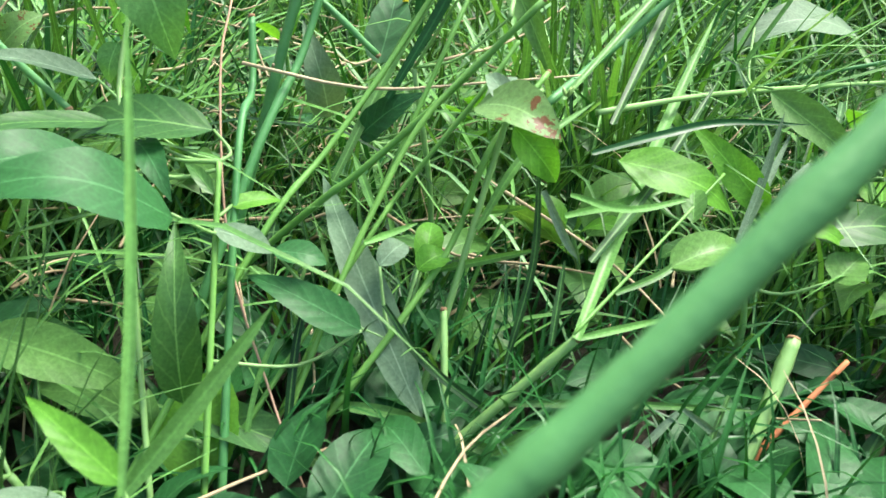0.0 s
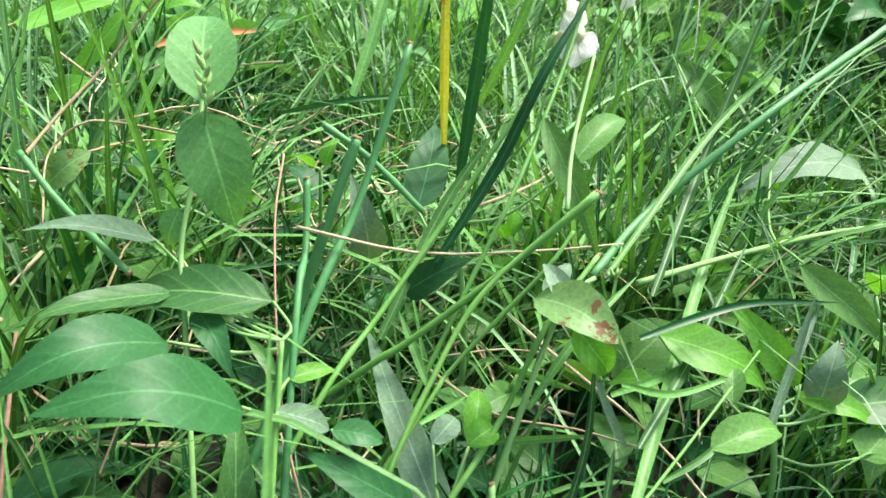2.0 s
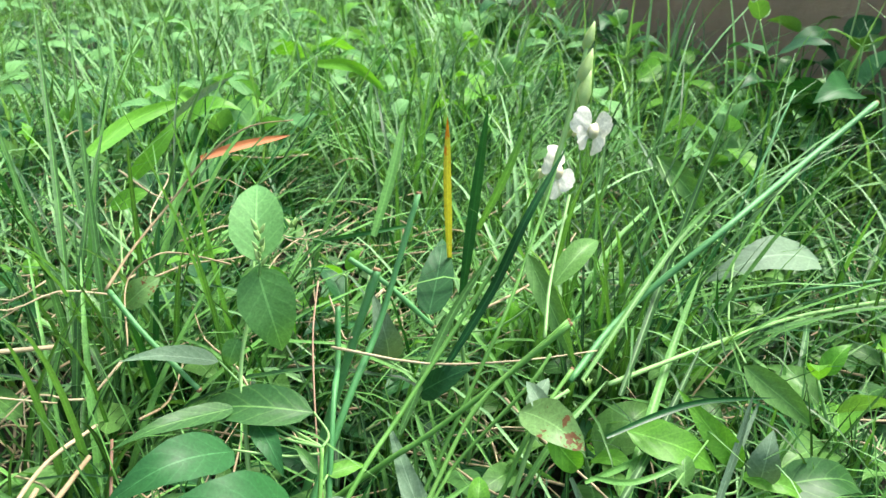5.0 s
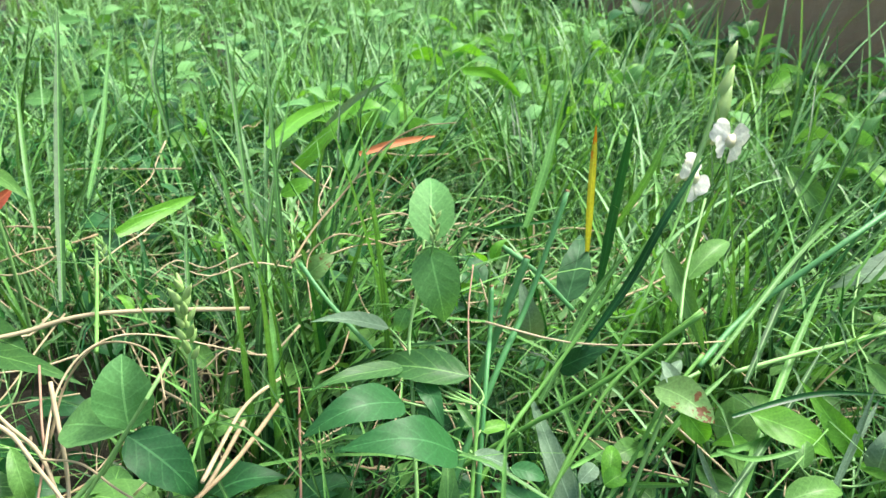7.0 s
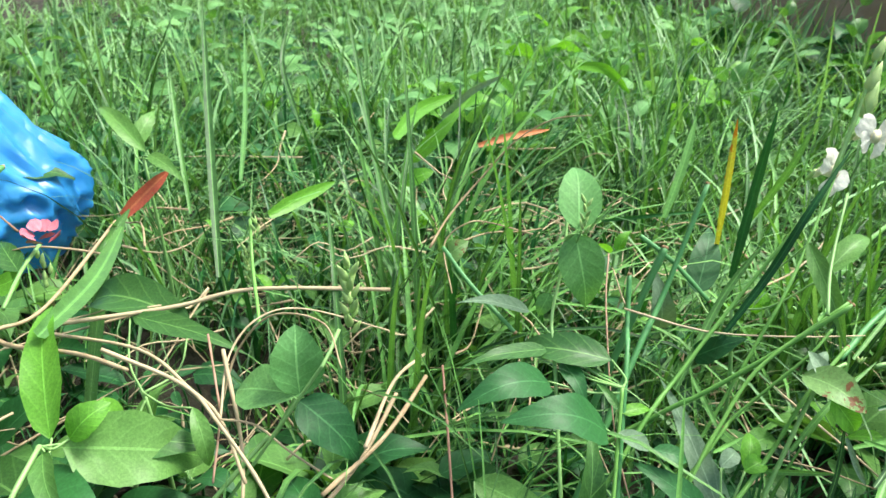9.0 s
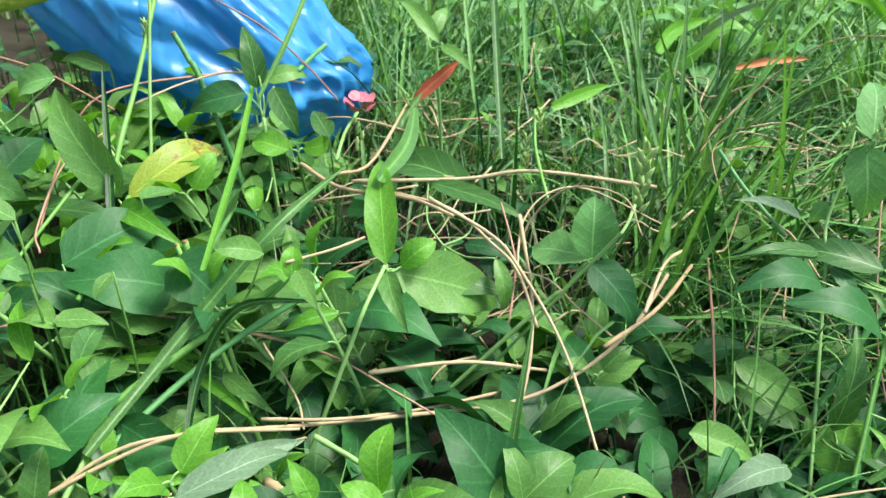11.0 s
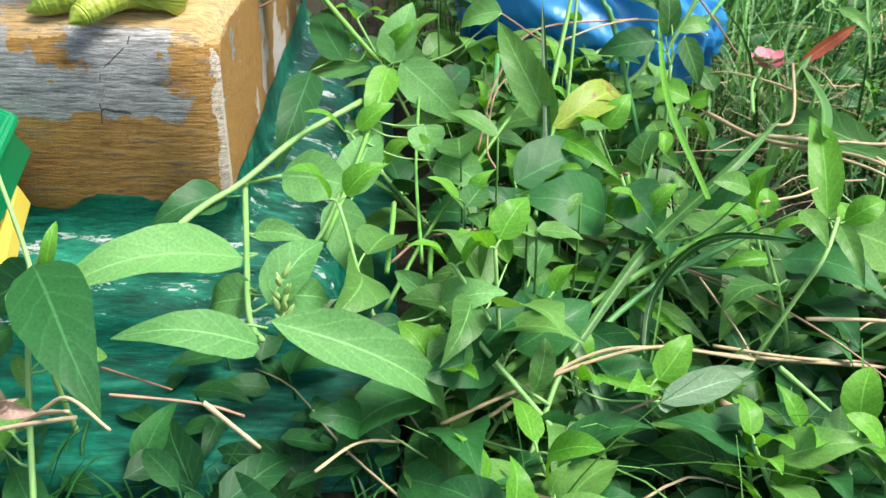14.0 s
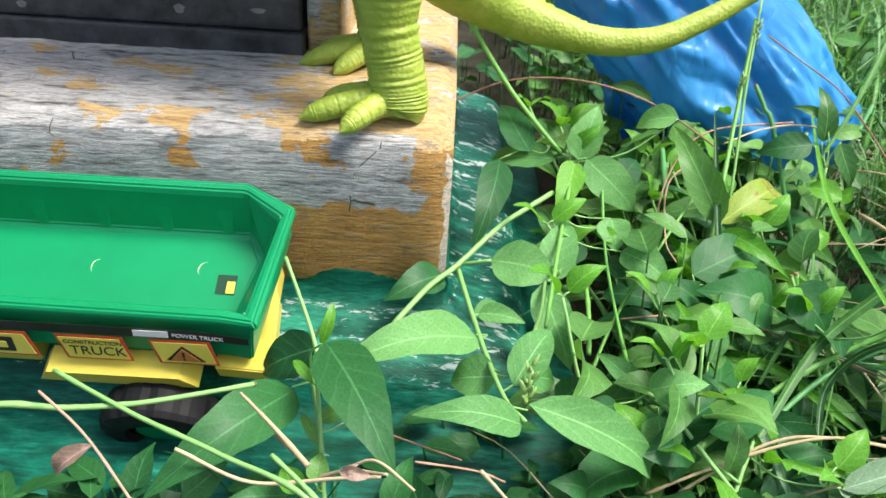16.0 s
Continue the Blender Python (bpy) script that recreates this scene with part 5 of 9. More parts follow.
stem(w, [(-0.2572, 0.5029, -0.0060), (-0.2572, 0.4979, 0.0530), (-0.2652, 0.4989, 0.1120)], 0.0017, 0.0013, STEM_PALE)
stem(w, [(-0.2652, 0.4989, 0.1120), (-0.2818, 0.5448, 0.0981), (-0.2891, 0.5941, 0.1176)], 0.0008, 0.0006, STEM_PALE, "petiole", per=4, sides=5)
leaf(w, (-0.2891, 0.5941, 0.1176), (-0.2315, 0.6160, 0.1795), 0.0145, (0.0153, -0.9766, 0.2147), LEAF_LIGHT, "lance", 0.04, 0.14, 0.004)
stem(w, [(-0.2652, 0.4989, 0.1120), (-0.2769, 0.5179, 0.1078), (-0.2841, 0.5372, 0.1159)], 0.0008, 0.0006, STEM_PALE, "petiole", per=4, sides=5)
leaf(w, (-0.2841, 0.5372, 0.1159), (-0.2558, 0.5398, 0.1289), 0.0157, (-0.4587, -0.7826, 0.4209), LEAF_LIGHT, "oval", 0.03, 0.15, 0.008)
stem(w, [(-0.2652, 0.4989, 0.1120), (-0.2454, 0.4318, 0.0982), (-0.2224, 0.3654, 0.1205)], 0.0008, 0.0006, STEM_PALE, "petiole", per=4, sides=5)
leaf(w, (-0.2224, 0.3654, 0.1205), (-0.2019, 0.3701, 0.1360), 0.0156, (-0.2122, -0.9233, 0.3201), LEAF_BURNT, "oval", 0.13, 0.28, 0.000)
w = thing("flower", "slender weed with two white trumpet flowers", "flower", "", (-0.0916, 0.2146, 0.0000))
stem(w, [(-0.0916, 0.2146, -0.0060), (-0.0276, 0.2758, 0.1163), (-0.0102, 0.2924, 0.1495), (0.0060, 0.3189, 0.1770), (0.0207, 0.3460, 0.2044), (0.0292, 0.3627, 0.2308), (0.0350, 0.3780, 0.2526)], 0.0011, 0.0008, STEM)
stem(w, [(0.0059, 0.2646, 0.1563), (0.0147, 0.3007, 0.1706), (0.0323, 0.3504, 0.1964)], 0.0010, 0.0008, STEM_PALE)
stem(w, [(0.0170, 0.3435, 0.1916), (0.0248, 0.3552, 0.2167), (0.0334, 0.3676, 0.2433), (0.0391, 0.3770, 0.2636), (0.0421, 0.3831, 0.2767)], 0.0018, 0.0010, STEM_PALE)
for c, r in (((0.0389, 0.3701, 0.2481), 0.0085), ((0.0403, 0.3755, 0.2599), 0.0075), ((0.0424, 0.3829, 0.2761), 0.0058)):
    v, f, u = bud_mesh(c, r, (0.3, 0.25, 0.92))
    mesh_object("bract", v, f, BUD, w, "pointed green flower bract", u, world=True)
white_flower(w, (0.0452, 0.3622, 0.2295), 2.1, (-0.2752, -0.9448, 0.1776))
white_flower(w, (0.0301, 0.3733, 0.2025), 1.0, (-0.2301, -0.9436, 0.2381))
w = thing("weed", "three-leaved clover-like weed on a stalk", "weed", "weeds", (-0.3659, 0.1293, 0.0000))
stem(w, [(-0.3659, 0.1293, -0.0060), (-0.2911, 0.1794, 0.0876), (-0.2797, 0.1870, 0.0980), (-0.2695, 0.1963, 0.1164)], 0.0015, 0.0013, STEM_PALE)
stem(w, [(-0.2695, 0.1963, 0.1164), (-0.2680, 0.1942, 0.1140), (-0.2670, 0.1941, 0.1182)], 0.0008, 0.0006, STEM_PALE, "petiole", per=4, sides=5)
leaf(w, (-0.2670, 0.1941, 0.1182), (-0.2702, 0.2055, 0.1538), 0.0280, (0.3727, -0.8767, 0.3041), LEAF_SOFT, "oval", 0.03, 0.39, 0.020)
stem(w, [(-0.2695, 0.1963, 0.1164), (-0.2645, 0.1940, 0.1172), (-0.2658, 0.1929, 0.1192)], 0.0008, 0.0006, STEM_PALE, "petiole", per=4, sides=5)
leaf(w, (-0.2658, 0.1929, 0.1192), (-0.3055, 0.1997, 0.1178), 0.0265, (0.3482, -0.4918, 0.7981), LEAF_SOFT, "obovate", 0.05, 0.19, 0.026)
stem(w, [(-0.2695, 0.1963, 0.1164), (-0.2709, 0.1936, 0.1190), (-0.2669, 0.1906, 0.1179)], 0.0008, 0.0006, STEM_PALE, "petiole", per=4, sides=5)
leaf(w, (-0.2669, 0.1906, 0.1179), (-0.2327, 0.1883, 0.0853), 0.0256, (-0.0057, -0.4326, 0.9016), LEAF_DARK, "ovate", 0.05, 0.14, 0.034)
w = thing("weed", "broad soft leaf of a low weed", "weed", "weeds", (-0.3609, 0.2185, 0.0000))
stem(w, [(-0.3609, 0.2185, -0.0060), (-0.3609, 0.2135, 0.0439), (-0.3689, 0.2145, 0.0939)], 0.0017, 0.0013, STEM_PALE)
stem(w, [(-0.3662, 0.2142, 0.0772), (-0.3817, 0.1939, 0.0713), (-0.3855, 0.1744, 0.0789)], 0.0008, 0.0006, STEM_PALE, "petiole", per=4, sides=5)
leaf(w, (-0.3855, 0.1744, 0.0789), (-0.3121, 0.1790, 0.0968), 0.0306, (-0.5317, -0.4944, 0.6876), LEAF, "ovate", 0.16, 0.19, 0.017)
stem(w, [(-0.3689, 0.2145, 0.0939), (-0.3599, 0.2406, 0.0941), (-0.3663, 0.2712, 0.1074)], 0.0008, 0.0006, STEM_PALE, "petiole", per=4, sides=5)
leaf(w, (-0.3663, 0.2712, 0.1074), (-0.4616, 0.2995, 0.1023), 0.0308, (0.3375, -0.5014, 0.7966), LEAF, "oval", 0.12, 0.35, 0.005)
stem(w, [(-0.3689, 0.2145, 0.0939), (-0.3916, 0.2404, 0.0956), (-0.4010, 0.2629, 0.1128)], 0.0008, 0.0006, STEM_PALE, "petiole", per=4, sides=5)
leaf(w, (-0.4010, 0.2629, 0.1128), (-0.3170, 0.2424, 0.1183), 0.0159, (-0.6164, -0.2189, 0.7564), LEAF, "lance", 0.02, 0.14, 0.017)
stem(w, [(-0.3682, 0.2144, 0.0897), (-0.3669, 0.1958, 0.0843), (-0.3675, 0.1793, 0.0899)], 0.0008, 0.0006, STEM_PALE, "petiole", per=4, sides=5)
leaf(w, (-0.3675, 0.1793, 0.0899), (-0.3791, 0.1926, 0.1058), 0.0139, (0.4583, -0.5649, 0.6862), LEAF_LIGHT, "oval", 0.12, 0.28, 0.011)
stem(w, [(-0.3689, 0.2145, 0.0939), (-0.3475, 0.2006, 0.0976), (-0.3240, 0.1849, 0.1104)], 0.0008, 0.0006, STEM_PALE, "petiole", per=4, sides=5)
leaf(w, (-0.3240, 0.1849, 0.1104), (-0.3103, 0.1740, 0.0831), 0.0106, (0.2158, -0.4078, 0.8872), LEAF, "oval", 0.18, 0.28, 0.013)
w = thing("weed", "grassy blade with a red withered tip", "weed", "weeds", (-0.4325, 0.2243, 0.0000))
blade(w, [(-0.4325, 0.2243, -0.0060), (-0.4478, 0.3130, 0.1200), (-0.4519, 0.3372, 0.1340), (-0.4482, 0.3595, 0.1474)], 0.0095, (0.5403, -0.7563, 0.3690), LEAF)
blade(w, [(-0.4519, 0.3534, 0.1422), (-0.4383, 0.3673, 0.1572), (-0.4265, 0.3821, 0.1699)], 0.0105, (0.5110, -0.7952, 0.3265), RED_LEAF)
w = thing("weed", "weed with a knobbly green seed spike", "weed", "weeds", (-0.3456, 0.1652, 0.0000))
stem(w, [(-0.3456, 0.1652, -0.0060), (-0.2628, 0.1849, 0.1258), (-0.2507, 0.1878, 0.1450), (-0.2491, 0.2098, 0.1513)], 0.0010, 0.0010, STEM_PALE)
buds(w, (-0.2497, 0.2341, 0.1613), 0.0058, 8)
w = thing("weed", "thin weed with small green seed pods", "weed", "weeds", (-0.3102, 0.2510, 0.0000))
stem(w, [(-0.3102, 0.2510, 0.1251), (-0.3359, 0.3074, 0.1360), (-0.3460, 0.3333, 0.1561)], 0.0012, 0.0011, STEM)
buds(w, (-0.3489, 0.3289, 0.1248), 0.0034, 9)
buds(w, (-0.3408, 0.3291, 0.1521), 0.0030, 4)
w = thing("weed", "small star of leaves beside the straw", "weed", "weeds", (-0.4399, 0.3895, 0.0000))
stem(w, [(-0.4399, 0.3895, -0.0060), (-0.4399, 0.3845, 0.0852), (-0.4479, 0.3855, 0.1764)], 0.0017, 0.0013, STEM_PALE)
stem(w, [(-0.4479, 0.3855, 0.1764), (-0.4410, 0.3826, 0.1767), (-0.4432, 0.3839, 0.1832)], 0.0008, 0.0006, STEM_PALE, "petiole", per=4, sides=5)
leaf(w, (-0.4432, 0.3839, 0.1832), (-0.4997, 0.4096, 0.2097), 0.0140, (0.2416, -0.6739, 0.6982), LEAF, "lance", 0.11, 0.33, 0.023)
stem(w, [(-0.4479, 0.3855, 0.1764), (-0.4536, 0.3860, 0.1770), (-0.4583, 0.3916, 0.1842)], 0.0008, 0.0006, STEM_PALE, "petiole", per=4, sides=5)
leaf(w, (-0.4583, 0.3916, 0.1842), (-0.4526, 0.4225, 0.2040), 0.0133, (0.5161, -0.6164, 0.5946), LEAF, "ovate", 0.06, 0.14, 0.013)
stem(w, [(-0.4479, 0.3855, 0.1764), (-0.4477, 0.3842, 0.1782), (-0.4422, 0.3810, 0.1799)], 0.0008, 0.0006, STEM_PALE, "petiole", per=4, sides=5)
leaf(w, (-0.4422, 0.3810, 0.1799), (-0.4085, 0.3698, 0.1668), 0.0109, (-0.3103, -0.4222, 0.8517), LEAF, "lance", 0.12, 0.18, 0.026)
w = thing("weed", "tall hairy weed with paired pale green leaves", "weed", "weeds", (-0.6748, -0.1159, 0.0000))
stem(w, [(-0.6748, -0.1159, 0.0991), (-0.6823, -0.0725, 0.1048), (-0.6824, -0.0416, 0.1087), (-0.6801, 0.0071, 0.1240), (-0.6725, 0.0615, 0.1349)], 0.0020, 0.0021, STEM_PALE)
stem(w, [(-0.6902, -0.0327, 0.1017), (-0.6233, -0.0919, 0.1052), (-0.5703, -0.1376, 0.1138), (-0.5472, -0.1504, 0.1190)], 0.0020, 0.0012, STEM_PALE)
stem(w, [(-0.6911, -0.0317, 0.1008), (-0.6661, -0.0231, 0.1115)], 0.0014, 0.0014, STEM_PALE)
stem(w, [(-0.5916, -0.0799, 0.1082), (-0.6060, -0.0465, 0.1091), (-0.6226, -0.0181, 0.1109)], 0.0015, 0.0014, STEM_PALE)
leaf(w, (-0.6661, -0.0231, 0.1115), (-0.6223, -0.0120, 0.1154), 0.0341, (-0.1011, -0.7515, 0.6520), LEAF_SOFT, "oval", 0.03, 0.19, 0.028)
stem(w, [(-0.6226, -0.0181, 0.1109), (-0.6226, -0.0139, 0.1014), (-0.6262, -0.0020, 0.1011)], 0.0008, 0.0006, STEM_PALE, "petiole", per=4, sides=5)
leaf(w, (-0.6262, -0.0020, 0.1011), (-0.6479, 0.0454, 0.1301), 0.0288, (0.3386, -0.4570, 0.8225), LEAF_SOFT, "ovate", 0.05, 0.30, 0.018)
leaf(w, (-0.6235, -0.0198, 0.1095), (-0.5821, -0.0343, 0.0649), 0.0269, (0.2364, -0.5445, 0.8048), LEAF_SOFT, "ovate", 0.17, 0.19, 0.002)
stem(w, [(-0.6189, -0.0957, 0.1059), (-0.6188, -0.0883, 0.1046), (-0.6230, -0.0960, 0.1067)], 0.0008, 0.0006, STEM_PALE, "petiole", per=4, sides=5)
leaf(w, (-0.6230, -0.0960, 0.1067), (-0.6492, -0.1903, 0.1212), 0.0307, (0.5488, 0.3933, 0.7377), LEAF_SOFT, "ovate", 0.14, 0.34, 0.032)
leaf(w, (-0.5495, -0.1496, 0.1160), (-0.5826, -0.1967, 0.1348), 0.0205, (0.7026, 0.1998, 0.6830), LEAF_SOFT, "ovate", 0.17, 0.12, 0.008)
stem(w, [(-0.5511, -0.1483, 0.1182), (-0.5557, -0.1521, 0.1245), (-0.5505, -0.1442, 0.1207)], 0.0008, 0.0006, STEM_PALE, "petiole", per=4, sides=5)
leaf(w, (-0.5505, -0.1442, 0.1207), (-0.4887, -0.0703, 0.0501), 0.0274, (0.2289, -0.4266, 0.8750), LEAF_SOFT, "lance", 0.12, 0.39, 0.033)
stem(w, [(-0.5791, -0.1300, 0.1124), (-0.5765, -0.1300, 0.1093), (-0.5744, -0.1229, 0.1108)], 0.0008, 0.0006, STEM_PALE, "petiole", per=4, sides=5)
leaf(w, (-0.5744, -0.1229, 0.1108), (-0.5775, -0.0777, 0.1263), 0.0233, (0.3626, -0.4617, 0.8096), LEAF_SOFT, "ovate", 0.11, 0.38, 0.022)
stem(w, [(-0.5924, -0.1186, 0.1102), (-0.5885, -0.1168, 0.1086), (-0.5894, -0.1165, 0.1058)], 0.0008, 0.0006, STEM_PALE, "petiole", per=4, sides=5)
leaf(w, (-0.5894, -0.1165, 0.1058), (-0.6196, -0.1265, 0.0901), 0.0267, (0.3448, -0.4419, 0.8282), LEAF_SOFT, "ovate", 0.08, 0.26, 0.021)
stem(w, [(-0.6791, -0.0426, 0.1022), (-0.6824, -0.0425, 0.0998), (-0.6877, -0.0501, 0.1003)], 0.0008, 0.0006, STEM_PALE, "petiole", per=4, sides=5)
leaf(w, (-0.6877, -0.0501, 0.1003), (-0.6999, -0.0979, 0.1011), 0.0260, (0.5480, 0.3258, 0.7705), LEAF_DARK, "ovate", 0.11, 0.19, 0.032)
stem(w, [(-0.6400, -0.0771, 0.1043), (-0.6417, -0.0758, 0.1026), (-0.6388, -0.0722, 0.1024)], 0.0008, 0.0006, STEM_PALE, "petiole", per=4, sides=5)
leaf(w, (-0.6388, -0.0722, 0.1024), (-0.6107, -0.0575, 0.1039), 0.0147, (-0.1138, -0.6602, 0.7424), LEAF_SOFT, "ovate", 0.08, 0.39, 0.006)
stem(w, [(-0.6512, -0.0672, 0.1037), (-0.6488, -0.0681, 0.0968), (-0.6459, -0.0653, 0.0933)], 0.0008, 0.0006, STEM_PALE, "petiole", per=4, sides=5)
leaf(w, (-0.6459, -0.0653, 0.0933), (-0.6428, -0.0430, 0.0971), 0.0125, (0.4015, -0.4802, 0.7799), LEAF_SOFT, "oval", 0.04, 0.16, 0.018)
stem(w, [(-0.5880, -0.1224, 0.1109), (-0.5837, -0.1189, 0.1093), (-0.5772, -0.1118, 0.1096)], 0.0008, 0.0006, STEM_PALE, "petiole", per=4, sides=5)
leaf(w, (-0.5772, -0.1118, 0.1096), (-0.5637, -0.0887, 0.0990), 0.0206, (0.3955, -0.4370, 0.8079), LEAF_SOFT, "ovate", 0.02, 0.39, 0.029)
stem(w, [(-0.5916, -0.0799, 0.1082), (-0.5754, -0.0897, 0.0935), (-0.5582, -0.0950, 0.0893)], 0.0008, 0.0006, STEM_PALE, "petiole", per=4, sides=5)
leaf(w, (-0.5582, -0.0950, 0.0893), (-0.5525, -0.0664, 0.0937), 0.0194, (0.2663, -0.5067, 0.8199), LEAF_DARK, "ovate", 0.02, 0.08, 0.012)
buds(w, (-0.5653, -0.1210, 0.1171), 0.0051, 6)
buds(w, (-0.6195, -0.0095, 0.1155), 0.0034, 2)
w = thing("weed", "leafy weed shoot with rounded leaves", "weed", "weeds", (-0.3868, -0.0403, 0.0000))
stem(w, [(-0.3868, -0.0403, -0.0060), (-0.4634, -0.0488, 0.0555), (-0.5006, -0.0530, 0.0854), (-0.5203, -0.0546, 0.0948)], 0.0016, 0.0014, STEM_PALE)
stem(w, [(-0.5170, -0.0543, 0.0932), (-0.5189, -0.0503, 0.0853), (-0.5271, -0.0447, 0.0829)], 0.0008, 0.0006, STEM_PALE, "petiole", per=4, sides=5)
leaf(w, (-0.5271, -0.0447, 0.0829), (-0.5665, -0.0354, 0.0920), 0.0153, (0.2870, -0.5641, 0.7742), LEAF_SOFT, "ovate", 0.04, 0.35, 0.012)
stem(w, [(-0.5203, -0.0546, 0.0948), (-0.5232, -0.0546, 0.0924), (-0.5216, -0.0519, 0.0932)], 0.0008, 0.0006, STEM_PALE, "petiole", per=4, sides=5)
leaf(w, (-0.5216, -0.0519, 0.0932), (-0.4933, -0.0352, 0.1080), 0.0214, (-0.2011, -0.7471, 0.6335), LEAF_SOFT, "ovate", 0.17, 0.28, 0.031)
stem(w, [(-0.5072, -0.0535, 0.0886), (-0.5089, -0.0566, 0.0894), (-0.5086, -0.0620, 0.0888)], 0.0008, 0.0006, STEM_PALE, "petiole", per=4, sides=5)
leaf(w, (-0.5086, -0.0620, 0.0888), (-0.4953, -0.0764, 0.0663), 0.0233, (0.0808, -0.3634, 0.9281), LEAF_SOFT, "ovate", 0.16, 0.37, 0.016)
stem(w, [(-0.4506, -0.0474, 0.0453), (-0.4652, -0.0424, 0.0287), (-0.4842, -0.0244, 0.0297)], 0.0008, 0.0006, STEM_PALE, "petiole", per=4, sides=5)
leaf(w, (-0.4842, -0.0244, 0.0297), (-0.5116, 0.0572, 0.0742), 0.0380, (0.1491, -0.5177, 0.8424), LEAF_DARK, "ovate", 0.11, 0.17, 0.010)
stem(w, [(-0.5072, -0.0535, 0.0886), (-0.5111, -0.0224, 0.0787), (-0.5199, 0.0127, 0.0882)], 0.0008, 0.0006, STEM_PALE, "petiole", per=4, sides=5)
leaf(w, (-0.5199, 0.0127, 0.0882), (-0.5498, 0.0376, 0.1079), 0.0127, (0.0853, -0.6099, 0.7879), LEAF_LIGHT, "lance", 0.10, 0.29, 0.001)
stem(w, [(-0.4820, -0.0509, 0.0705), (-0.4981, -0.0106, 0.0583), (-0.5148, 0.0343, 0.0702)], 0.0008, 0.0006, STEM_PALE, "petiole", per=4, sides=5)
leaf(w, (-0.5148, 0.0343, 0.0702), (-0.5187, 0.0632, 0.0832), 0.0150, (0.2018, -0.5043, 0.8396), LEAF_SOFT, "oval", 0.11, 0.24, 0.028)
stem(w, [(-0.5203, -0.0546, 0.0948), (-0.5250, -0.0610, 0.0897), (-0.5312, -0.0717, 0.0901)], 0.0008, 0.0006, STEM_PALE, "petiole", per=4, sides=5)
leaf(w, (-0.5312, -0.0717, 0.0901), (-0.5408, -0.0983, 0.0935), 0.0140, (0.5408, 0.2957, 0.7875), LEAF_DARK, "ovate", 0.07, 0.19, 0.020)
w = thing("weed", "weed shoot with a crown of light leaves beside the step", "weed", "weeds", (-0.5915, -0.0636, 0.0000))
stem(w, [(-0.5915, -0.0636, 0.1120), (-0.6372, 0.0204, 0.1235), (-0.6780, 0.0978, 0.1475)], 0.0015, 0.0016, STEM)
stem(w, [(-0.7935, 0.0945, 0.2397), (-0.7528, 0.1072, 0.1865), (-0.6961, 0.1059, 0.1478)], 0.0023, 0.0020, STEM)
stem(w, [(-0.6746, 0.0913, 0.1455), (-0.6726, 0.0910, 0.1450), (-0.6711, 0.0944, 0.1530)], 0.0008, 0.0006, STEM_PALE, "petiole", per=4, sides=5)
leaf(w, (-0.6711, 0.0944, 0.1530), (-0.6743, 0.1175, 0.1931), 0.0271, (0.4481, -0.7716, 0.4515), LEAF_SOFT, "ovate", 0.05, 0.34, 0.021)
stem(w, [(-0.6746, 0.0913, 0.1455), (-0.6764, 0.0958, 0.1498), (-0.6754, 0.0932, 0.1516)], 0.0008, 0.0006, STEM_PALE, "petiole", per=4, sides=5)
leaf(w, (-0.6754, 0.0932, 0.1516), (-0.6583, 0.0486, 0.1261), 0.0222, (0.3103, -0.2442, 0.9187), LEAF_LIGHT, "ovate", 0.03, 0.24, 0.024)
stem(w, [(-0.6746, 0.0913, 0.1455), (-0.6733, 0.0926, 0.1524), (-0.6654, 0.0969, 0.1563)], 0.0008, 0.0006, STEM_PALE, "petiole", per=4, sides=5)
leaf(w, (-0.6654, 0.0969, 0.1563), (-0.6239, 0.1155, 0.1147), 0.0321, (0.3315, -0.6991, 0.6336), LEAF_SOFT, "ovate", 0.17, 0.12, 0.034)
stem(w, [(-0.6961, 0.1059, 0.1478), (-0.6921, 0.1064, 0.1467), (-0.6984, 0.1044, 0.1432)], 0.0008, 0.0006, STEM_PALE, "petiole", per=4, sides=5)
leaf(w, (-0.6984, 0.1044, 0.1432), (-0.7633, 0.0890, 0.1211), 0.0253, (0.4921, -0.4395, 0.7514), LEAF_SOFT, "lance", 0.08, 0.39, 0.021)
stem(w, [(-0.6780, 0.0978, 0.1475), (-0.6816, 0.0969, 0.1492), (-0.6822, 0.0983, 0.1579)], 0.0008, 0.0006, STEM_PALE, "petiole", per=4, sides=5)
leaf(w, (-0.6822, 0.0983, 0.1579), (-0.6635, 0.1120, 0.1847), 0.0123, (0.2610, -0.9363, 0.2351), LEAF_LIGHT, "lance", 0.15, 0.28, 0.022)
stem(w, [(-0.6508, 0.0462, 0.1315), (-0.6376, 0.0570, 0.1279), (-0.6221, 0.0657, 0.1299)], 0.0008, 0.0006, STEM_PALE, "petiole", per=4, sides=5)
leaf(w, (-0.6221, 0.0657, 0.1299), (-0.6069, 0.0528, 0.1129), 0.0251, (0.0074, -0.3186, 0.9478), LEAF_SOFT, "ovate", 0.07, 0.28, 0.026)
stem(w, [(-0.6406, 0.0268, 0.1255), (-0.6256, 0.0411, 0.1144), (-0.6040, 0.0559, 0.1127)], 0.0008, 0.0006, STEM_PALE, "petiole", per=4, sides=5)
leaf(w, (-0.6040, 0.0559, 0.1127), (-0.5631, 0.0598, 0.0999), 0.0266, (-0.2027, -0.5354, 0.8199), LEAF_SOFT, "ovate", 0.16, 0.33, 0.024)
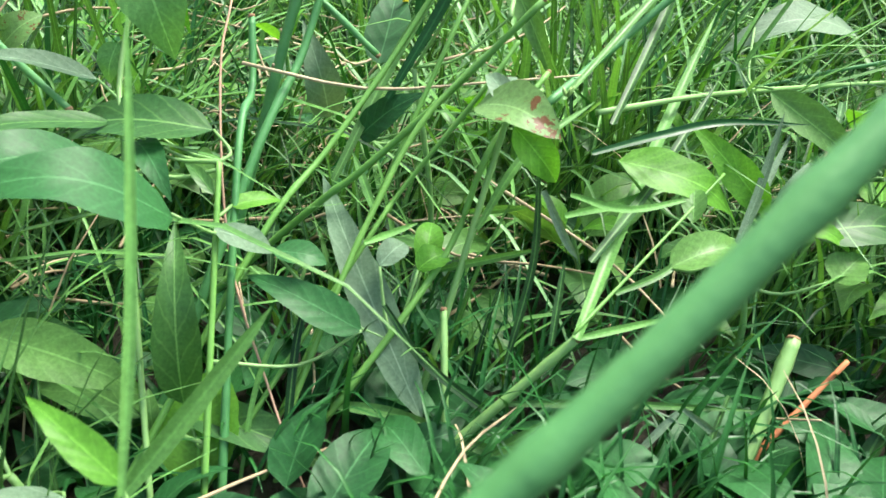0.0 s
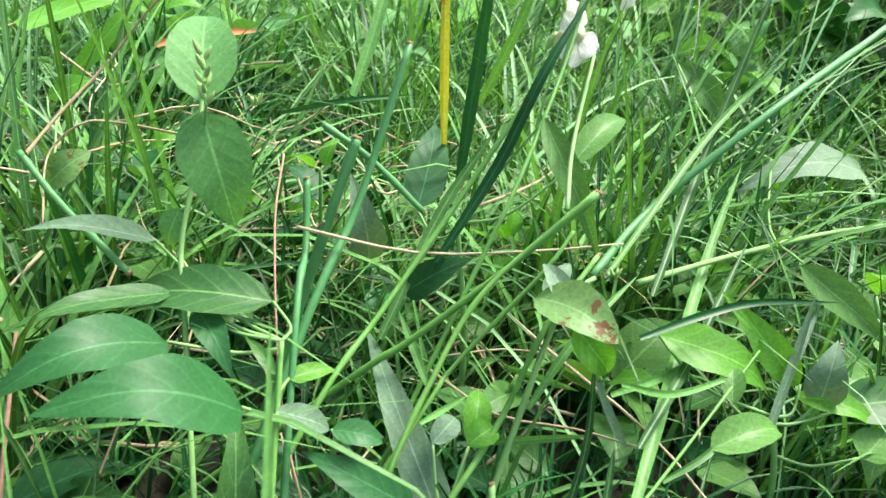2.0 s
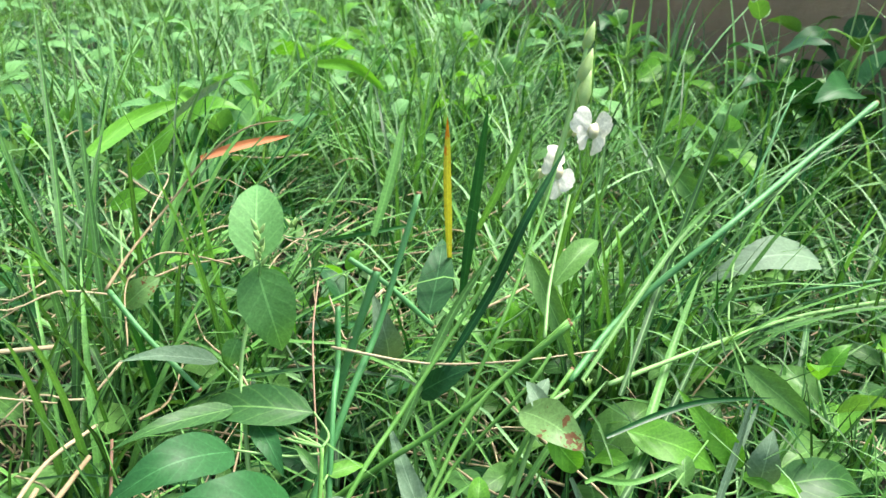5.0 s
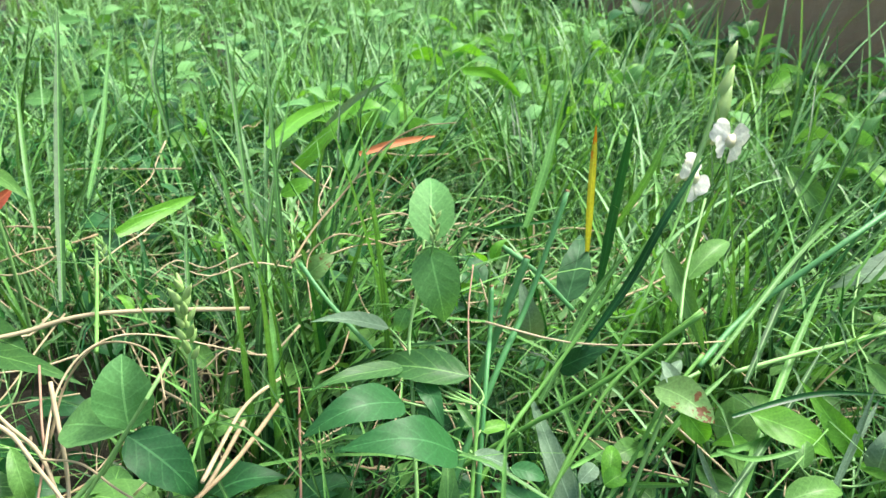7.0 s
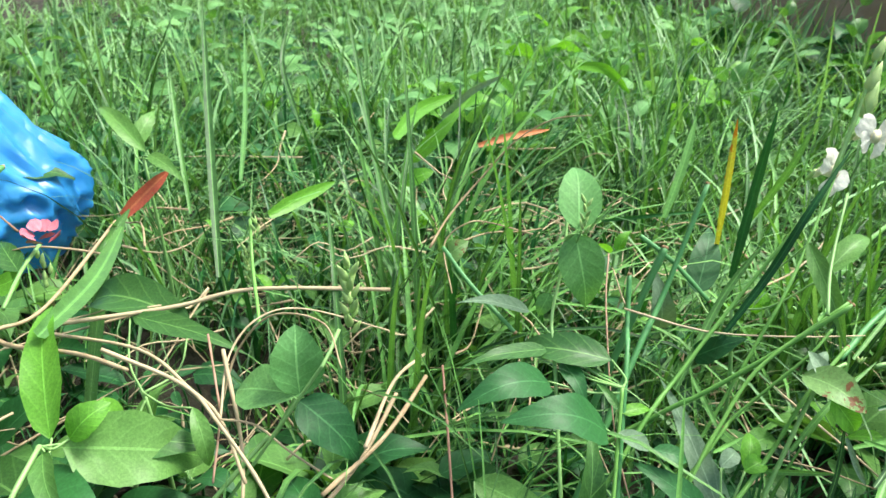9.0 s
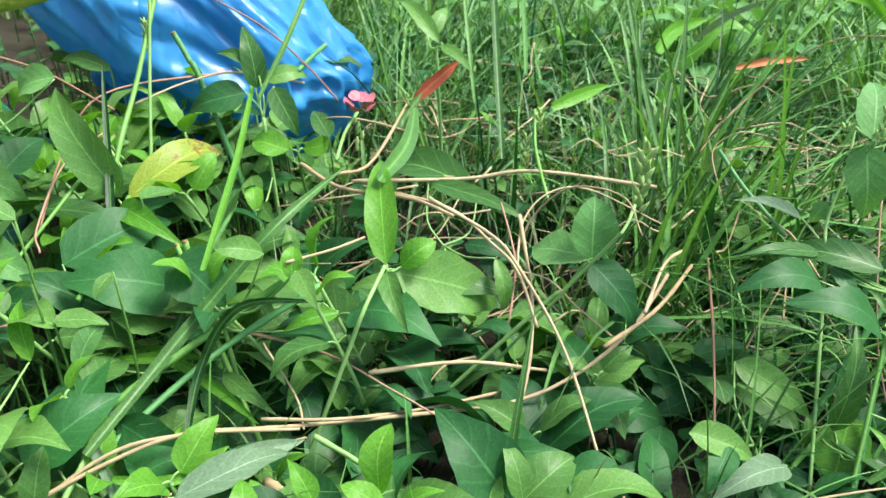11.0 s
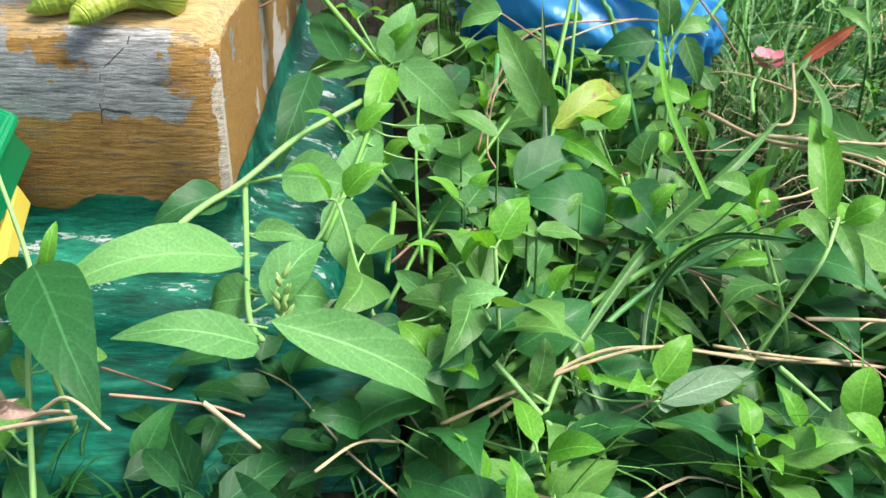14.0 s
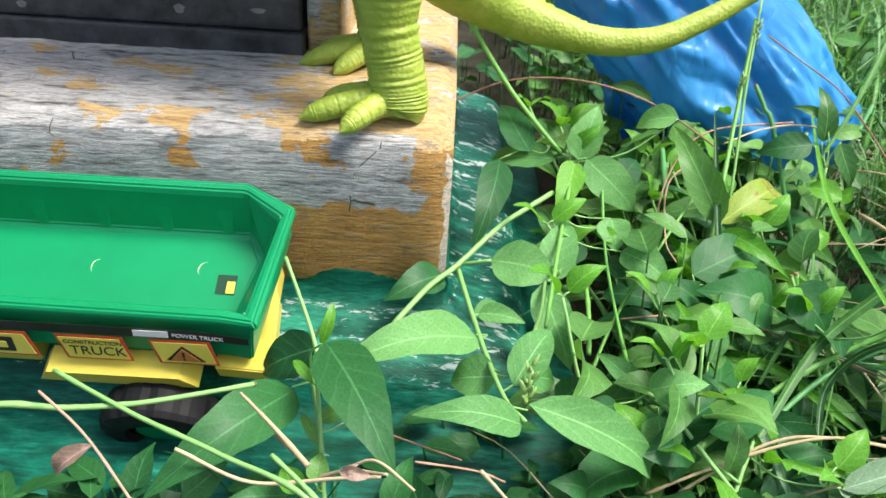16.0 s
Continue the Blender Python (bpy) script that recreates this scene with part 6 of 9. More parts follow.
stem(w, [(-0.6474, 0.0397, 0.1295), (-0.6389, 0.0480, 0.1230), (-0.6273, 0.0565, 0.1223)], 0.0008, 0.0006, STEM_PALE, "petiole", per=4, sides=5)
leaf(w, (-0.6273, 0.0565, 0.1223), (-0.6081, 0.0575, 0.1175), 0.0118, (-0.2070, -0.5735, 0.7926), LEAF_LIGHT, "oval", 0.16, 0.21, 0.023)
stem(w, [(-0.7103, 0.1062, 0.1575), (-0.7271, 0.0981, 0.1444), (-0.7385, 0.0786, 0.1360)], 0.0008, 0.0006, STEM_PALE, "petiole", per=4, sides=5)
leaf(w, (-0.7385, 0.0786, 0.1360), (-0.7045, 0.0067, 0.0974), 0.0277, (0.2776, -0.0900, 0.9565), LEAF_DARK, "ovate", 0.09, 0.11, 0.014)
stem(w, [(-0.7056, 0.1061, 0.1543), (-0.7080, 0.1001, 0.1455), (-0.7189, 0.0974, 0.1451)], 0.0008, 0.0006, STEM_PALE, "petiole", per=4, sides=5)
leaf(w, (-0.7189, 0.0974, 0.1451), (-0.7720, 0.1175, 0.1698), 0.0264, (0.3114, -0.6191, 0.7209), LEAF_DARK, "ovate", 0.08, 0.10, 0.022)
stem(w, [(-0.6780, 0.0978, 0.1475), (-0.6476, 0.1275, 0.1574), (-0.6225, 0.1562, 0.1865)], 0.0008, 0.0006, STEM_PALE, "petiole", per=4, sides=5)
leaf(w, (-0.6225, 0.1562, 0.1865), (-0.6565, 0.1498, 0.1722), 0.0216, (0.4509, -0.5261, 0.7211), LEAF_SOFT, "ovate", 0.09, 0.39, 0.024)
stem(w, [(-0.6780, 0.0978, 0.1475), (-0.6655, 0.1078, 0.1316), (-0.6527, 0.1241, 0.1277)], 0.0008, 0.0006, STEM_PALE, "petiole", per=4, sides=5)
leaf(w, (-0.6527, 0.1241, 0.1277), (-0.6512, 0.1630, 0.1408), 0.0259, (0.4162, -0.4871, 0.7678), LEAF_DARK, "ovate", 0.05, 0.12, 0.012)
w = thing("weed", "weed with a curled yellowing leaf and one tall leaf", "weed", "weeds", (-0.5271, 0.0563, 0.0000))
stem(w, [(-0.5271, 0.0563, 0.0991), (-0.5538, 0.1172, 0.1072), (-0.5659, 0.1453, 0.1181)], 0.0016, 0.0016, STEM)
stem(w, [(-0.5517, 0.2310, 0.1303), (-0.5458, 0.2484, 0.1419), (-0.5539, 0.2768, 0.1616)], 0.0020, 0.0017, STEM_PALE)
stem(w, [(-0.5629, 0.1383, 0.1154), (-0.5595, 0.1355, 0.1121), (-0.5651, 0.1354, 0.1207)], 0.0008, 0.0006, STEM_PALE, "petiole", per=4, sides=5)
leaf(w, (-0.5651, 0.1354, 0.1207), (-0.6211, 0.1519, 0.1857), 0.0269, (0.3752, -0.8024, 0.4641), LEAF, "ovate", 0.15, 0.37, 0.032)
leaf(w, (-0.5669, 0.1463, 0.1159), (-0.5503, 0.2254, 0.1336), 0.0284, (0.3656, -0.4937, 0.7891), LEAF_YELLOW, "oval", 0.13, 0.20, 0.009)
stem(w, [(-0.5589, 0.1289, 0.1117), (-0.5636, 0.1285, 0.1145), (-0.5586, 0.1264, 0.1184)], 0.0008, 0.0006, STEM_PALE, "petiole", per=4, sides=5)
leaf(w, (-0.5586, 0.1264, 0.1184), (-0.4977, 0.1152, 0.1143), 0.0165, (-0.4596, -0.4787, 0.7481), LEAF_LIGHT, "lance", 0.16, 0.27, 0.028)
stem(w, [(-0.5382, 0.0817, 0.1025), (-0.5480, 0.0722, 0.1017), (-0.5541, 0.0740, 0.1067)], 0.0008, 0.0006, STEM_PALE, "petiole", per=4, sides=5)
leaf(w, (-0.5541, 0.0740, 0.1067), (-0.5308, 0.1439, 0.1148), 0.0388, (0.2855, -0.5458, 0.7878), LEAF_DARK, "ovate", 0.11, 0.16, 0.018)
stem(w, [(-0.5382, 0.0817, 0.1025), (-0.5158, 0.0956, 0.0884), (-0.4997, 0.1028, 0.0888)], 0.0008, 0.0006, STEM_PALE, "petiole", per=4, sides=5)
leaf(w, (-0.4997, 0.1028, 0.0888), (-0.5393, 0.0600, 0.1101), 0.0426, (0.8232, -0.0270, 0.5670), LEAF_DARK, "ovate", 0.14, 0.14, 0.016)
# LEAF_DARK puts the shadow beside the truck into these leaves' colour.
w = thing("weed", "broad leaves growing against the truck, coloured dark for shadow", "weed", "weeds", (-0.6699, -0.1811, 0.0000))
stem(w, [(-0.6699, -0.1811, -0.0060), (-0.6699, -0.1861, 0.0473), (-0.6779, -0.1851, 0.1007)], 0.0017, 0.0013, STEM_PALE)
stem(w, [(-0.6779, -0.1851, 0.1007), (-0.6789, -0.1833, 0.1113), (-0.6667, -0.1856, 0.1253)], 0.0008, 0.0006, STEM_PALE, "petiole", per=4, sides=5)
leaf(w, (-0.6667, -0.1856, 0.1253), (-0.5840, -0.2112, 0.1052), 0.0352, (-0.1248, -0.2053, 0.9707), LEAF_DARK, "ovate", 0.07, 0.07, 0.013)
stem(w, [(-0.6779, -0.1851, 0.1007), (-0.6773, -0.1784, 0.1040), (-0.6825, -0.1750, 0.1064)], 0.0008, 0.0006, STEM_PALE, "petiole", per=4, sides=5)
leaf(w, (-0.6825, -0.1750, 0.1064), (-0.7185, -0.1960, 0.0819), 0.0302, (0.4470, -0.3952, 0.8025), LEAF_DARK, "ovate", 0.03, 0.20, 0.006)
stem(w, [(-0.6759, -0.1853, 0.0873), (-0.6806, -0.1819, 0.0867), (-0.6844, -0.1947, 0.0883)], 0.0008, 0.0006, STEM_PALE, "petiole", per=4, sides=5)
leaf(w, (-0.6844, -0.1947, 0.0883), (-0.6787, -0.2969, 0.0842), 0.0341, (0.4097, 0.3760, 0.8311), LEAF_DARK, "ovate", 0.15, 0.18, 0.024)
w = thing("weed", "jointed reddish weed stem with small leaves", "weed", "weeds", (-0.5671, -0.2700, 0.0000))
stem(w, [(-0.5671, -0.2700, -0.0060), (-0.6373, -0.2137, 0.0809), (-0.6658, -0.1908, 0.1046), (-0.6822, -0.1782, 0.1164), (-0.7226, -0.1639, 0.1503)], 0.0015, 0.0012, STEM_PALE)
stem(w, [(-0.6892, -0.1726, 0.1098), (-0.6851, -0.1673, 0.1210)], 0.0012, 0.0009, STEM_PALE)
stem(w, [(-0.6892, -0.1726, 0.1098), (-0.6862, -0.1733, 0.1065), (-0.6835, -0.1720, 0.1083)], 0.0008, 0.0006, STEM_PALE, "petiole", per=4, sides=5)
leaf(w, (-0.6835, -0.1720, 0.1083), (-0.6848, -0.1600, 0.1320), 0.0076, (0.6621, -0.6621, 0.3511), LEAF_LIGHT, "oval", 0.11, 0.17, 0.016)
stem(w, [(-0.6635, -0.1927, 0.1026), (-0.6640, -0.1925, 0.0998), (-0.6680, -0.1920, 0.0993)], 0.0008, 0.0006, STEM_PALE, "petiole", per=4, sides=5)
leaf(w, (-0.6680, -0.1920, 0.0993), (-0.6888, -0.1905, 0.1048), 0.0066, (0.3756, -0.3717, 0.8490), LEAF_LIGHT, "oval", 0.08, 0.18, 0.021)
stem(w, [(-0.6468, -0.2060, 0.0888), (-0.6522, -0.2031, 0.0819), (-0.6562, -0.1979, 0.0802)], 0.0008, 0.0006, STEM_PALE, "petiole", per=4, sides=5)
leaf(w, (-0.6562, -0.1979, 0.0802), (-0.6474, -0.1845, 0.0893), 0.0108, (0.1830, -0.7848, 0.5921), LEAF, "oval", 0.07, 0.38, 0.032)
stem(w, [(-0.6397, -0.2118, 0.0829), (-0.6399, -0.2117, 0.0788), (-0.6437, -0.2105, 0.0776)], 0.0008, 0.0006, STEM_PALE, "petiole", per=4, sides=5)
leaf(w, (-0.6437, -0.2105, 0.0776), (-0.6657, -0.2026, 0.0858), 0.0073, (0.3925, -0.2992, 0.8697), LEAF, "oval", 0.06, 0.15, 0.007)
stem(w, [(-0.6445, -0.2079, 0.0868), (-0.6432, -0.2020, 0.0852), (-0.6408, -0.1931, 0.0865)], 0.0008, 0.0006, STEM_PALE, "petiole", per=4, sides=5)
leaf(w, (-0.6408, -0.1931, 0.0865), (-0.6334, -0.1747, 0.0821), 0.0103, (0.3282, -0.4284, 0.8419), LEAF, "oval", 0.10, 0.32, 0.007)
stem(w, [(-0.6198, -0.2277, 0.0592), (-0.6275, -0.2292, 0.0568), (-0.6384, -0.2300, 0.0597)], 0.0008, 0.0006, STEM_PALE, "petiole", per=4, sides=5)
leaf(w, (-0.6384, -0.2300, 0.0597), (-0.6584, -0.2253, 0.0650), 0.0145, (0.3949, -0.2649, 0.8797), LEAF_LIGHT, "ovate", 0.06, 0.36, 0.015)
stem(w, [(-0.6256, -0.2231, 0.0665), (-0.6247, -0.2271, 0.0696), (-0.6252, -0.2291, 0.0770)], 0.0008, 0.0006, STEM_PALE, "petiole", per=4, sides=5)
leaf(w, (-0.6252, -0.2291, 0.0770), (-0.6339, -0.2160, 0.0849), 0.0126, (0.4928, -0.3359, 0.8027), LEAF, "ovate", 0.12, 0.19, 0.004)
w = thing("weed", "low weed with large drooping leaves", "weed", "weeds", (-0.4395, -0.1285, 0.0000))
stem(w, [(-0.4395, -0.1285, -0.0060), (-0.4582, -0.0405, 0.0522), (-0.4643, -0.0117, 0.0667), (-0.4829, -0.0013, 0.0753)], 0.0017, 0.0013, STEM_PALE)
stem(w, [(-0.4572, -0.0416, 0.0535), (-0.4875, -0.0477, 0.0669), (-0.5219, -0.0497, 0.0814)], 0.0012, 0.0011, STEM_PALE)
stem(w, [(-0.4617, -0.0237, 0.0607), (-0.4560, -0.0160, 0.0620), (-0.4440, -0.0125, 0.0576)], 0.0008, 0.0006, STEM_PALE, "petiole", per=4, sides=5)
leaf(w, (-0.4440, -0.0125, 0.0576), (-0.4052, -0.0377, -0.0101), 0.0430, (0.1754, -0.3272, 0.9285), LEAF_DARK, "ovate", 0.10, 0.13, 0.005)
stem(w, [(-0.4550, -0.0551, 0.0425), (-0.4484, -0.0459, 0.0381), (-0.4439, -0.0409, 0.0341)], 0.0008, 0.0006, STEM_PALE, "petiole", per=4, sides=5)
leaf(w, (-0.4439, -0.0409, 0.0341), (-0.4575, -0.0669, 0.0072), 0.0226, (0.3448, -0.2776, 0.8967), LEAF, "ovate", 0.12, 0.27, 0.023)
stem(w, [(-0.4535, -0.0625, 0.0377), (-0.4742, -0.0689, 0.0373), (-0.4956, -0.0790, 0.0427)], 0.0008, 0.0006, STEM_PALE, "petiole", per=4, sides=5)
leaf(w, (-0.4956, -0.0790, 0.0427), (-0.4995, -0.1021, 0.0108), 0.0319, (0.4340, -0.3373, 0.8354), LEAF, "ovate", 0.04, 0.33, 0.008)
stem(w, [(-0.4488, -0.0845, 0.0231), (-0.4100, -0.0518, -0.0035), (-0.3743, -0.0140, -0.0021)], 0.0008, 0.0006, STEM_PALE, "petiole", per=4, sides=5)
leaf(w, (-0.3743, -0.0140, -0.0021), (-0.3937, 0.0180, 0.0143), 0.0214, (0.2350, -0.5039, 0.8312), LEAF_DARK, "ovate", 0.10, 0.17, 0.001)
stem(w, [(-0.4504, -0.0771, 0.0280), (-0.3958, -0.0427, 0.0050), (-0.3433, -0.0064, 0.0188)], 0.0008, 0.0006, STEM_PALE, "petiole", per=4, sides=5)
leaf(w, (-0.3433, -0.0064, 0.0188), (-0.3561, 0.0059, 0.0558), 0.0124, (0.3965, -0.8300, 0.3923), LEAF_DARK, "oval", 0.07, 0.18, 0.030)
stem(w, [(-0.4617, -0.0237, 0.0607), (-0.4378, -0.0237, 0.0563), (-0.4091, -0.0146, 0.0641)], 0.0008, 0.0006, STEM_PALE, "petiole", per=4, sides=5)
leaf(w, (-0.4091, -0.0146, 0.0641), (-0.3793, 0.0420, 0.0604), 0.0178, (0.0812, -0.5501, 0.8312), LEAF_PALE, "lance", 0.11, 0.36, 0.033)
stem(w, [(-0.4622, -0.0213, 0.0619), (-0.4652, -0.0237, 0.0593), (-0.4722, -0.0213, 0.0623)], 0.0008, 0.0006, STEM_PALE, "petiole", per=4, sides=5)
leaf(w, (-0.4722, -0.0213, 0.0623), (-0.4972, 0.0088, 0.0822), 0.0102, (0.3666, -0.4288, 0.8257), LEAF, "oval", 0.15, 0.36, 0.003)
leaf(w, (-0.4655, -0.0442, 0.0592), (-0.4698, -0.0294, 0.0838), 0.0135, (0.5012, -0.7299, 0.4649), LEAF, "oval", 0.12, 0.32, 0.021)
stem(w, [(-0.4550, -0.0551, 0.0425), (-0.4569, -0.0525, 0.0364), (-0.4586, -0.0487, 0.0351)], 0.0008, 0.0006, STEM_PALE, "petiole", per=4, sides=5)
leaf(w, (-0.4586, -0.0487, 0.0351), (-0.4575, -0.0415, 0.0495), 0.0205, (0.3888, -0.8534, 0.3472), LEAF_DARK, "oval", 0.15, 0.06, 0.027)
stem(w, [(-0.5018, -0.0486, 0.0730), (-0.5090, -0.0820, 0.0566), (-0.5182, -0.1187, 0.0606)], 0.0008, 0.0006, STEM_PALE, "petiole", per=4, sides=5)
leaf(w, (-0.5182, -0.1187, 0.0606), (-0.5307, -0.1387, 0.0783), 0.0196, (0.8035, 0.2759, 0.5275), LEAF_DARK, "ovate", 0.14, 0.10, 0.009)
stem(w, [(-0.4504, -0.0771, 0.0280), (-0.4807, -0.0894, 0.0275), (-0.5134, -0.1029, 0.0455)], 0.0008, 0.0006, STEM_PALE, "petiole", per=4, sides=5)
leaf(w, (-0.5134, -0.1029, 0.0455), (-0.5286, -0.1110, 0.0559), 0.0182, (0.7697, -0.0341, 0.6375), LEAF_DARK, "ovate", 0.12, 0.11, 0.028)
w = thing("weed", "fresh weed with an upright lime leaf", "weed", "weeds", (-0.3961, 0.0560, 0.0000))
stem(w, [(-0.3961, 0.0560, -0.0060), (-0.3750, 0.0896, 0.0843), (-0.3687, 0.0996, 0.1113), (-0.3709, 0.1297, 0.1222)], 0.0014, 0.0012, STEM_PALE)
stem(w, [(-0.3709, 0.1297, 0.1222), (-0.3710, 0.1329, 0.1120), (-0.3772, 0.1458, 0.1133)], 0.0008, 0.0006, STEM_PALE, "petiole", per=4, sides=5)
leaf(w, (-0.3772, 0.1458, 0.1133), (-0.4159, 0.2069, 0.1556), 0.0201, (0.0498, -0.5891, 0.8065), LEAF_LIGHT, "ovate", 0.09, 0.34, 0.035)
stem(w, [(-0.3709, 0.1297, 0.1222), (-0.3753, 0.1341, 0.1176), (-0.3705, 0.1448, 0.1118)], 0.0008, 0.0006, STEM_PALE, "petiole", per=4, sides=5)
leaf(w, (-0.3705, 0.1448, 0.1118), (-0.3135, 0.1847, 0.0770), 0.0375, (0.1409, -0.6550, 0.7424), LEAF, "ovate", 0.07, 0.16, 0.032)
stem(w, [(-0.3707, 0.1272, 0.1213), (-0.3716, 0.1304, 0.1211), (-0.3687, 0.1294, 0.1193)], 0.0008, 0.0006, STEM_PALE, "petiole", per=4, sides=5)
leaf(w, (-0.3687, 0.1294, 0.1193), (-0.3455, 0.1025, 0.1033), 0.0119, (-0.1892, -0.3651, 0.9115), LEAF, "ovate", 0.11, 0.39, 0.022)
stem(w, [(-0.3709, 0.1297, 0.1222), (-0.3711, 0.1374, 0.1142), (-0.3686, 0.1469, 0.1133)], 0.0008, 0.0006, STEM_PALE, "petiole", per=4, sides=5)
leaf(w, (-0.3686, 0.1469, 0.1133), (-0.3520, 0.1584, 0.1281), 0.0162, (0.0118, -0.8743, 0.4852), LEAF_LIGHT, "oval", 0.18, 0.27, 0.018)
w = thing("weed", "broad dark leaf of a low weed", "weed", "weeds", (-0.4473, 0.0926, 0.0000))
stem(w, [(-0.4473, 0.0926, -0.0060), (-0.4473, 0.0876, 0.0430), (-0.4553, 0.0886, 0.0921)], 0.0017, 0.0013, STEM_PALE)
stem(w, [(-0.4473, 0.0880, 0.0389), (-0.4362, 0.1050, 0.0375), (-0.4111, 0.1187, 0.0439)], 0.0008, 0.0006, STEM_PALE, "petiole", per=4, sides=5)
leaf(w, (-0.4111, 0.1187, 0.0439), (-0.3236, 0.0983, 0.0209), 0.0369, (-0.3674, -0.3271, 0.8706), LEAF_DARK, "ovate", 0.04, 0.11, 0.001)
stem(w, [(-0.4553, 0.0886, 0.0921), (-0.4321, 0.0820, 0.1109), (-0.4111, 0.0727, 0.1489)], 0.0008, 0.0006, STEM_PALE, "petiole", per=4, sides=5)
leaf(w, (-0.4111, 0.0727, 0.1489), (-0.4247, 0.0552, 0.1583), 0.0131, (0.8710, 0.0049, 0.4913), LEAF, "oval", 0.05, 0.33, 0.001)
stem(w, [(-0.4553, 0.0886, 0.0921), (-0.4288, 0.0852, 0.1025), (-0.4028, 0.0833, 0.1309)], 0.0008, 0.0006, STEM_PALE, "petiole", per=4, sides=5)
leaf(w, (-0.4028, 0.0833, 0.1309), (-0.4063, 0.0926, 0.1451), 0.0116, (0.3131, -0.7754, 0.5484), LEAF_LIGHT, "round", 0.08, 0.36, 0.024)
stem(w, [(-0.4553, 0.0886, 0.0921), (-0.4203, 0.0740, 0.1116), (-0.3823, 0.0573, 0.1542)], 0.0008, 0.0006, STEM_PALE, "petiole", per=4, sides=5)
leaf(w, (-0.3823, 0.0573, 0.1542), (-0.3637, 0.0446, 0.1472), 0.0107, (-0.3576, -0.2411, 0.9022), LEAF, "ovate", 0.13, 0.17, 0.015)
stem(w, [(-0.4533, 0.0884, 0.0798), (-0.4237, 0.1075, 0.0767), (-0.3981, 0.1231, 0.0882)], 0.0008, 0.0006, STEM_PALE, "petiole", per=4, sides=5)
leaf(w, (-0.3981, 0.1231, 0.0882), (-0.4230, 0.1002, 0.0810), 0.0110, (0.5595, -0.0825, 0.8247), LEAF_LIGHT, "lance", 0.11, 0.40, 0.007)
stem(w, [(-0.4493, 0.0879, 0.0553), (-0.4530, 0.0847, 0.0555), (-0.4500, 0.0795, 0.0570)], 0.0008, 0.0006, STEM_PALE, "petiole", per=4, sides=5)
leaf(w, (-0.4500, 0.0795, 0.0570), (-0.4081, 0.0666, 0.0516), 0.0109, (-0.4159, -0.3009, 0.8582), LEAF, "lance", 0.06, 0.19, 0.026)
stem(w, [(-0.4507, 0.0880, 0.0635), (-0.4920, 0.0643, 0.0532), (-0.5311, 0.0466, 0.0651)], 0.0008, 0.0006, STEM_PALE, "petiole", per=4, sides=5)
leaf(w, (-0.5311, 0.0466, 0.0651), (-0.5173, 0.0841, 0.0677), 0.0190, (0.2949, -0.5819, 0.7579), LEAF_PALE, "oval", 0.09, 0.14, 0.018)
stem(w, [(-0.4527, 0.0883, 0.0757), (-0.4905, 0.0878, 0.0637), (-0.5330, 0.0826, 0.0764)], 0.0008, 0.0006, STEM_PALE, "petiole", per=4, sides=5)
leaf(w, (-0.5330, 0.0826, 0.0764), (-0.5615, 0.0537, 0.1098), 0.0280, (0.9148, -0.0933, 0.3930), LEAF_DARK, "ovate", 0.05, 0.17, 0.010)
stem(w, [(-0.4553, 0.0886, 0.0921), (-0.5028, 0.1084, 0.0866), (-0.5436, 0.1248, 0.1015)], 0.0008, 0.0006, STEM_PALE, "petiole", per=4, sides=5)
leaf(w, (-0.5436, 0.1248, 0.1015), (-0.5023, 0.1030, 0.0844), 0.0362, (-0.2493, -0.2360, 0.9392), LEAF_DARK, "ovate", 0.02, 0.14, 0.030)
stem(w, [(-0.4553, 0.0886, 0.0921), (-0.4753, 0.0929, 0.1001), (-0.4901, 0.0973, 0.1146)], 0.0008, 0.0006, STEM_PALE, "petiole", per=4, sides=5)
leaf(w, (-0.4901, 0.0973, 0.1146), (-0.4574, 0.0977, 0.0923), 0.0360, (-0.0285, -0.5077, 0.8610), LEAF_DARK, "ovate", 0.08, 0.16, 0.018)
w = thing("weed", "pale round-leaved weed with insect holes", "weed", "weeds", (-0.2623, 0.0712, 0.0000))
stem(w, [(-0.2623, 0.0712, -0.0060), (-0.2623, 0.0662, 0.0099), (-0.2703, 0.0672, 0.0257)], 0.0017, 0.0013, STEM_PALE)
stem(w, [(-0.2703, 0.0672, 0.0257), (-0.2710, 0.0624, 0.0297), (-0.2682, 0.0627, 0.0408)], 0.0008, 0.0006, STEM_PALE, "petiole", per=4, sides=5)
leaf(w, (-0.2682, 0.0627, 0.0408), (-0.2471, 0.0939, 0.0617), 0.0249, (-0.1078, -0.6885, 0.7172), LEAF, "oval", 0.11, 0.39, 0.028)
stem(w, [(-0.2703, 0.0672, 0.0257), (-0.2684, 0.0659, 0.0343), (-0.2695, 0.0622, 0.0406)], 0.0008, 0.0006, STEM_PALE, "petiole", per=4, sides=5)
leaf(w, (-0.2695, 0.0622, 0.0406), (-0.2878, 0.0466, 0.0026), 0.0250, (0.0647, -0.4758, 0.8772), LEAF, "ovate", 0.03, 0.32, 0.016)
stem(w, [(-0.2703, 0.0672, 0.0257), (-0.2686, 0.0641, 0.0302), (-0.2637, 0.0604, 0.0351)], 0.0008, 0.0006, STEM_PALE, "petiole", per=4, sides=5)
leaf(w, (-0.2637, 0.0604, 0.0351), (-0.2433, 0.0564, 0.0172), 0.0250, (-0.0726, -0.5021, 0.8618), LEAF, "ovate", 0.17, 0.18, 0.009)
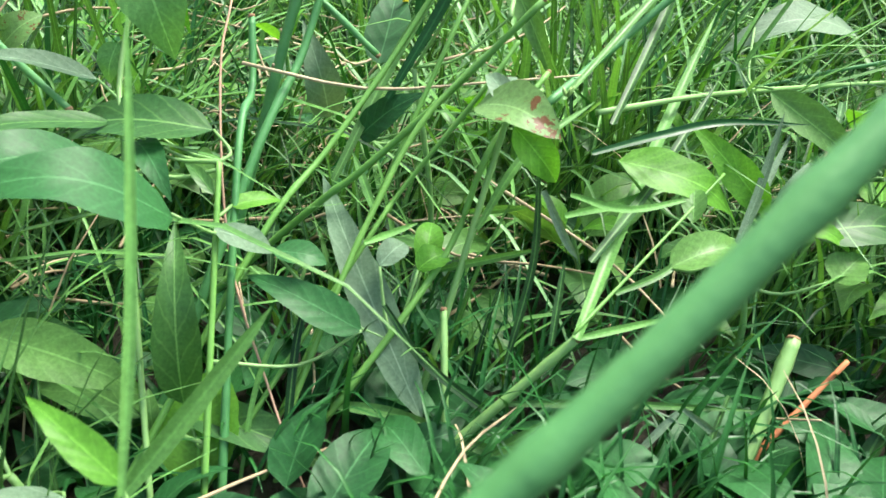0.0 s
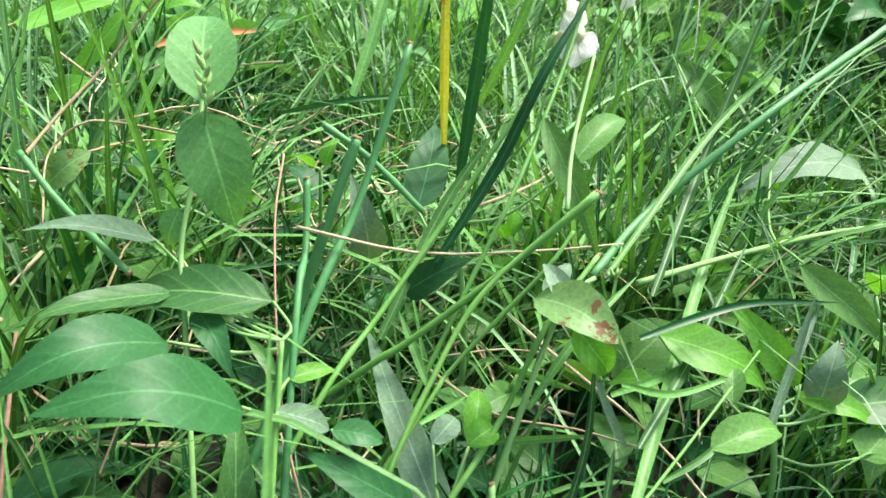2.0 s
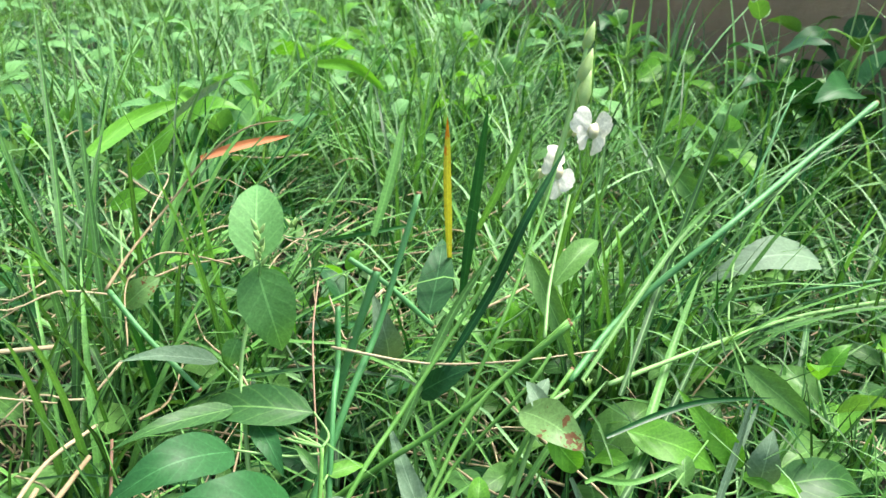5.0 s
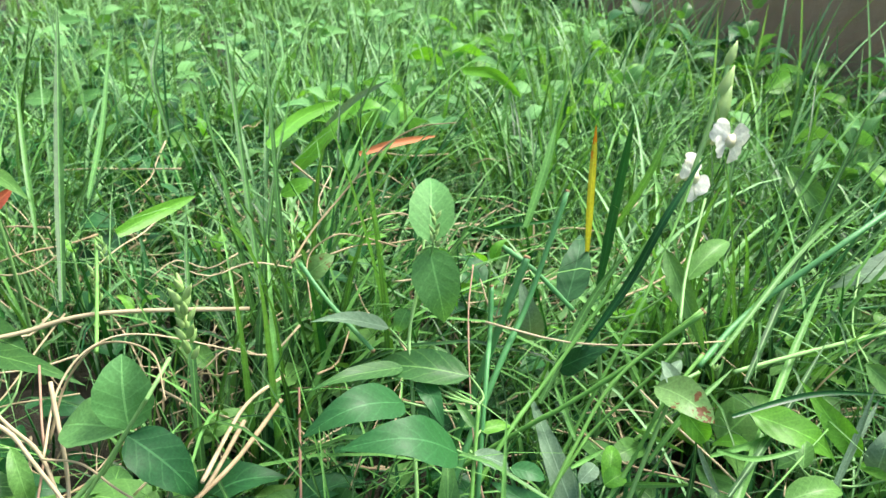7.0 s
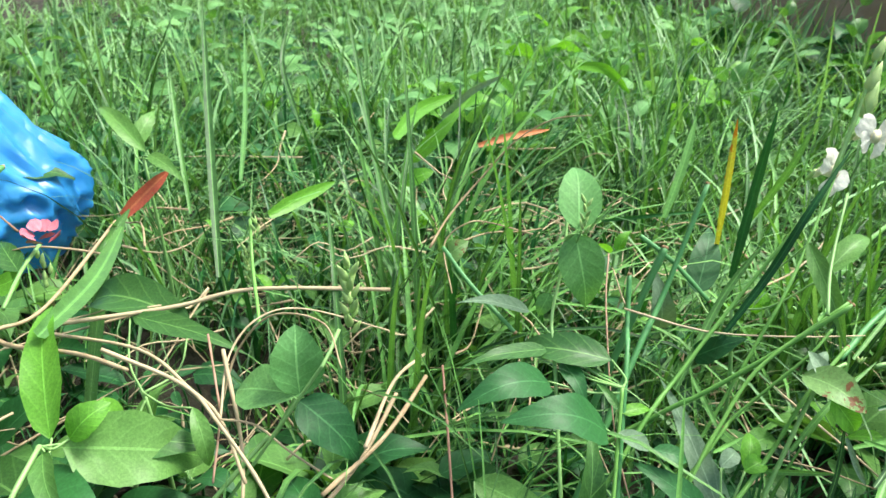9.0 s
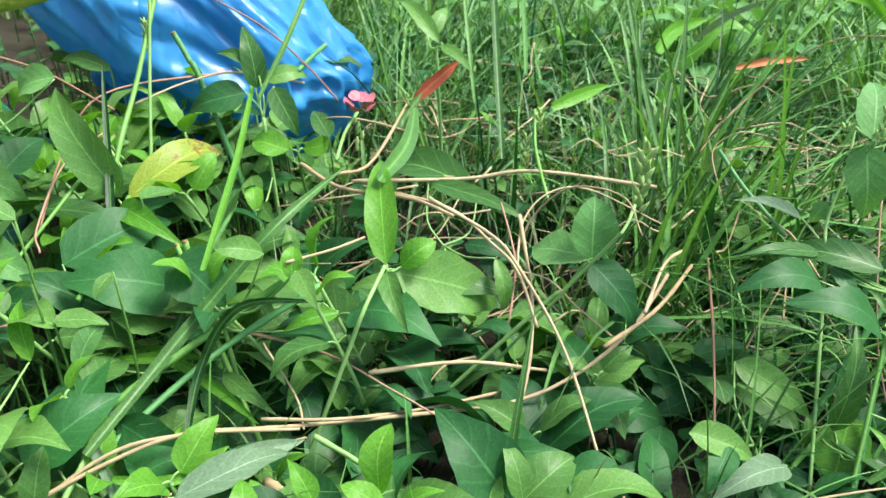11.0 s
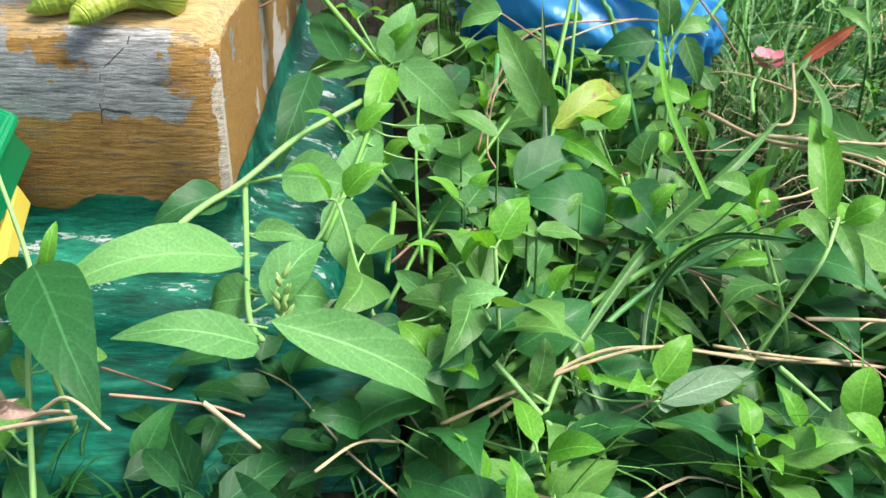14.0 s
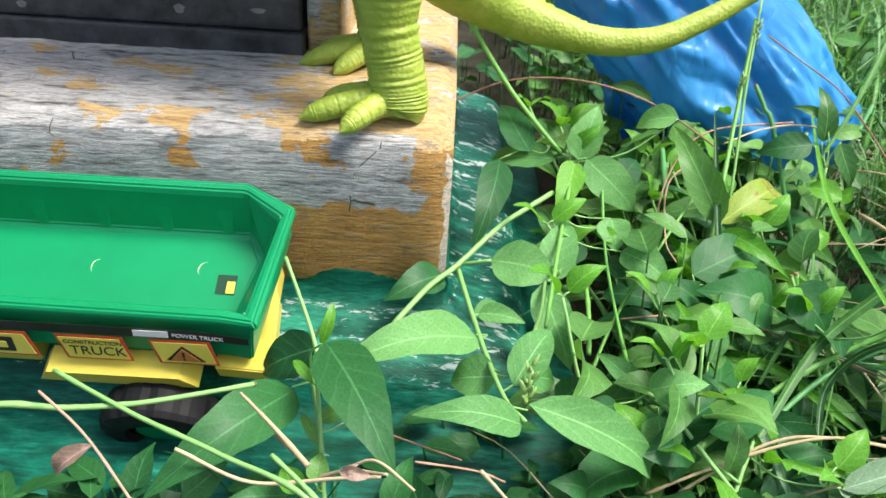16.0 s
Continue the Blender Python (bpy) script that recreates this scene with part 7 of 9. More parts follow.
stem(w, [(-0.2623, 0.0662, 0.0099), (-0.2469, 0.0636, 0.0097), (-0.2344, 0.0605, 0.0176)], 0.0008, 0.0006, STEM_PALE, "petiole", per=4, sides=5)
leaf(w, (-0.2344, 0.0605, 0.0176), (-0.2520, 0.0572, 0.0239), 0.0173, (0.6105, -0.4121, 0.6764), LEAF, "oval", 0.03, 0.24, 0.004)
stem(w, [(-0.2623, 0.0674, 0.0059), (-0.2800, 0.0502, -0.0008), (-0.2977, 0.0414, 0.0062)], 0.0008, 0.0006, STEM_PALE, "petiole", per=4, sides=5)
leaf(w, (-0.2977, 0.0414, 0.0062), (-0.2985, 0.0934, 0.0256), 0.0098, (0.0756, -0.4477, 0.8910), LEAF_LIGHT, "blade", 0.12, 0.34, 0.024)
stem(w, [(-0.2703, 0.0672, 0.0257), (-0.2615, 0.0762, 0.0352), (-0.2473, 0.0862, 0.0539)], 0.0008, 0.0006, STEM_PALE, "petiole", per=4, sides=5)
leaf(w, (-0.2473, 0.0862, 0.0539), (-0.2141, 0.0928, 0.0492), 0.0284, (-0.2927, -0.4983, 0.8161), LEAF_DARK, "ovate", 0.14, 0.11, 0.030)
stem(w, [(-0.2703, 0.0672, 0.0257), (-0.2955, 0.0820, 0.0182), (-0.3113, 0.0966, 0.0278)], 0.0008, 0.0006, STEM_PALE, "petiole", per=4, sides=5)
leaf(w, (-0.3113, 0.0966, 0.0278), (-0.2530, 0.0952, 0.0599), 0.0200, (-0.6694, -0.4705, 0.5749), LEAF_DARK, "ovate", 0.09, 0.18, 0.022)
w = thing("weed", "weed with a heart-shaped lime leaf", "weed", "weeds", (-0.1489, 0.1757, 0.0000))
stem(w, [(-0.1489, 0.1757, -0.0060), (-0.1489, 0.1707, 0.0144), (-0.1569, 0.1717, 0.0348)], 0.0017, 0.0013, STEM_PALE)
stem(w, [(-0.1489, 0.1732, 0.0042), (-0.1273, 0.1803, -0.0021), (-0.1058, 0.1916, 0.0079)], 0.0008, 0.0006, STEM_PALE, "petiole", per=4, sides=5)
leaf(w, (-0.1058, 0.1916, 0.0079), (-0.1062, 0.2182, 0.0395), 0.0302, (-0.1502, -0.7937, 0.5895), LEAF_LIGHT, "round", 0.04, 0.14, 0.001)
stem(w, [(-0.1569, 0.1717, 0.0348), (-0.1703, 0.1920, 0.0437), (-0.1756, 0.2115, 0.0611)], 0.0008, 0.0006, STEM_PALE, "petiole", per=4, sides=5)
leaf(w, (-0.1756, 0.2115, 0.0611), (-0.1247, 0.2071, 0.0377), 0.0196, (-0.2099, -0.5606, 0.8010), LEAF, "ovate", 0.03, 0.25, 0.004)
stem(w, [(-0.1569, 0.1717, 0.0348), (-0.1780, 0.1559, 0.0396), (-0.1930, 0.1420, 0.0544)], 0.0008, 0.0006, STEM_PALE, "petiole", per=4, sides=5)
leaf(w, (-0.1930, 0.1420, 0.0544), (-0.1540, 0.1541, 0.0411), 0.0190, (-0.1660, -0.5033, 0.8480), LEAF, "ovate", 0.02, 0.33, 0.014)
stem(w, [(-0.1535, 0.1713, 0.0263), (-0.1433, 0.1717, 0.0270), (-0.1385, 0.1649, 0.0322)], 0.0008, 0.0006, STEM_PALE, "petiole", per=4, sides=5)
leaf(w, (-0.1385, 0.1649, 0.0322), (-0.1728, 0.1206, 0.0343), 0.0175, (0.4835, 0.1469, 0.8629), LEAF_PALE, "ovate", 0.14, 0.25, 0.016)
stem(w, [(-0.1569, 0.1717, 0.0348), (-0.1636, 0.1625, 0.0386), (-0.1715, 0.1486, 0.0481)], 0.0008, 0.0006, STEM_PALE, "petiole", per=4, sides=5)
leaf(w, (-0.1715, 0.1486, 0.0481), (-0.1787, 0.1197, 0.0384), 0.0159, (0.1165, 0.1259, 0.9852), LEAF_DARK, "ovate", 0.10, 0.13, 0.028)
w = thing("weed", "leafy weed in front of the blue bag", "weed", "weeds", (-0.5151, 0.2462, 0.0000))
stem(w, [(-0.5151, 0.2462, -0.0060), (-0.5151, 0.2412, 0.0718), (-0.5231, 0.2422, 0.1497)], 0.0017, 0.0013, STEM_PALE)
stem(w, [(-0.5231, 0.2422, 0.1497), (-0.5286, 0.2459, 0.1554), (-0.5397, 0.2459, 0.1648)], 0.0008, 0.0006, STEM_PALE, "petiole", per=4, sides=5)
leaf(w, (-0.5397, 0.2459, 0.1648), (-0.5754, 0.2237, 0.1537), 0.0256, (0.6289, -0.3046, 0.7153), LEAF_DARK, "ovate", 0.08, 0.19, 0.001)
stem(w, [(-0.5231, 0.2422, 0.1497), (-0.5275, 0.2458, 0.1523), (-0.5344, 0.2516, 0.1669)], 0.0008, 0.0006, STEM_PALE, "petiole", per=4, sides=5)
leaf(w, (-0.5344, 0.2516, 0.1669), (-0.5501, 0.2651, 0.2085), 0.0178, (0.5690, -0.7001, 0.4314), LEAF, "ovate", 0.14, 0.16, 0.022)
stem(w, [(-0.5231, 0.2422, 0.1497), (-0.5237, 0.2493, 0.1593), (-0.5210, 0.2558, 0.1693)], 0.0008, 0.0006, STEM_PALE, "petiole", per=4, sides=5)
leaf(w, (-0.5210, 0.2558, 0.1693), (-0.5005, 0.2520, 0.1359), 0.0180, (0.2983, -0.5663, 0.7683), LEAF, "ovate", 0.02, 0.27, 0.000)
stem(w, [(-0.5231, 0.2422, 0.1497), (-0.5266, 0.2495, 0.1606), (-0.5350, 0.2560, 0.1820)], 0.0008, 0.0006, STEM_PALE, "petiole", per=4, sides=5)
leaf(w, (-0.5350, 0.2560, 0.1820), (-0.5661, 0.2506, 0.1913), 0.0098, (0.5219, -0.6328, 0.5719), LEAF, "lance", 0.17, 0.37, 0.028)
stem(w, [(-0.5231, 0.2422, 0.1497), (-0.5289, 0.2479, 0.1582), (-0.5313, 0.2584, 0.1734)], 0.0008, 0.0006, STEM_PALE, "petiole", per=4, sides=5)
leaf(w, (-0.5313, 0.2584, 0.1734), (-0.5100, 0.2876, 0.1702), 0.0141, (0.3638, -0.6938, 0.6215), LEAF, "ovate", 0.17, 0.16, 0.006)
stem(w, [(-0.5204, 0.2419, 0.1237), (-0.5098, 0.2420, 0.1236), (-0.5033, 0.2412, 0.1286)], 0.0008, 0.0006, STEM_PALE, "petiole", per=4, sides=5)
leaf(w, (-0.5033, 0.2412, 0.1286), (-0.5299, 0.2347, 0.1337), 0.0218, (0.6143, -0.4263, 0.6640), LEAF_LIGHT, "oval", 0.05, 0.29, 0.032)
stem(w, [(-0.5184, 0.2416, 0.1043), (-0.5068, 0.2128, 0.0964), (-0.4969, 0.1865, 0.1045)], 0.0008, 0.0006, STEM_PALE, "petiole", per=4, sides=5)
leaf(w, (-0.4969, 0.1865, 0.1045), (-0.5075, 0.2017, 0.1159), 0.0128, (0.4090, -0.4324, 0.8036), LEAF_LIGHT, "oval", 0.18, 0.32, 0.026)
w = thing("weed", "thin weed stem lined with small green buds", "weed", "weeds", (-0.5366, 0.1111, 0.0000))
stem(w, [(-0.5366, 0.1111, -0.0060), (-0.5800, 0.1899, 0.1505), (-0.5972, 0.2210, 0.2047), (-0.6139, 0.2550, 0.2713)], 0.0013, 0.0011, STEM_PALE)
buds(w, (-0.6021, 0.2225, 0.2038), 0.0030, 8)
buds(w, (-0.6061, 0.2417, 0.2446), 0.0030, 6)
w = thing("flower", "small pink pea flower on a short stalk", "flower", "", (-0.4515, 0.2202, 0.0000))
stem(w, [(-0.4515, 0.2202, 0.1375), (-0.4647, 0.2572, 0.1430), (-0.4678, 0.2830, 0.1500)], 0.0013, 0.0012, STEM_PALE)
pink_flower(w, (-0.4647, 0.2809, 0.1555), 0.0085)

# ---- single stalks, blades and straws ----
single_blade([(-0.0287, 0.3960, 0.1357), (-0.0337, 0.3730, 0.1956), (-0.0353, 0.3680, 0.2350)], 0.0046, (-0.0765, -0.9625, 0.2602), YELLOW_BLADE)
single_blade([(-0.0240, 0.3584, 0.1295), (-0.0186, 0.3637, 0.1870), (-0.0138, 0.3635, 0.2436)], 0.0062, (-0.1153, -0.9515, 0.2853), GRASS_DARK)
stalk([(-0.1355, 0.2023, -0.0060), (-0.0917, 0.2809, 0.0989), (-0.0725, 0.3154, 0.1349), (-0.0514, 0.3438, 0.1990)], 0.0022, 0.0015, STEM_DARK)
stalk([(-0.1267, 0.2953, -0.0060), (-0.0944, 0.3162, 0.0961), (-0.0833, 0.3233, 0.1309), (-0.0733, 0.3304, 0.1600)], 0.0024, 0.0023, STEM_DARK)
stalk([(-0.1425, 0.1752, -0.0060), (-0.0874, 0.2464, 0.0775), (-0.0618, 0.2794, 0.1025), (-0.0309, 0.3084, 0.1386), (0.0046, 0.3258, 0.1915)], 0.0014, 0.0011, STEM)
single_blade([(-0.0384, 0.2996, 0.1160), (-0.0126, 0.3160, 0.1554), (0.0041, 0.3237, 0.1930), (0.0283, 0.3482, 0.2262)], 0.0050, (-0.1898, -0.9358, 0.2973), GRASS_DARK)
stalk([(-0.1641, 0.2736, -0.0060), (-0.0741, 0.2704, 0.0757), (-0.0495, 0.2695, 0.0958), (-0.0166, 0.2690, 0.1261), (0.0182, 0.2675, 0.1619)], 0.0016, 0.0012, STEM)
stalk([(-0.1158, 0.1808, -0.0060), (-0.0478, 0.2397, 0.0785), (-0.0335, 0.2521, 0.0951), (-0.0024, 0.2563, 0.1339), (0.0094, 0.2636, 0.1482)], 0.0010, 0.0008, STEM)
stalk([(-0.0886, 0.3347, 0.1650), (-0.0674, 0.3299, 0.1511), (-0.0427, 0.3268, 0.1275)], 0.0015, 0.0014, STEM_DARK)
stalk([(0.0262, 0.2854, 0.1182), (0.0663, 0.3323, 0.1318), (0.1295, 0.3549, 0.1780), (0.2077, 0.4214, 0.1990), (0.2620, 0.4527, 0.2265)], 0.0017, 0.0020, STEM_DARK)
stalk([(-0.0979, 0.1736, -0.0060), (-0.0949, 0.2635, 0.1052), (-0.0937, 0.2991, 0.1201), (-0.0941, 0.3175, 0.1454)], 0.0015, 0.0015, STEM_DARK)
single_blade([(0.0534, 0.2837, 0.1100), (0.0995, 0.3604, 0.1534), (0.1478, 0.4194, 0.2401)], 0.0044, (-0.3774, -0.8621, 0.3381), GRASS)
single_blade([(0.0333, 0.2217, 0.0800), (0.0677, 0.2656, 0.0920), (0.1135, 0.3271, 0.1167)], 0.0041, (-0.3543, -0.7500, 0.5585), GRASS)
single_blade([(0.0936, 0.2407, 0.0642), (0.1090, 0.2604, 0.0887), (0.1205, 0.2756, 0.1170)], 0.0038, (-0.4474, -0.7085, 0.5458), LEAF_PALE)
stalk([(0.0951, 0.4151, -0.0060), (0.1257, 0.3940, 0.1058), (0.1449, 0.3808, 0.1760), (0.1896, 0.4272, 0.2398)], 0.0010, 0.0007, STEM_DARK)
stalk([(0.0430, 0.4691, -0.0060), (0.1324, 0.4580, 0.0553), (0.2129, 0.4479, 0.0826), (0.2884, 0.4339, 0.1023)], 0.0014, 0.0011, STEM_DARK)
stalk([(0.0480, 0.2897, 0.1130), (0.1121, 0.3307, 0.1081), (0.2008, 0.3916, 0.0947), (0.2917, 0.4315, 0.0867)], 0.0013, 0.0014, STEM_PALE)
stalk([(-0.2121, 0.3218, 0.1522), (-0.1926, 0.3063, 0.1362), (-0.1612, 0.2825, 0.1174)], 0.0014, 0.0014, STEM_DARK)
stalk([(-0.2260, 0.3527, 0.1371), (-0.2168, 0.3787, 0.1509), (-0.1984, 0.4007, 0.1715), (-0.1736, 0.4062, 0.2009), (-0.1488, 0.4035, 0.2183), (-0.1230, 0.4026, 0.2230)], 0.0008, 0.0003, STRAW)
stalk([(-0.2046, 0.3149, 0.1232), (-0.2170, 0.3608, 0.1367), (-0.2030, 0.3692, 0.1502), (-0.1884, 0.3754, 0.1496), (-0.1564, 0.3573, 0.1510)], 0.0004, 0.0005, STRAW)
stalk([(-0.0568, 0.1613, -0.0060), (-0.0671, 0.1806, 0.0122), (-0.0809, 0.2063, 0.0363), (-0.0982, 0.2445, 0.0754), (-0.1068, 0.3044, 0.1254), (-0.1063, 0.3417, 0.1480)], 0.0004, 0.0005, TWIG_RED)
single_blade([(0.0367, 0.2487, 0.1107), (0.0689, 0.2643, 0.1125), (0.0945, 0.2707, 0.1149), (0.1343, 0.2783, 0.1111)], 0.0033, (-0.4237, -0.7592, 0.4941), GRASS_DARK)
single_blade([(0.0315, 0.2816, 0.1211), (0.1025, 0.3641, 0.1617), (0.1459, 0.3907, 0.1923)], 0.0035, (-0.3829, -0.8674, 0.3178), GRASS)
single_blade([(-0.0145, 0.3764, 0.1647), (-0.0026, 0.3563, 0.2066), (0.0061, 0.3531, 0.2375)], 0.0045, (-0.1598, -0.9570, 0.2420), GRASS)
single_blade([(-0.0755, 0.3378, 0.1770), (-0.0652, 0.3577, 0.2072), (-0.0586, 0.3769, 0.2332)], 0.0054, (0.0020, -0.9701, 0.2428), GRASS)
single_blade([(-0.1112, 0.3727, 0.1580), (-0.0791, 0.3637, 0.1679), (-0.0458, 0.3800, 0.1675)], 0.0026, (0.0367, -0.9431, 0.3304), GRASS_DARK)
single_blade([(-0.0616, 0.2875, 0.0846), (-0.0341, 0.3318, 0.1268), (-0.0080, 0.3547, 0.1603)], 0.0050, (-0.0782, -0.8912, 0.4468), GRASS)
single_blade([(-0.0062, 0.2372, 0.0859), (0.0125, 0.2487, 0.1111), (0.0454, 0.2839, 0.1196)], 0.0034, (-0.2312, -0.7897, 0.5683), GRASS)
single_blade([(0.0255, 0.2299, 0.1025), (0.0505, 0.2375, 0.0929), (0.0884, 0.2568, 0.0904)], 0.0029, (-0.3325, -0.7278, 0.5998), GRASS)
single_blade([(0.0150, 0.2259, 0.1060), (0.0224, 0.2207, 0.0906), (0.0277, 0.2194, 0.0823)], 0.0031, (-0.2658, -0.7190, 0.6421), LEAF_PALE)
single_blade([(-0.0893, 0.0952, 0.0999), (-0.0869, 0.1142, 0.1363), (-0.0870, 0.1394, 0.1842)], 0.0024, (0.3120, -0.8240, 0.4730), GRASS)
single_blade([(-0.1069, 0.1332, 0.0623), (-0.0886, 0.1425, 0.0824), (-0.0678, 0.1536, 0.1061)], 0.0055, (0.2436, -0.7546, 0.6093), GRASS)
stalk([(-0.0446, 0.0303, 0.1418), (-0.0296, 0.0356, 0.1537), (-0.0119, 0.0419, 0.1681), (0.0113, 0.0509, 0.1884), (0.0186, 0.0538, 0.1948)], 0.0024, 0.0023, STEM_DARK)
stalk([(-0.0473, 0.1884, -0.0060), (-0.0291, 0.1915, 0.0109), (-0.0013, 0.1963, 0.0367), (0.0249, 0.1996, 0.0623)], 0.0023, 0.0017, STEM_PALE)
single_blade([(0.0241, 0.1966, 0.0644), (0.0504, 0.2459, 0.0822), (0.0963, 0.3297, 0.1079), (0.1298, 0.3820, 0.1365)], 0.0053, (-0.3426, -0.8997, 0.2705), GRASS)
single_blade([(0.0245, 0.1981, 0.0634), (0.0422, 0.2056, 0.0621), (0.0642, 0.2164, 0.0593)], 0.0028, (-0.2792, -0.7973, 0.5351), GRASS)
single_blade([(-0.0005, 0.1957, 0.0385), (0.0434, 0.1977, 0.0351), (0.0990, 0.2031, 0.0258)], 0.0030, (-0.2742, -0.7436, 0.6098), GRASS)
stalk([(0.0234, 0.1984, 0.0650), (0.0564, 0.2279, 0.0795), (0.0949, 0.2633, 0.0961)], 0.0007, 0.0005, STEM)
single_blade([(-0.0613, 0.2078, 0.0307), (-0.0369, 0.2027, 0.0289), (-0.0033, 0.1905, 0.0214), (0.0216, 0.1831, 0.0189)], 0.0048, (-0.1160, -0.7332, 0.6700), GRASS)
single_blade([(-0.0404, 0.2228, 0.0629), (-0.0245, 0.2099, 0.0444), (0.0109, 0.1924, 0.0243), (0.0482, 0.1799, 0.0076)], 0.0032, (-0.1648, -0.7362, 0.6564), GRASS)
stalk([(-0.0194, 0.1727, -0.0060), (-0.0193, 0.1876, 0.0116), (-0.0191, 0.2066, 0.0341), (-0.0184, 0.2293, 0.0559)], 0.0014, 0.0014, STEM_PALE)
stalk([(0.0722, 0.1706, -0.0060), (0.0811, 0.1810, 0.0029), (0.0995, 0.2021, 0.0233), (0.1155, 0.2212, 0.0448)], 0.0031, 0.0028, STEM_PALE)
stalk([(0.0901, 0.1825, -0.0060), (0.0957, 0.1919, 0.0053), (0.0988, 0.1971, 0.0114), (0.1178, 0.2083, 0.0230), (0.1395, 0.2211, 0.0342)], 0.0017, 0.0010, RUST_LEAF)
stalk([(-0.0909, 0.1867, -0.0060), (-0.0734, 0.2081, 0.0322), (-0.0588, 0.2258, 0.0638), (-0.0442, 0.2434, 0.0904), (-0.0227, 0.2632, 0.1216), (0.0190, 0.2751, 0.1596)], 0.0013, 0.0010, STEM)
stalk([(-0.0926, 0.1849, -0.0060), (-0.0644, 0.2031, 0.0243), (-0.0365, 0.2210, 0.0542), (-0.0148, 0.2423, 0.0777), (-0.0006, 0.2497, 0.1131), (0.0222, 0.2702, 0.1347)], 0.0015, 0.0011, STEM)
single_blade([(-0.0472, 0.2316, 0.0837), (-0.0273, 0.2514, 0.0817)], 0.0027, (-0.0305, -0.8994, 0.4360), GRASS)
single_blade([(-0.0201, 0.2408, 0.0670), (0.0155, 0.2223, 0.0853)], 0.0031, (-0.1869, -0.8686, 0.4589), GRASS)
single_blade([(-0.0034, 0.2932, 0.0667), (0.0120, 0.2361, 0.0950)], 0.0034, (-0.1699, -0.8946, 0.4132), GRASS)
single_blade([(-0.0439, 0.2481, 0.0890), (-0.0535, 0.2972, 0.0933)], 0.0034, (0.0503, -0.9343, 0.3531), GRASS)
single_blade([(0.0168, 0.2012, 0.0586), (0.0236, 0.2210, 0.0814)], 0.0028, (-0.2144, -0.8567, 0.4691), GRASS)
single_blade([(0.0021, 0.2047, 0.0487), (0.0119, 0.2182, 0.0831), (0.0129, 0.2273, 0.1173)], 0.0029, (-0.1762, -0.8637, 0.4723), GRASS)
single_blade([(-0.0772, 0.1908, 0.0083), (-0.0728, 0.2120, 0.0467), (-0.0686, 0.2229, 0.0658)], 0.0032, (0.1267, -0.8053, 0.5792), GRASS)
single_blade([(-0.0921, 0.1924, 0.0101), (-0.0858, 0.2083, 0.0400), (-0.0735, 0.2222, 0.0663)], 0.0020, (0.1703, -0.7843, 0.5966), GRASS)
single_blade([(-0.0232, 0.1877, 0.0063), (-0.0014, 0.1898, 0.0220), (0.0195, 0.1906, 0.0370)], 0.0044, (-0.1229, -0.7325, 0.6696), GRASS)
single_blade([(0.0276, 0.2437, 0.0878), (0.0612, 0.2624, 0.0865), (0.0987, 0.2839, 0.0922)], 0.0036, (-0.3018, -0.8698, 0.3903), GRASS)
single_blade([(0.0408, 0.2127, 0.0721), (0.0635, 0.2270, 0.0727), (0.0837, 0.2439, 0.0779)], 0.0029, (-0.3329, -0.8194, 0.4666), GRASS)
single_blade([(0.1013, 0.2521, 0.0735), (0.1137, 0.2659, 0.0869), (0.1308, 0.2856, 0.1060)], 0.0032, (-0.4343, -0.8239, 0.3640), LEAF_PALE)
single_blade([(0.0866, 0.2059, 0.0313), (0.0721, 0.1878, 0.0156), (0.0624, 0.1797, 0.0072)], 0.0024, (-0.3551, -0.6765, 0.6452), GRASS)
single_blade([(0.0628, 0.1938, 0.0341), (0.0527, 0.1897, 0.0251), (0.0416, 0.1848, 0.0144)], 0.0028, (-0.3028, -0.7086, 0.6373), LEAF_PALE)
single_blade([(0.0655, 0.1955, 0.0339), (0.0830, 0.1960, 0.0185), (0.0979, 0.1941, 0.0045)], 0.0029, (-0.3811, -0.6858, 0.6200), LEAF_PALE)
single_blade([(0.1327, 0.1900, -0.0030), (0.1415, 0.1965, 0.0103), (0.1479, 0.2015, 0.0194)], 0.0064, (-0.5156, -0.6243, 0.5868), GRASS)
stalk([(-0.4485, 0.2379, 0.1158), (-0.3783, 0.2757, 0.1165), (-0.3311, 0.2950, 0.1241), (-0.2494, 0.3310, 0.1135)], 0.0013, 0.0012, STRAW)
stalk([(-0.4378, 0.2330, 0.1159), (-0.3685, 0.2169, 0.1215), (-0.3300, 0.1971, 0.1134), (-0.3090, 0.1865, 0.1039), (-0.2883, 0.1651, 0.0821)], 0.0009, 0.0008, STRAW)
stalk([(-0.3398, 0.2434, 0.1192), (-0.3199, 0.2074, 0.1110), (-0.3118, 0.1911, 0.1001), (-0.3055, 0.1636, 0.0811)], 0.0007, 0.0006, TWIG_RED)
stalk([(-0.3099, 0.1880, 0.1026), (-0.3181, 0.2228, 0.1192), (-0.3076, 0.2432, 0.1335), (-0.2839, 0.2594, 0.1334), (-0.2368, 0.2947, 0.1019)], 0.0006, 0.0004, STRAW)
stalk([(-0.3180, 0.2063, 0.0973), (-0.3116, 0.2207, 0.1248), (-0.2897, 0.2207, 0.1497), (-0.2560, 0.2053, 0.1572), (-0.2395, 0.1804, 0.1478)], 0.0007, 0.0003, STRAW)
stalk([(-0.3074, 0.1838, 0.1061), (-0.2884, 0.1845, 0.1042), (-0.2702, 0.1809, 0.0932), (-0.2466, 0.1784, 0.0801)], 0.0005, 0.0005, STRAW)
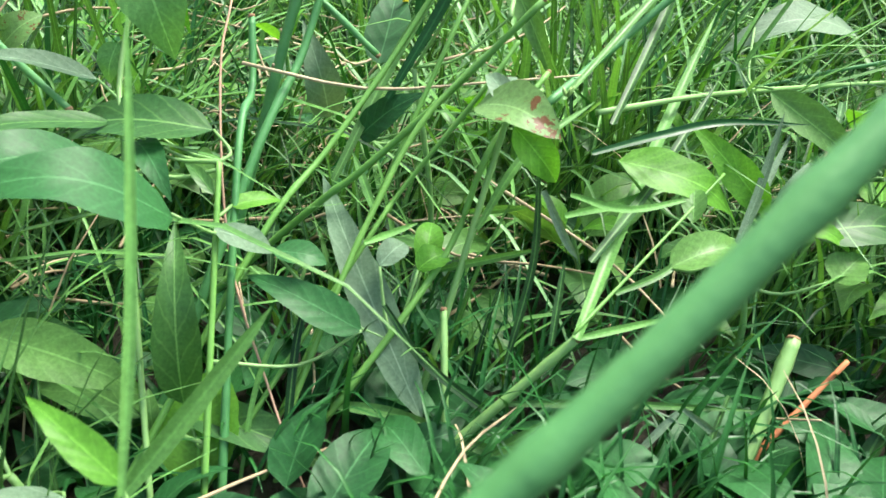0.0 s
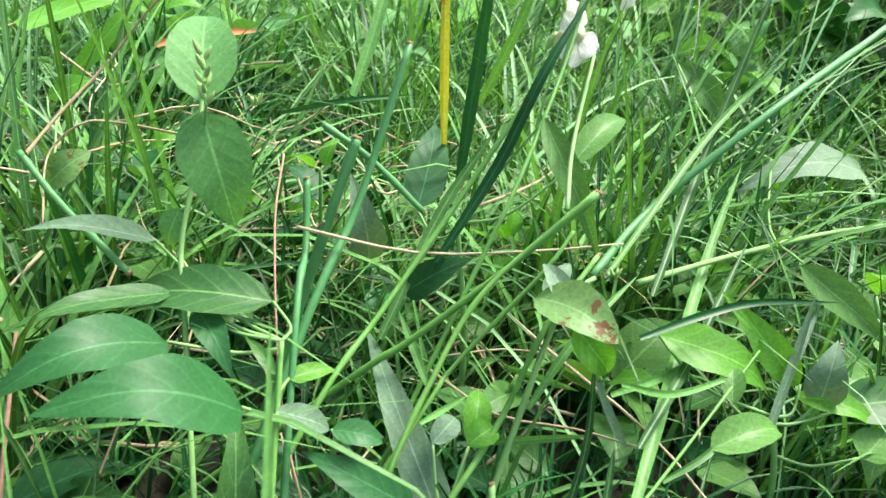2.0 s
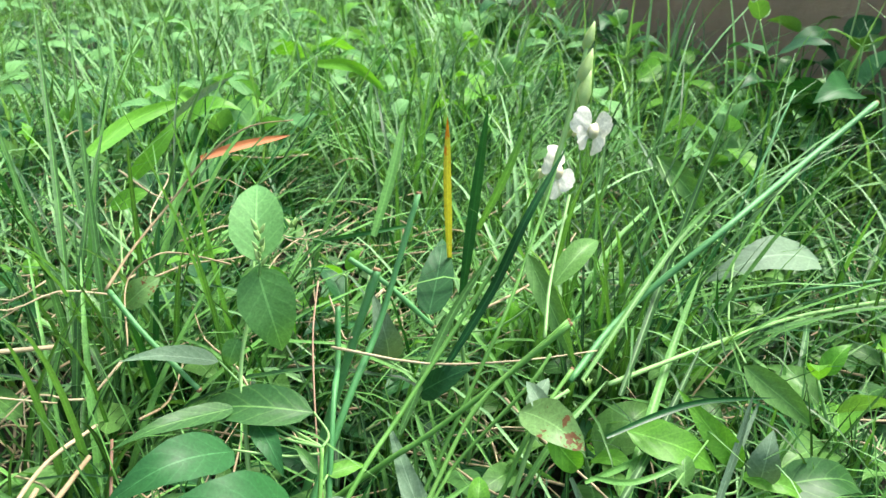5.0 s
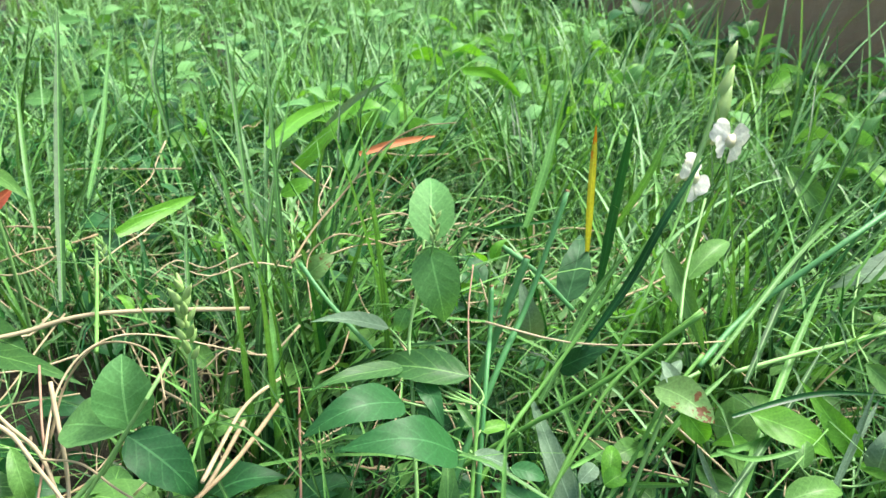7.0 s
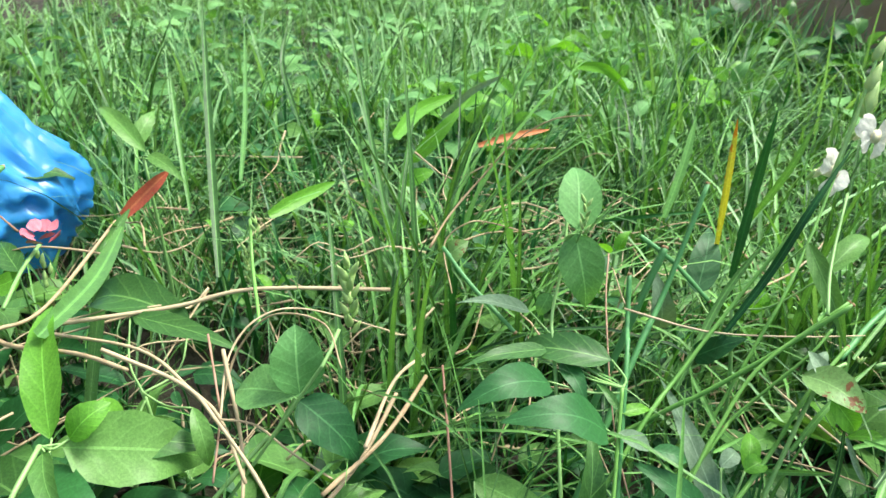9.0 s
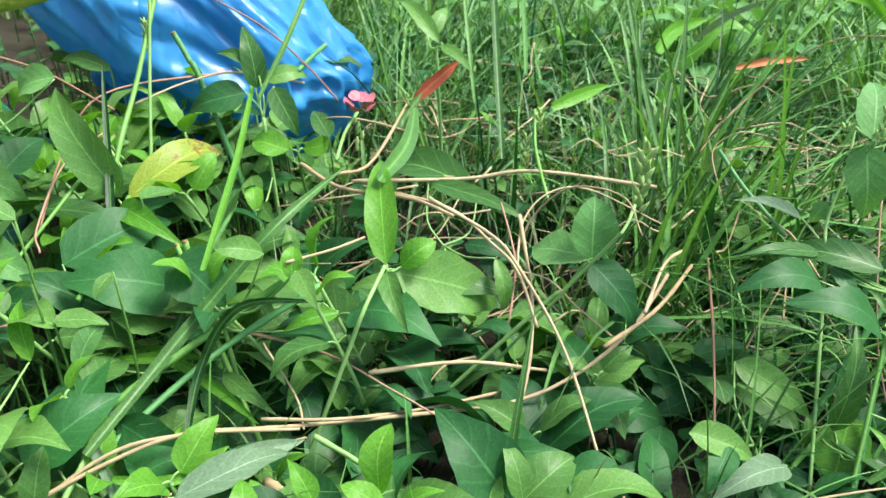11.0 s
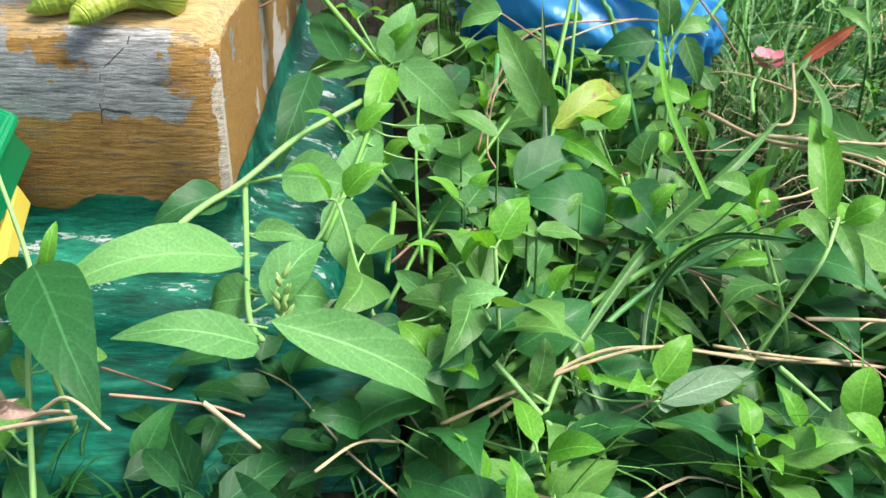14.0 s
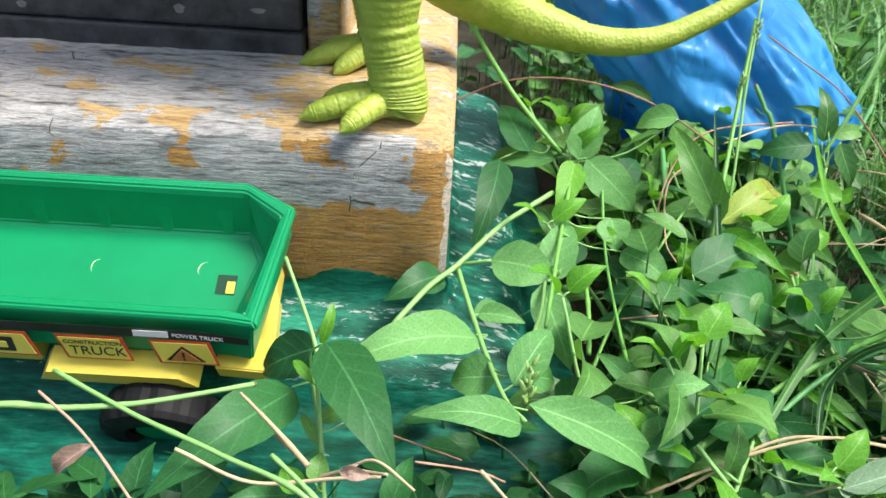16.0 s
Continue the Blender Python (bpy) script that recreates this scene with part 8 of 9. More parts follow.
stalk([(-0.2484, 0.1666, 0.0795), (-0.2262, 0.2127, 0.0843), (-0.2127, 0.2663, 0.0903)], 0.0012, 0.0011, STRAW)
stalk([(-0.2311, 0.1887, 0.0946), (-0.2289, 0.2491, 0.0961), (-0.2189, 0.2945, 0.0880)], 0.0010, 0.0008, STRAW)
stalk([(-0.1663, 0.1153, -0.0060), (-0.1870, 0.2029, 0.0619), (-0.2037, 0.2734, 0.0946)], 0.0007, 0.0008, TWIG_RED)
single_blade([(-0.3613, 0.3094, 0.1228), (-0.4046, 0.4076, 0.1891), (-0.4610, 0.5386, 0.2725)], 0.0063, (0.4509, -0.8503, 0.2714), GRASS)
single_blade([(-0.2427, 0.3379, 0.1122), (-0.3002, 0.4892, 0.1719), (-0.3651, 0.6569, 0.2632)], 0.0047, (0.2664, -0.9220, 0.2810), GRASS)
single_blade([(-0.4037, 0.3620, 0.1445), (-0.4253, 0.3993, 0.1860), (-0.4522, 0.4489, 0.2284)], 0.0037, (0.4814, -0.8323, 0.2748), GRASS)
single_blade([(-0.3637, 0.3640, 0.1718), (-0.3981, 0.4633, 0.1968), (-0.4496, 0.5996, 0.2434)], 0.0041, (0.4118, -0.8785, 0.2423), GRASS)
single_blade([(-0.3728, 0.5220, 0.1684), (-0.4125, 0.5944, 0.2067), (-0.4183, 0.6357, 0.2423)], 0.0047, (0.3669, -0.9101, 0.1925), GRASS)
single_blade([(-0.2853, 0.5155, 0.1652), (-0.2821, 0.6175, 0.1646), (-0.2561, 0.6799, 0.1667)], 0.0141, (0.2031, -0.9473, 0.2479), LEAF_LIGHT)
single_blade([(-0.2169, 0.5611, 0.1487), (-0.1868, 0.5852, 0.1532), (-0.1536, 0.6301, 0.1487)], 0.0069, (0.0857, -0.9570, 0.2773), RUST_LEAF)
single_blade([(-0.3342, 0.3382, 0.1582), (-0.3202, 0.3643, 0.1623), (-0.3054, 0.4007, 0.1629)], 0.0102, (0.3510, -0.8686, 0.3498), LEAF_LIGHT)
single_blade([(-0.1318, 0.6832, 0.2020), (-0.0986, 0.7394, 0.1879), (-0.0688, 0.7718, 0.1560)], 0.0110, (-0.0282, -0.9806, 0.1940), LEAF_LIGHT)
single_blade([(-0.2661, 0.6524, 0.1479), (-0.2365, 0.6484, 0.1767), (-0.2027, 0.6456, 0.1970)], 0.0068, (0.1414, -0.9636, 0.2270), LEAF_PALE)
single_blade([(-0.4601, -0.0146, 0.0705), (-0.4577, 0.0706, 0.0976), (-0.4327, 0.1189, 0.1397), (-0.4273, 0.1909, 0.1497)], 0.0073, (0.3706, -0.8335, 0.4098), GRASS)
single_blade([(-0.4238, 0.0421, 0.1525), (-0.5020, 0.1823, 0.1488), (-0.5623, 0.2988, 0.1780)], 0.0046, (0.4447, -0.8308, 0.3348), LEAF_LIGHT)
single_blade([(-0.4303, 0.0168, 0.0536), (-0.4426, 0.0521, 0.0816), (-0.4212, 0.0628, 0.1202), (-0.3700, 0.0660, 0.1360)], 0.0049, (0.3793, -0.7821, 0.4944), GRASS)
single_blade([(-0.5237, 0.0680, 0.0481), (-0.5035, 0.0842, 0.0527), (-0.4717, 0.0922, 0.0505)], 0.0074, (0.4756, -0.6923, 0.5426), LEAF_LIGHT)
stalk([(-0.3985, 0.0572, -0.0060), (-0.4740, 0.0948, 0.0906), (-0.4952, 0.1054, 0.1177)], 0.0015, 0.0015, STEM)
single_blade([(-0.5408, 0.0978, 0.0966), (-0.5650, 0.1303, 0.1317), (-0.6051, 0.1816, 0.1948)], 0.0054, (0.5631, -0.7399, 0.3681), GRASS)
stalk([(-0.5532, -0.0260, 0.0942), (-0.6086, 0.0401, 0.1145), (-0.6598, 0.1113, 0.1466)], 0.0011, 0.0011, STEM)
stalk([(-0.4980, -0.0808, 0.0453), (-0.4785, -0.0512, 0.0548), (-0.4495, -0.0119, 0.0675), (-0.4237, 0.0142, 0.0738), (-0.3923, 0.0475, 0.0625), (-0.3404, 0.0891, 0.0561), (-0.2915, 0.1312, 0.0503), (-0.2606, 0.1600, 0.0607), (-0.2377, 0.1960, 0.0767), (-0.2250, 0.2374, 0.0960)], 0.0009, 0.0010, STRAW)
stalk([(-0.4029, 0.0473, 0.0643), (-0.3661, 0.0655, 0.0633), (-0.3343, 0.1034, 0.0520), (-0.2916, 0.1476, 0.0488)], 0.0009, 0.0008, STRAW)
stalk([(-0.3204, 0.2214, 0.1245), (-0.2954, 0.1790, 0.0826), (-0.2861, 0.1292, 0.0497), (-0.3004, 0.0805, 0.0285), (-0.3211, 0.0167, 0.0101)], 0.0010, 0.0006, STRAW)
stalk([(-0.3668, 0.1812, 0.1436), (-0.3258, 0.1819, 0.1273), (-0.3044, 0.1727, 0.1144), (-0.2670, 0.1492, 0.0810), (-0.2266, 0.0950, 0.0442)], 0.0010, 0.0007, STRAW)
stalk([(-0.4836, 0.2265, 0.1265), (-0.4359, 0.1974, 0.1297), (-0.3754, 0.1745, 0.1440), (-0.3455, 0.1687, 0.1416)], 0.0014, 0.0009, STRAW)
stalk([(-0.5220, 0.0925, 0.0749), (-0.4645, 0.0968, 0.0740), (-0.4023, 0.1069, 0.0688), (-0.3512, 0.0972, 0.0648), (-0.3095, 0.1018, 0.0461)], 0.0008, 0.0005, TWIG_RED)
stalk([(-0.4529, -0.0610, 0.0074), (-0.4431, -0.0429, 0.0342), (-0.4259, -0.0265, 0.0529), (-0.4092, -0.0157, 0.0676)], 0.0008, 0.0006, TWIG_RED)
stalk([(-0.3669, 0.1006, 0.0689), (-0.3224, 0.1346, 0.0672), (-0.2794, 0.1632, 0.0548)], 0.0011, 0.0009, STRAW)
stalk([(-0.4292, 0.0903, 0.0769), (-0.3966, 0.0713, 0.0634), (-0.3812, 0.0536, 0.0603)], 0.0006, 0.0005, STRAW)
stalk([(-0.2920, 0.1053, 0.0345), (-0.2586, 0.0703, 0.0291), (-0.2372, 0.0549, 0.0216)], 0.0007, 0.0005, TWIG_RED)
stalk([(-0.3871, 0.0252, 0.0468), (-0.3566, 0.0155, 0.0492), (-0.3218, 0.0167, 0.0418)], 0.0024, 0.0016, STRAW)
stalk([(-0.3663, 0.0398, 0.0728), (-0.3416, 0.0473, 0.0551), (-0.3045, 0.0504, 0.0337)], 0.0015, 0.0013, STEM_PALE)
stalk([(-0.4055, 0.0837, 0.1397), (-0.3928, 0.1098, 0.1374), (-0.3875, 0.1375, 0.1329)], 0.0007, 0.0006, STRAW)
stalk([(-0.5669, 0.0713, 0.1128), (-0.5847, 0.0876, 0.1179), (-0.6142, 0.1433, 0.1338), (-0.6157, 0.1860, 0.1426)], 0.0006, 0.0007, TWIG_RED)
stalk([(-0.5140, -0.1562, 0.0651), (-0.5151, -0.1253, 0.0573), (-0.5102, -0.0967, 0.0379)], 0.0007, 0.0006, STRAW)
stalk([(-0.7949, 0.0787, 0.1709), (-0.7597, 0.1155, 0.1916), (-0.7017, 0.1355, 0.2016), (-0.6478, 0.1606, 0.1904), (-0.5896, 0.1695, 0.1667)], 0.0008, 0.0007, TWIG_RED)
stalk([(-0.5999, 0.1002, 0.1058), (-0.6172, 0.1478, 0.1412), (-0.6067, 0.1832, 0.1721), (-0.5643, 0.2654, 0.1717)], 0.0007, 0.0008, TWIG_RED)
stalk([(-0.5870, -0.0139, 0.0742), (-0.5775, 0.0194, 0.0824), (-0.5244, 0.0648, 0.0868), (-0.4667, 0.1001, 0.0724), (-0.3949, 0.1347, 0.0464)], 0.0008, 0.0006, TWIG_RED)
stalk([(-0.4851, -0.0598, 0.0396), (-0.4549, -0.0155, 0.0684), (-0.4262, 0.0118, 0.0740), (-0.3803, 0.0484, 0.0651)], 0.0009, 0.0007, STRAW)
stalk([(-0.7322, -0.2046, 0.0628), (-0.6957, -0.2099, 0.0638), (-0.6450, -0.2191, 0.0707)], 0.0017, 0.0012, STRAW)
stalk([(-0.7178, -0.3118, 0.1514), (-0.6719, -0.2974, 0.1419), (-0.6281, -0.2821, 0.1355), (-0.5801, -0.2669, 0.1248), (-0.5500, -0.2600, 0.0600)], 0.0011, 0.0014, STEM_PALE)
stalk([(-0.7600, -0.3900, 0.1200), (-0.7209, -0.3466, 0.1480), (-0.6976, -0.3168, 0.1431), (-0.6776, -0.2881, 0.1405), (-0.6544, -0.2422, 0.1374)], 0.0018, 0.0012, STEM_PALE)
stalk([(-0.7024, -0.3257, 0.1562), (-0.6788, -0.3192, 0.1399), (-0.6434, -0.3191, 0.1225)], 0.0007, 0.0007, TWIG_RED)
stalk([(-0.6449, -0.2572, 0.1469), (-0.6230, -0.2550, 0.1370), (-0.6012, -0.2533, 0.1257)], 0.0006, 0.0013, STRAW)
stalk([(-0.6103, -0.2670, 0.1368), (-0.5930, -0.2655, 0.1310), (-0.5772, -0.2645, 0.1250)], 0.0011, 0.0014, STEM_PALE)
w = thing("withered_leaf", "curled withered leaf caught on a dry twig", "leaf", "", (-0.6818, -0.3156, 0.1282))
leaf(w, (-0.6818, -0.3156, 0.1282), (-0.6919, -0.3328, 0.1161), 0.0095, (0.3, -0.6, 0.7), LEAF_DEAD, "oval", 0.15, 1.1, 0.05)
w = thing("withered_leaf", "shrivelled pinkish dead leaf on a bent straw", "leaf", "", (-0.5891, -0.2448, 0.1242))
leaf(w, (-0.5891, -0.2448, 0.1242), (-0.5770, -0.2363, 0.1232), 0.0065, (0.2, -0.7, 0.7), LEAF_DEAD, "oval", 0.2, 0.9, 0.12)
leaf(w, (-0.5870, -0.2440, 0.1240), (-0.5830, -0.2380, 0.1290), 0.0045, (0.4, -0.5, 0.7), LEAF_DEAD, "lance", 0.2, 0.9, 0.12)
stalk([(-0.6752, -0.2792, 0.1047), (-0.6491, -0.2538, 0.0797), (-0.6088, -0.2283, 0.0922), (-0.5876, -0.2176, 0.1006)], 0.0009, 0.0009, STRAW)
stalk([(-0.6267, -0.2261, 0.0775), (-0.6059, -0.2234, 0.0960), (-0.5771, -0.2244, 0.1152)], 0.0013, 0.0007, STRAW)
stalk([(-0.6075, -0.2221, 0.0959), (-0.5921, -0.2166, 0.1079), (-0.5666, -0.2154, 0.1046)], 0.0008, 0.0006, STRAW)
stalk([(-0.5725, -0.2093, 0.1158), (-0.5545, -0.1818, 0.1013), (-0.5451, -0.1665, 0.0880)], 0.0006, 0.0006, TWIG_RED)
stalk([(-0.6163, -0.1884, 0.0925), (-0.5836, -0.1912, 0.1059), (-0.5569, -0.1914, 0.1145)], 0.0007, 0.0004, TWIG_RED)
stalk([(-0.5509, -0.1818, 0.1038), (-0.5426, -0.1738, 0.0878), (-0.5367, -0.1668, 0.0741)], 0.0010, 0.0008, STRAW)
stalk([(-0.5667, -0.0427, 0.0645), (-0.5817, 0.0186, 0.0832), (-0.5876, 0.0925, 0.1137), (-0.5880, 0.1632, 0.1503)], 0.0013, 0.0013, STEM)
stalk([(-0.5345, 0.0488, -0.0060), (-0.5667, 0.1329, 0.1273), (-0.5916, 0.1978, 0.1817), (-0.6185, 0.2692, 0.2467)], 0.0018, 0.0017, STEM)
stalk([(-0.4914, -0.0445, 0.0511), (-0.4671, 0.0269, 0.0776), (-0.4445, 0.0718, 0.0948), (-0.4111, 0.1046, 0.1222)], 0.0022, 0.0020, STEM)
stalk([(-0.4680, -0.0265, 0.0542), (-0.4480, 0.0644, 0.0768), (-0.4097, 0.1239, 0.1028)], 0.0019, 0.0019, STEM_DARK)
stalk([(-0.4476, 0.0835, -0.0060), (-0.4742, 0.0996, 0.0640), (-0.4841, 0.1055, 0.0899), (-0.4939, 0.1113, 0.1176)], 0.0020, 0.0020, STEM)
stalk([(-0.5729, -0.0335, 0.0832), (-0.5905, -0.0072, 0.0922), (-0.6074, 0.0164, 0.0960)], 0.0016, 0.0017, STEM)
stalk([(-0.5213, -0.0595, 0.0881), (-0.5516, -0.0201, 0.0822), (-0.5861, 0.0291, 0.0758)], 0.0014, 0.0017, STEM)
stalk([(-0.6146, 0.1422, 0.1292), (-0.6455, 0.1929, 0.1413)], 0.0022, 0.0024, STEM_DARK)
single_blade([(-0.5103, 0.0601, 0.0602), (-0.4806, 0.0699, 0.0630), (-0.4429, 0.0629, 0.0594), (-0.4100, 0.0549, 0.0516)], 0.0075, (0.1184, -0.8035, 0.5834), LEAF_LIGHT)
single_blade([(-0.4430, -0.0172, 0.0640), (-0.4201, -0.0077, 0.0634), (-0.3991, 0.0162, 0.0640)], 0.0058, (0.0872, -0.7591, 0.6452), LEAF_LIGHT)
single_blade([(-0.4073, -0.0167, 0.0618), (-0.3967, 0.0211, 0.0619), (-0.3790, 0.0504, 0.0563)], 0.0111, (0.0390, -0.7825, 0.6214), LEAF_PALE)
single_blade([(-0.4828, -0.0001, 0.0766), (-0.4568, -0.0108, 0.0683), (-0.4280, -0.0272, 0.0453)], 0.0060, (0.1605, -0.7542, 0.6367), LEAF_PALE)
stalk([(-0.4800, 0.2083, -0.0060), (-0.5656, 0.2363, 0.1597), (-0.5841, 0.2423, 0.1843), (-0.5973, 0.2459, 0.2000)], 0.0020, 0.0020, STEM_DARK)
stalk([(-0.5149, 0.2783, 0.1755), (-0.5175, 0.3048, 0.1801), (-0.5202, 0.3288, 0.1828)], 0.0017, 0.0019, STEM_DARK)
stalk([(-0.5989, 0.2482, 0.2421), (-0.5714, 0.2627, 0.2243), (-0.5387, 0.2756, 0.2046), (-0.5100, 0.2886, 0.1750), (-0.4883, 0.2909, 0.1531)], 0.0006, 0.0007, TWIG_RED)
stalk([(-0.5946, 0.1944, 0.1627), (-0.5771, 0.2281, 0.1713), (-0.5496, 0.2525, 0.1764), (-0.5127, 0.2836, 0.1655)], 0.0006, 0.0007, STRAW)
single_blade([(-0.5277, 0.2444, 0.1620), (-0.5241, 0.2876, 0.2031), (-0.5270, 0.3552, 0.2640)], 0.0041, (0.5707, -0.7796, 0.2580), GRASS)
single_blade([(-0.4839, 0.0594, 0.0533), (-0.4824, 0.1095, 0.1044), (-0.5004, 0.1743, 0.1164)], 0.0045, (0.6156, -0.5940, 0.5179), GRASS)
stalk([(-0.4313, 0.1854, 0.1448), (-0.4259, 0.2229, 0.1405), (-0.4596, 0.3552, 0.1370)], 0.0009, 0.0010, STRAW)
single_blade([(-0.3979, 0.1776, 0.1504), (-0.4152, 0.2579, 0.1438), (-0.4536, 0.3583, 0.1368)], 0.0117, (0.4324, -0.8103, 0.3955), GRASS)

# ---- leafy weeds that fill the bed beside the step ----
def leafy_weed(x, y, z, height, pairs, size, lean, label, rs, materials):
    """A stem with crossed pairs of stalked leaves, the youngest on top."""
    w = thing("weed", label, "weed", "weeds", (x, y, z))
    foot, top = np.array([x, y, z - 0.006]), np.array([x + lean[0] * height, y + lean[1] * height, z + height])
    mid = foot * 0.5 + top * 0.5 + np.array([rs.randn() * 0.006, rs.randn() * 0.006, 0.004])
    line = spline([foot, mid, top], 6)
    stem(w, [foot, mid, top], 0.0017, 0.0011, STEM_PALE)
    turn = rs.rand() * 3.14
    for k in range(pairs):
        f = 1.0 - 0.75 * k / max(pairs, 1)
        at = np.array(line[int(round(f * (len(line) - 1)))])
        young = k == 0
        length = size * (0.55 if young else 0.8 + 0.35 * rs.rand())
        for side in (0, math.pi):
            a = turn + 1.45 * k + side + 0.3 * rs.randn()
            out = np.array([math.cos(a), math.sin(a), 0.0])
            rise = (0.75 if young else 0.22) + 0.28 * rs.randn()
            base = at + out * length * 0.16 + np.array([0, 0, 0.1 * length])
            tip = base + (out + np.array([0, 0, rise])) * length / math.hypot(1, rise)
            tip[2] = max(tip[2], z + 0.008)
            stem(w, [at, at * 0.5 + base * 0.5 + np.array([0, 0, 0.001]), base], 0.0008, 0.0006, STEM_PALE, "petiole", per=3, sides=5)
            m = materials[0] if young else materials[1 + rs.randint(len(materials) - 1)]
            leaf(w, base, tip, length * (0.46 + 0.16 * rs.rand()), np.array([0, 0, 1.0]) + 0.3 * rs.randn(3), m, ("ovate", "ovate", "oval", "lance")[rs.randint(4)], 0.06 + 0.1 * rs.rand(), 0.12 + 0.28 * rs.rand(), 0.035 * rs.rand())
    return w


def plant_bed(count, seed, spot, height, size, label, materials, lean=(0.0, 0.0)):
    rs = np.random.RandomState(seed)
    for _ in range(count):
        x, y = spot(rs)
        h = height[0] + (height[1] - height[0]) * rs.rand()
        leafy_weed(x, y, ground_z(x, y), h, 3 + rs.randint(2), size[0] + (size[1] - size[0]) * rs.rand(), (lean[0] + 0.25 * rs.randn(), lean[1] + 0.25 * rs.randn()), label, rs, materials)


def beside_step(rs):
    q = on_step(-0.425 + 0.24 * rs.rand(), -0.72 + 0.46 * rs.rand(), 0)
    return q.x, q.y


def step_corner(rs):
    q = on_step(-0.42 + 0.2 * rs.rand(), -0.3 + 0.12 * rs.rand(), 0)
    return q.x, q.y


def weed_bed(rs):
    return -0.56 + 0.36 * rs.rand(), -0.1 + 0.34 * rs.rand()


def lawn_edge(rs):
    return 0.02 + 0.36 * rs.rand(), 0.27 + 0.3 * rs.rand()


plant_bed(40, 61, beside_step, (0.07, 0.14), (0.042, 0.062), "leafy green weed crowding the end of the step", (LEAF_LIGHT, LEAF, LEAF, LEAF_DARK), (-0.35, -0.1))
plant_bed(18, 62, step_corner, (0.04, 0.085), (0.04, 0.06), "low green weed at the corner of the step", (LEAF_LIGHT, LEAF, LEAF_DARK), (-0.3, -0.2))
plant_bed(34, 63, weed_bed, (0.025, 0.06), (0.036, 0.062), "low broad-leaved weed under the straws", (LEAF, LEAF, LEAF_DARK))
def lawn_spot(rs):
    return -0.5 + 0.5 * rs.rand(), 0.36 + 0.45 * rs.rand()


def wall_foot(rs):
    k, off = rs.rand(), 0.05 + 0.14 * rs.rand()
    q = WALL_AT + WALL_DIR * (-0.3 + 1.6 * k) - Vector((0.933, 0.36, 0)) * off
    return q.x, q.y


def far_lawn_spot(rs):
    while True:
        x, y = -0.3 + 0.85 * rs.rand(), 0.62 + 0.9 * rs.rand()
        if wall_side(x, y) > 0.06:
            return x, y


plant_bed(30, 67, far_lawn_spot, (0.1, 0.17), (0.045, 0.075), "pale broad-leaved weed in the far lawn", (LEAF_SOFT, LEAF_SOFT, LEAF_LIGHT))
plant_bed(22, 65, lawn_spot, (0.05, 0.12), (0.025, 0.045), "small broad-leaved weed standing in the lawn", (LEAF_LIGHT, LEAF, LEAF_DARK))
plant_bed(16, 66, wall_foot, (0.14, 0.26), (0.06, 0.09), "dark leafy weed at the foot of the wall", (LEAF, LEAF_DARK, LEAF_DARK))
plant_bed(14, 64, lawn_edge, (0.03, 0.08), (0.03, 0.05), "light green weed in the lawn", (LEAF_LIGHT, LEAF_LIGHT, LEAF))

# ---- lawn: blades, dry straw and low leaves that nobody could count ----
def field(name, count, region, height, width, material, label, seed, lean=0.5, keep=None, seg=5, z0=0.0, patience=6):
    """Many curved, tapered blades, three vertices across."""
    rs = np.random.RandomState(seed)
    x0, x1, y0, y1 = region
    V, F, U, k, made, tries = [], [], [], 0, 0, 0
    while made < count and tries < count * patience:
        tries += 1
        x, y = x0 + (x1 - x0) * rs.rand(), y0 + (y1 - y0) * rs.rand()
        h, w = height[0] + (height[1] - height[0]) * rs.rand() ** 1.5, width[0] + (width[1] - width[0]) * rs.rand()
        clump = noise.noise((x * 7, y * 7, seed * 3.1)) + 0.6 * noise.noise((x * 19, y * 19, seed))
        if not clear_of_step(x, y) or (keep and not keep(x, y, rs.rand(), h)) or rs.rand() > 0.26 + 2.5 * clump:
            continue
        h *= 0.85 + 0.6 * clump
        made += 1
        az = rs.rand() * 6.283
        tilt = lean * (0.15 + rs.rand())
        d = np.array([math.cos(az), math.sin(az), 0])
        d = d + np.array([0.25, 0.1, 0])
        sd = np.array([-d[1], d[0], 0]) / (np.linalg.norm(d[:2]) + 1e-6)
        kink = rs.rand() * 1.4
        p, ang = np.array([x, y, ground_z(x, y) + z0]), 0.1 + 0.3 * tilt
        for i in range(seg + 1):
            u = i / seg
            ww = 0.5 * w * (1 - u**2.2) + 0.00012
            nn = np.array([d[0] * -math.cos(ang), d[1] * -math.cos(ang), math.sin(ang)])
            V += [p - sd * ww, p - nn * ww * 0.35, p + sd * ww]
            U += [(u, 0), (u, 0.5), (u, 1)]
            p = p + (d * math.sin(ang) + np.array([0, 0, math.cos(ang)])) * h / seg
            ang = min(ang + tilt * (0.6 + kink * u) / seg * 2, 2.5)
        for i in range(seg):
            a = k + 3 * i
            F += [(a, a + 1, a + 4, a + 3), (a + 1, a + 2, a + 5, a + 4)]
        k += 3 * (seg + 1)
    ob = mesh_object(name, V, F, material, None, "", U)
    return tagged(ob, label, "grass", kind="stuff")


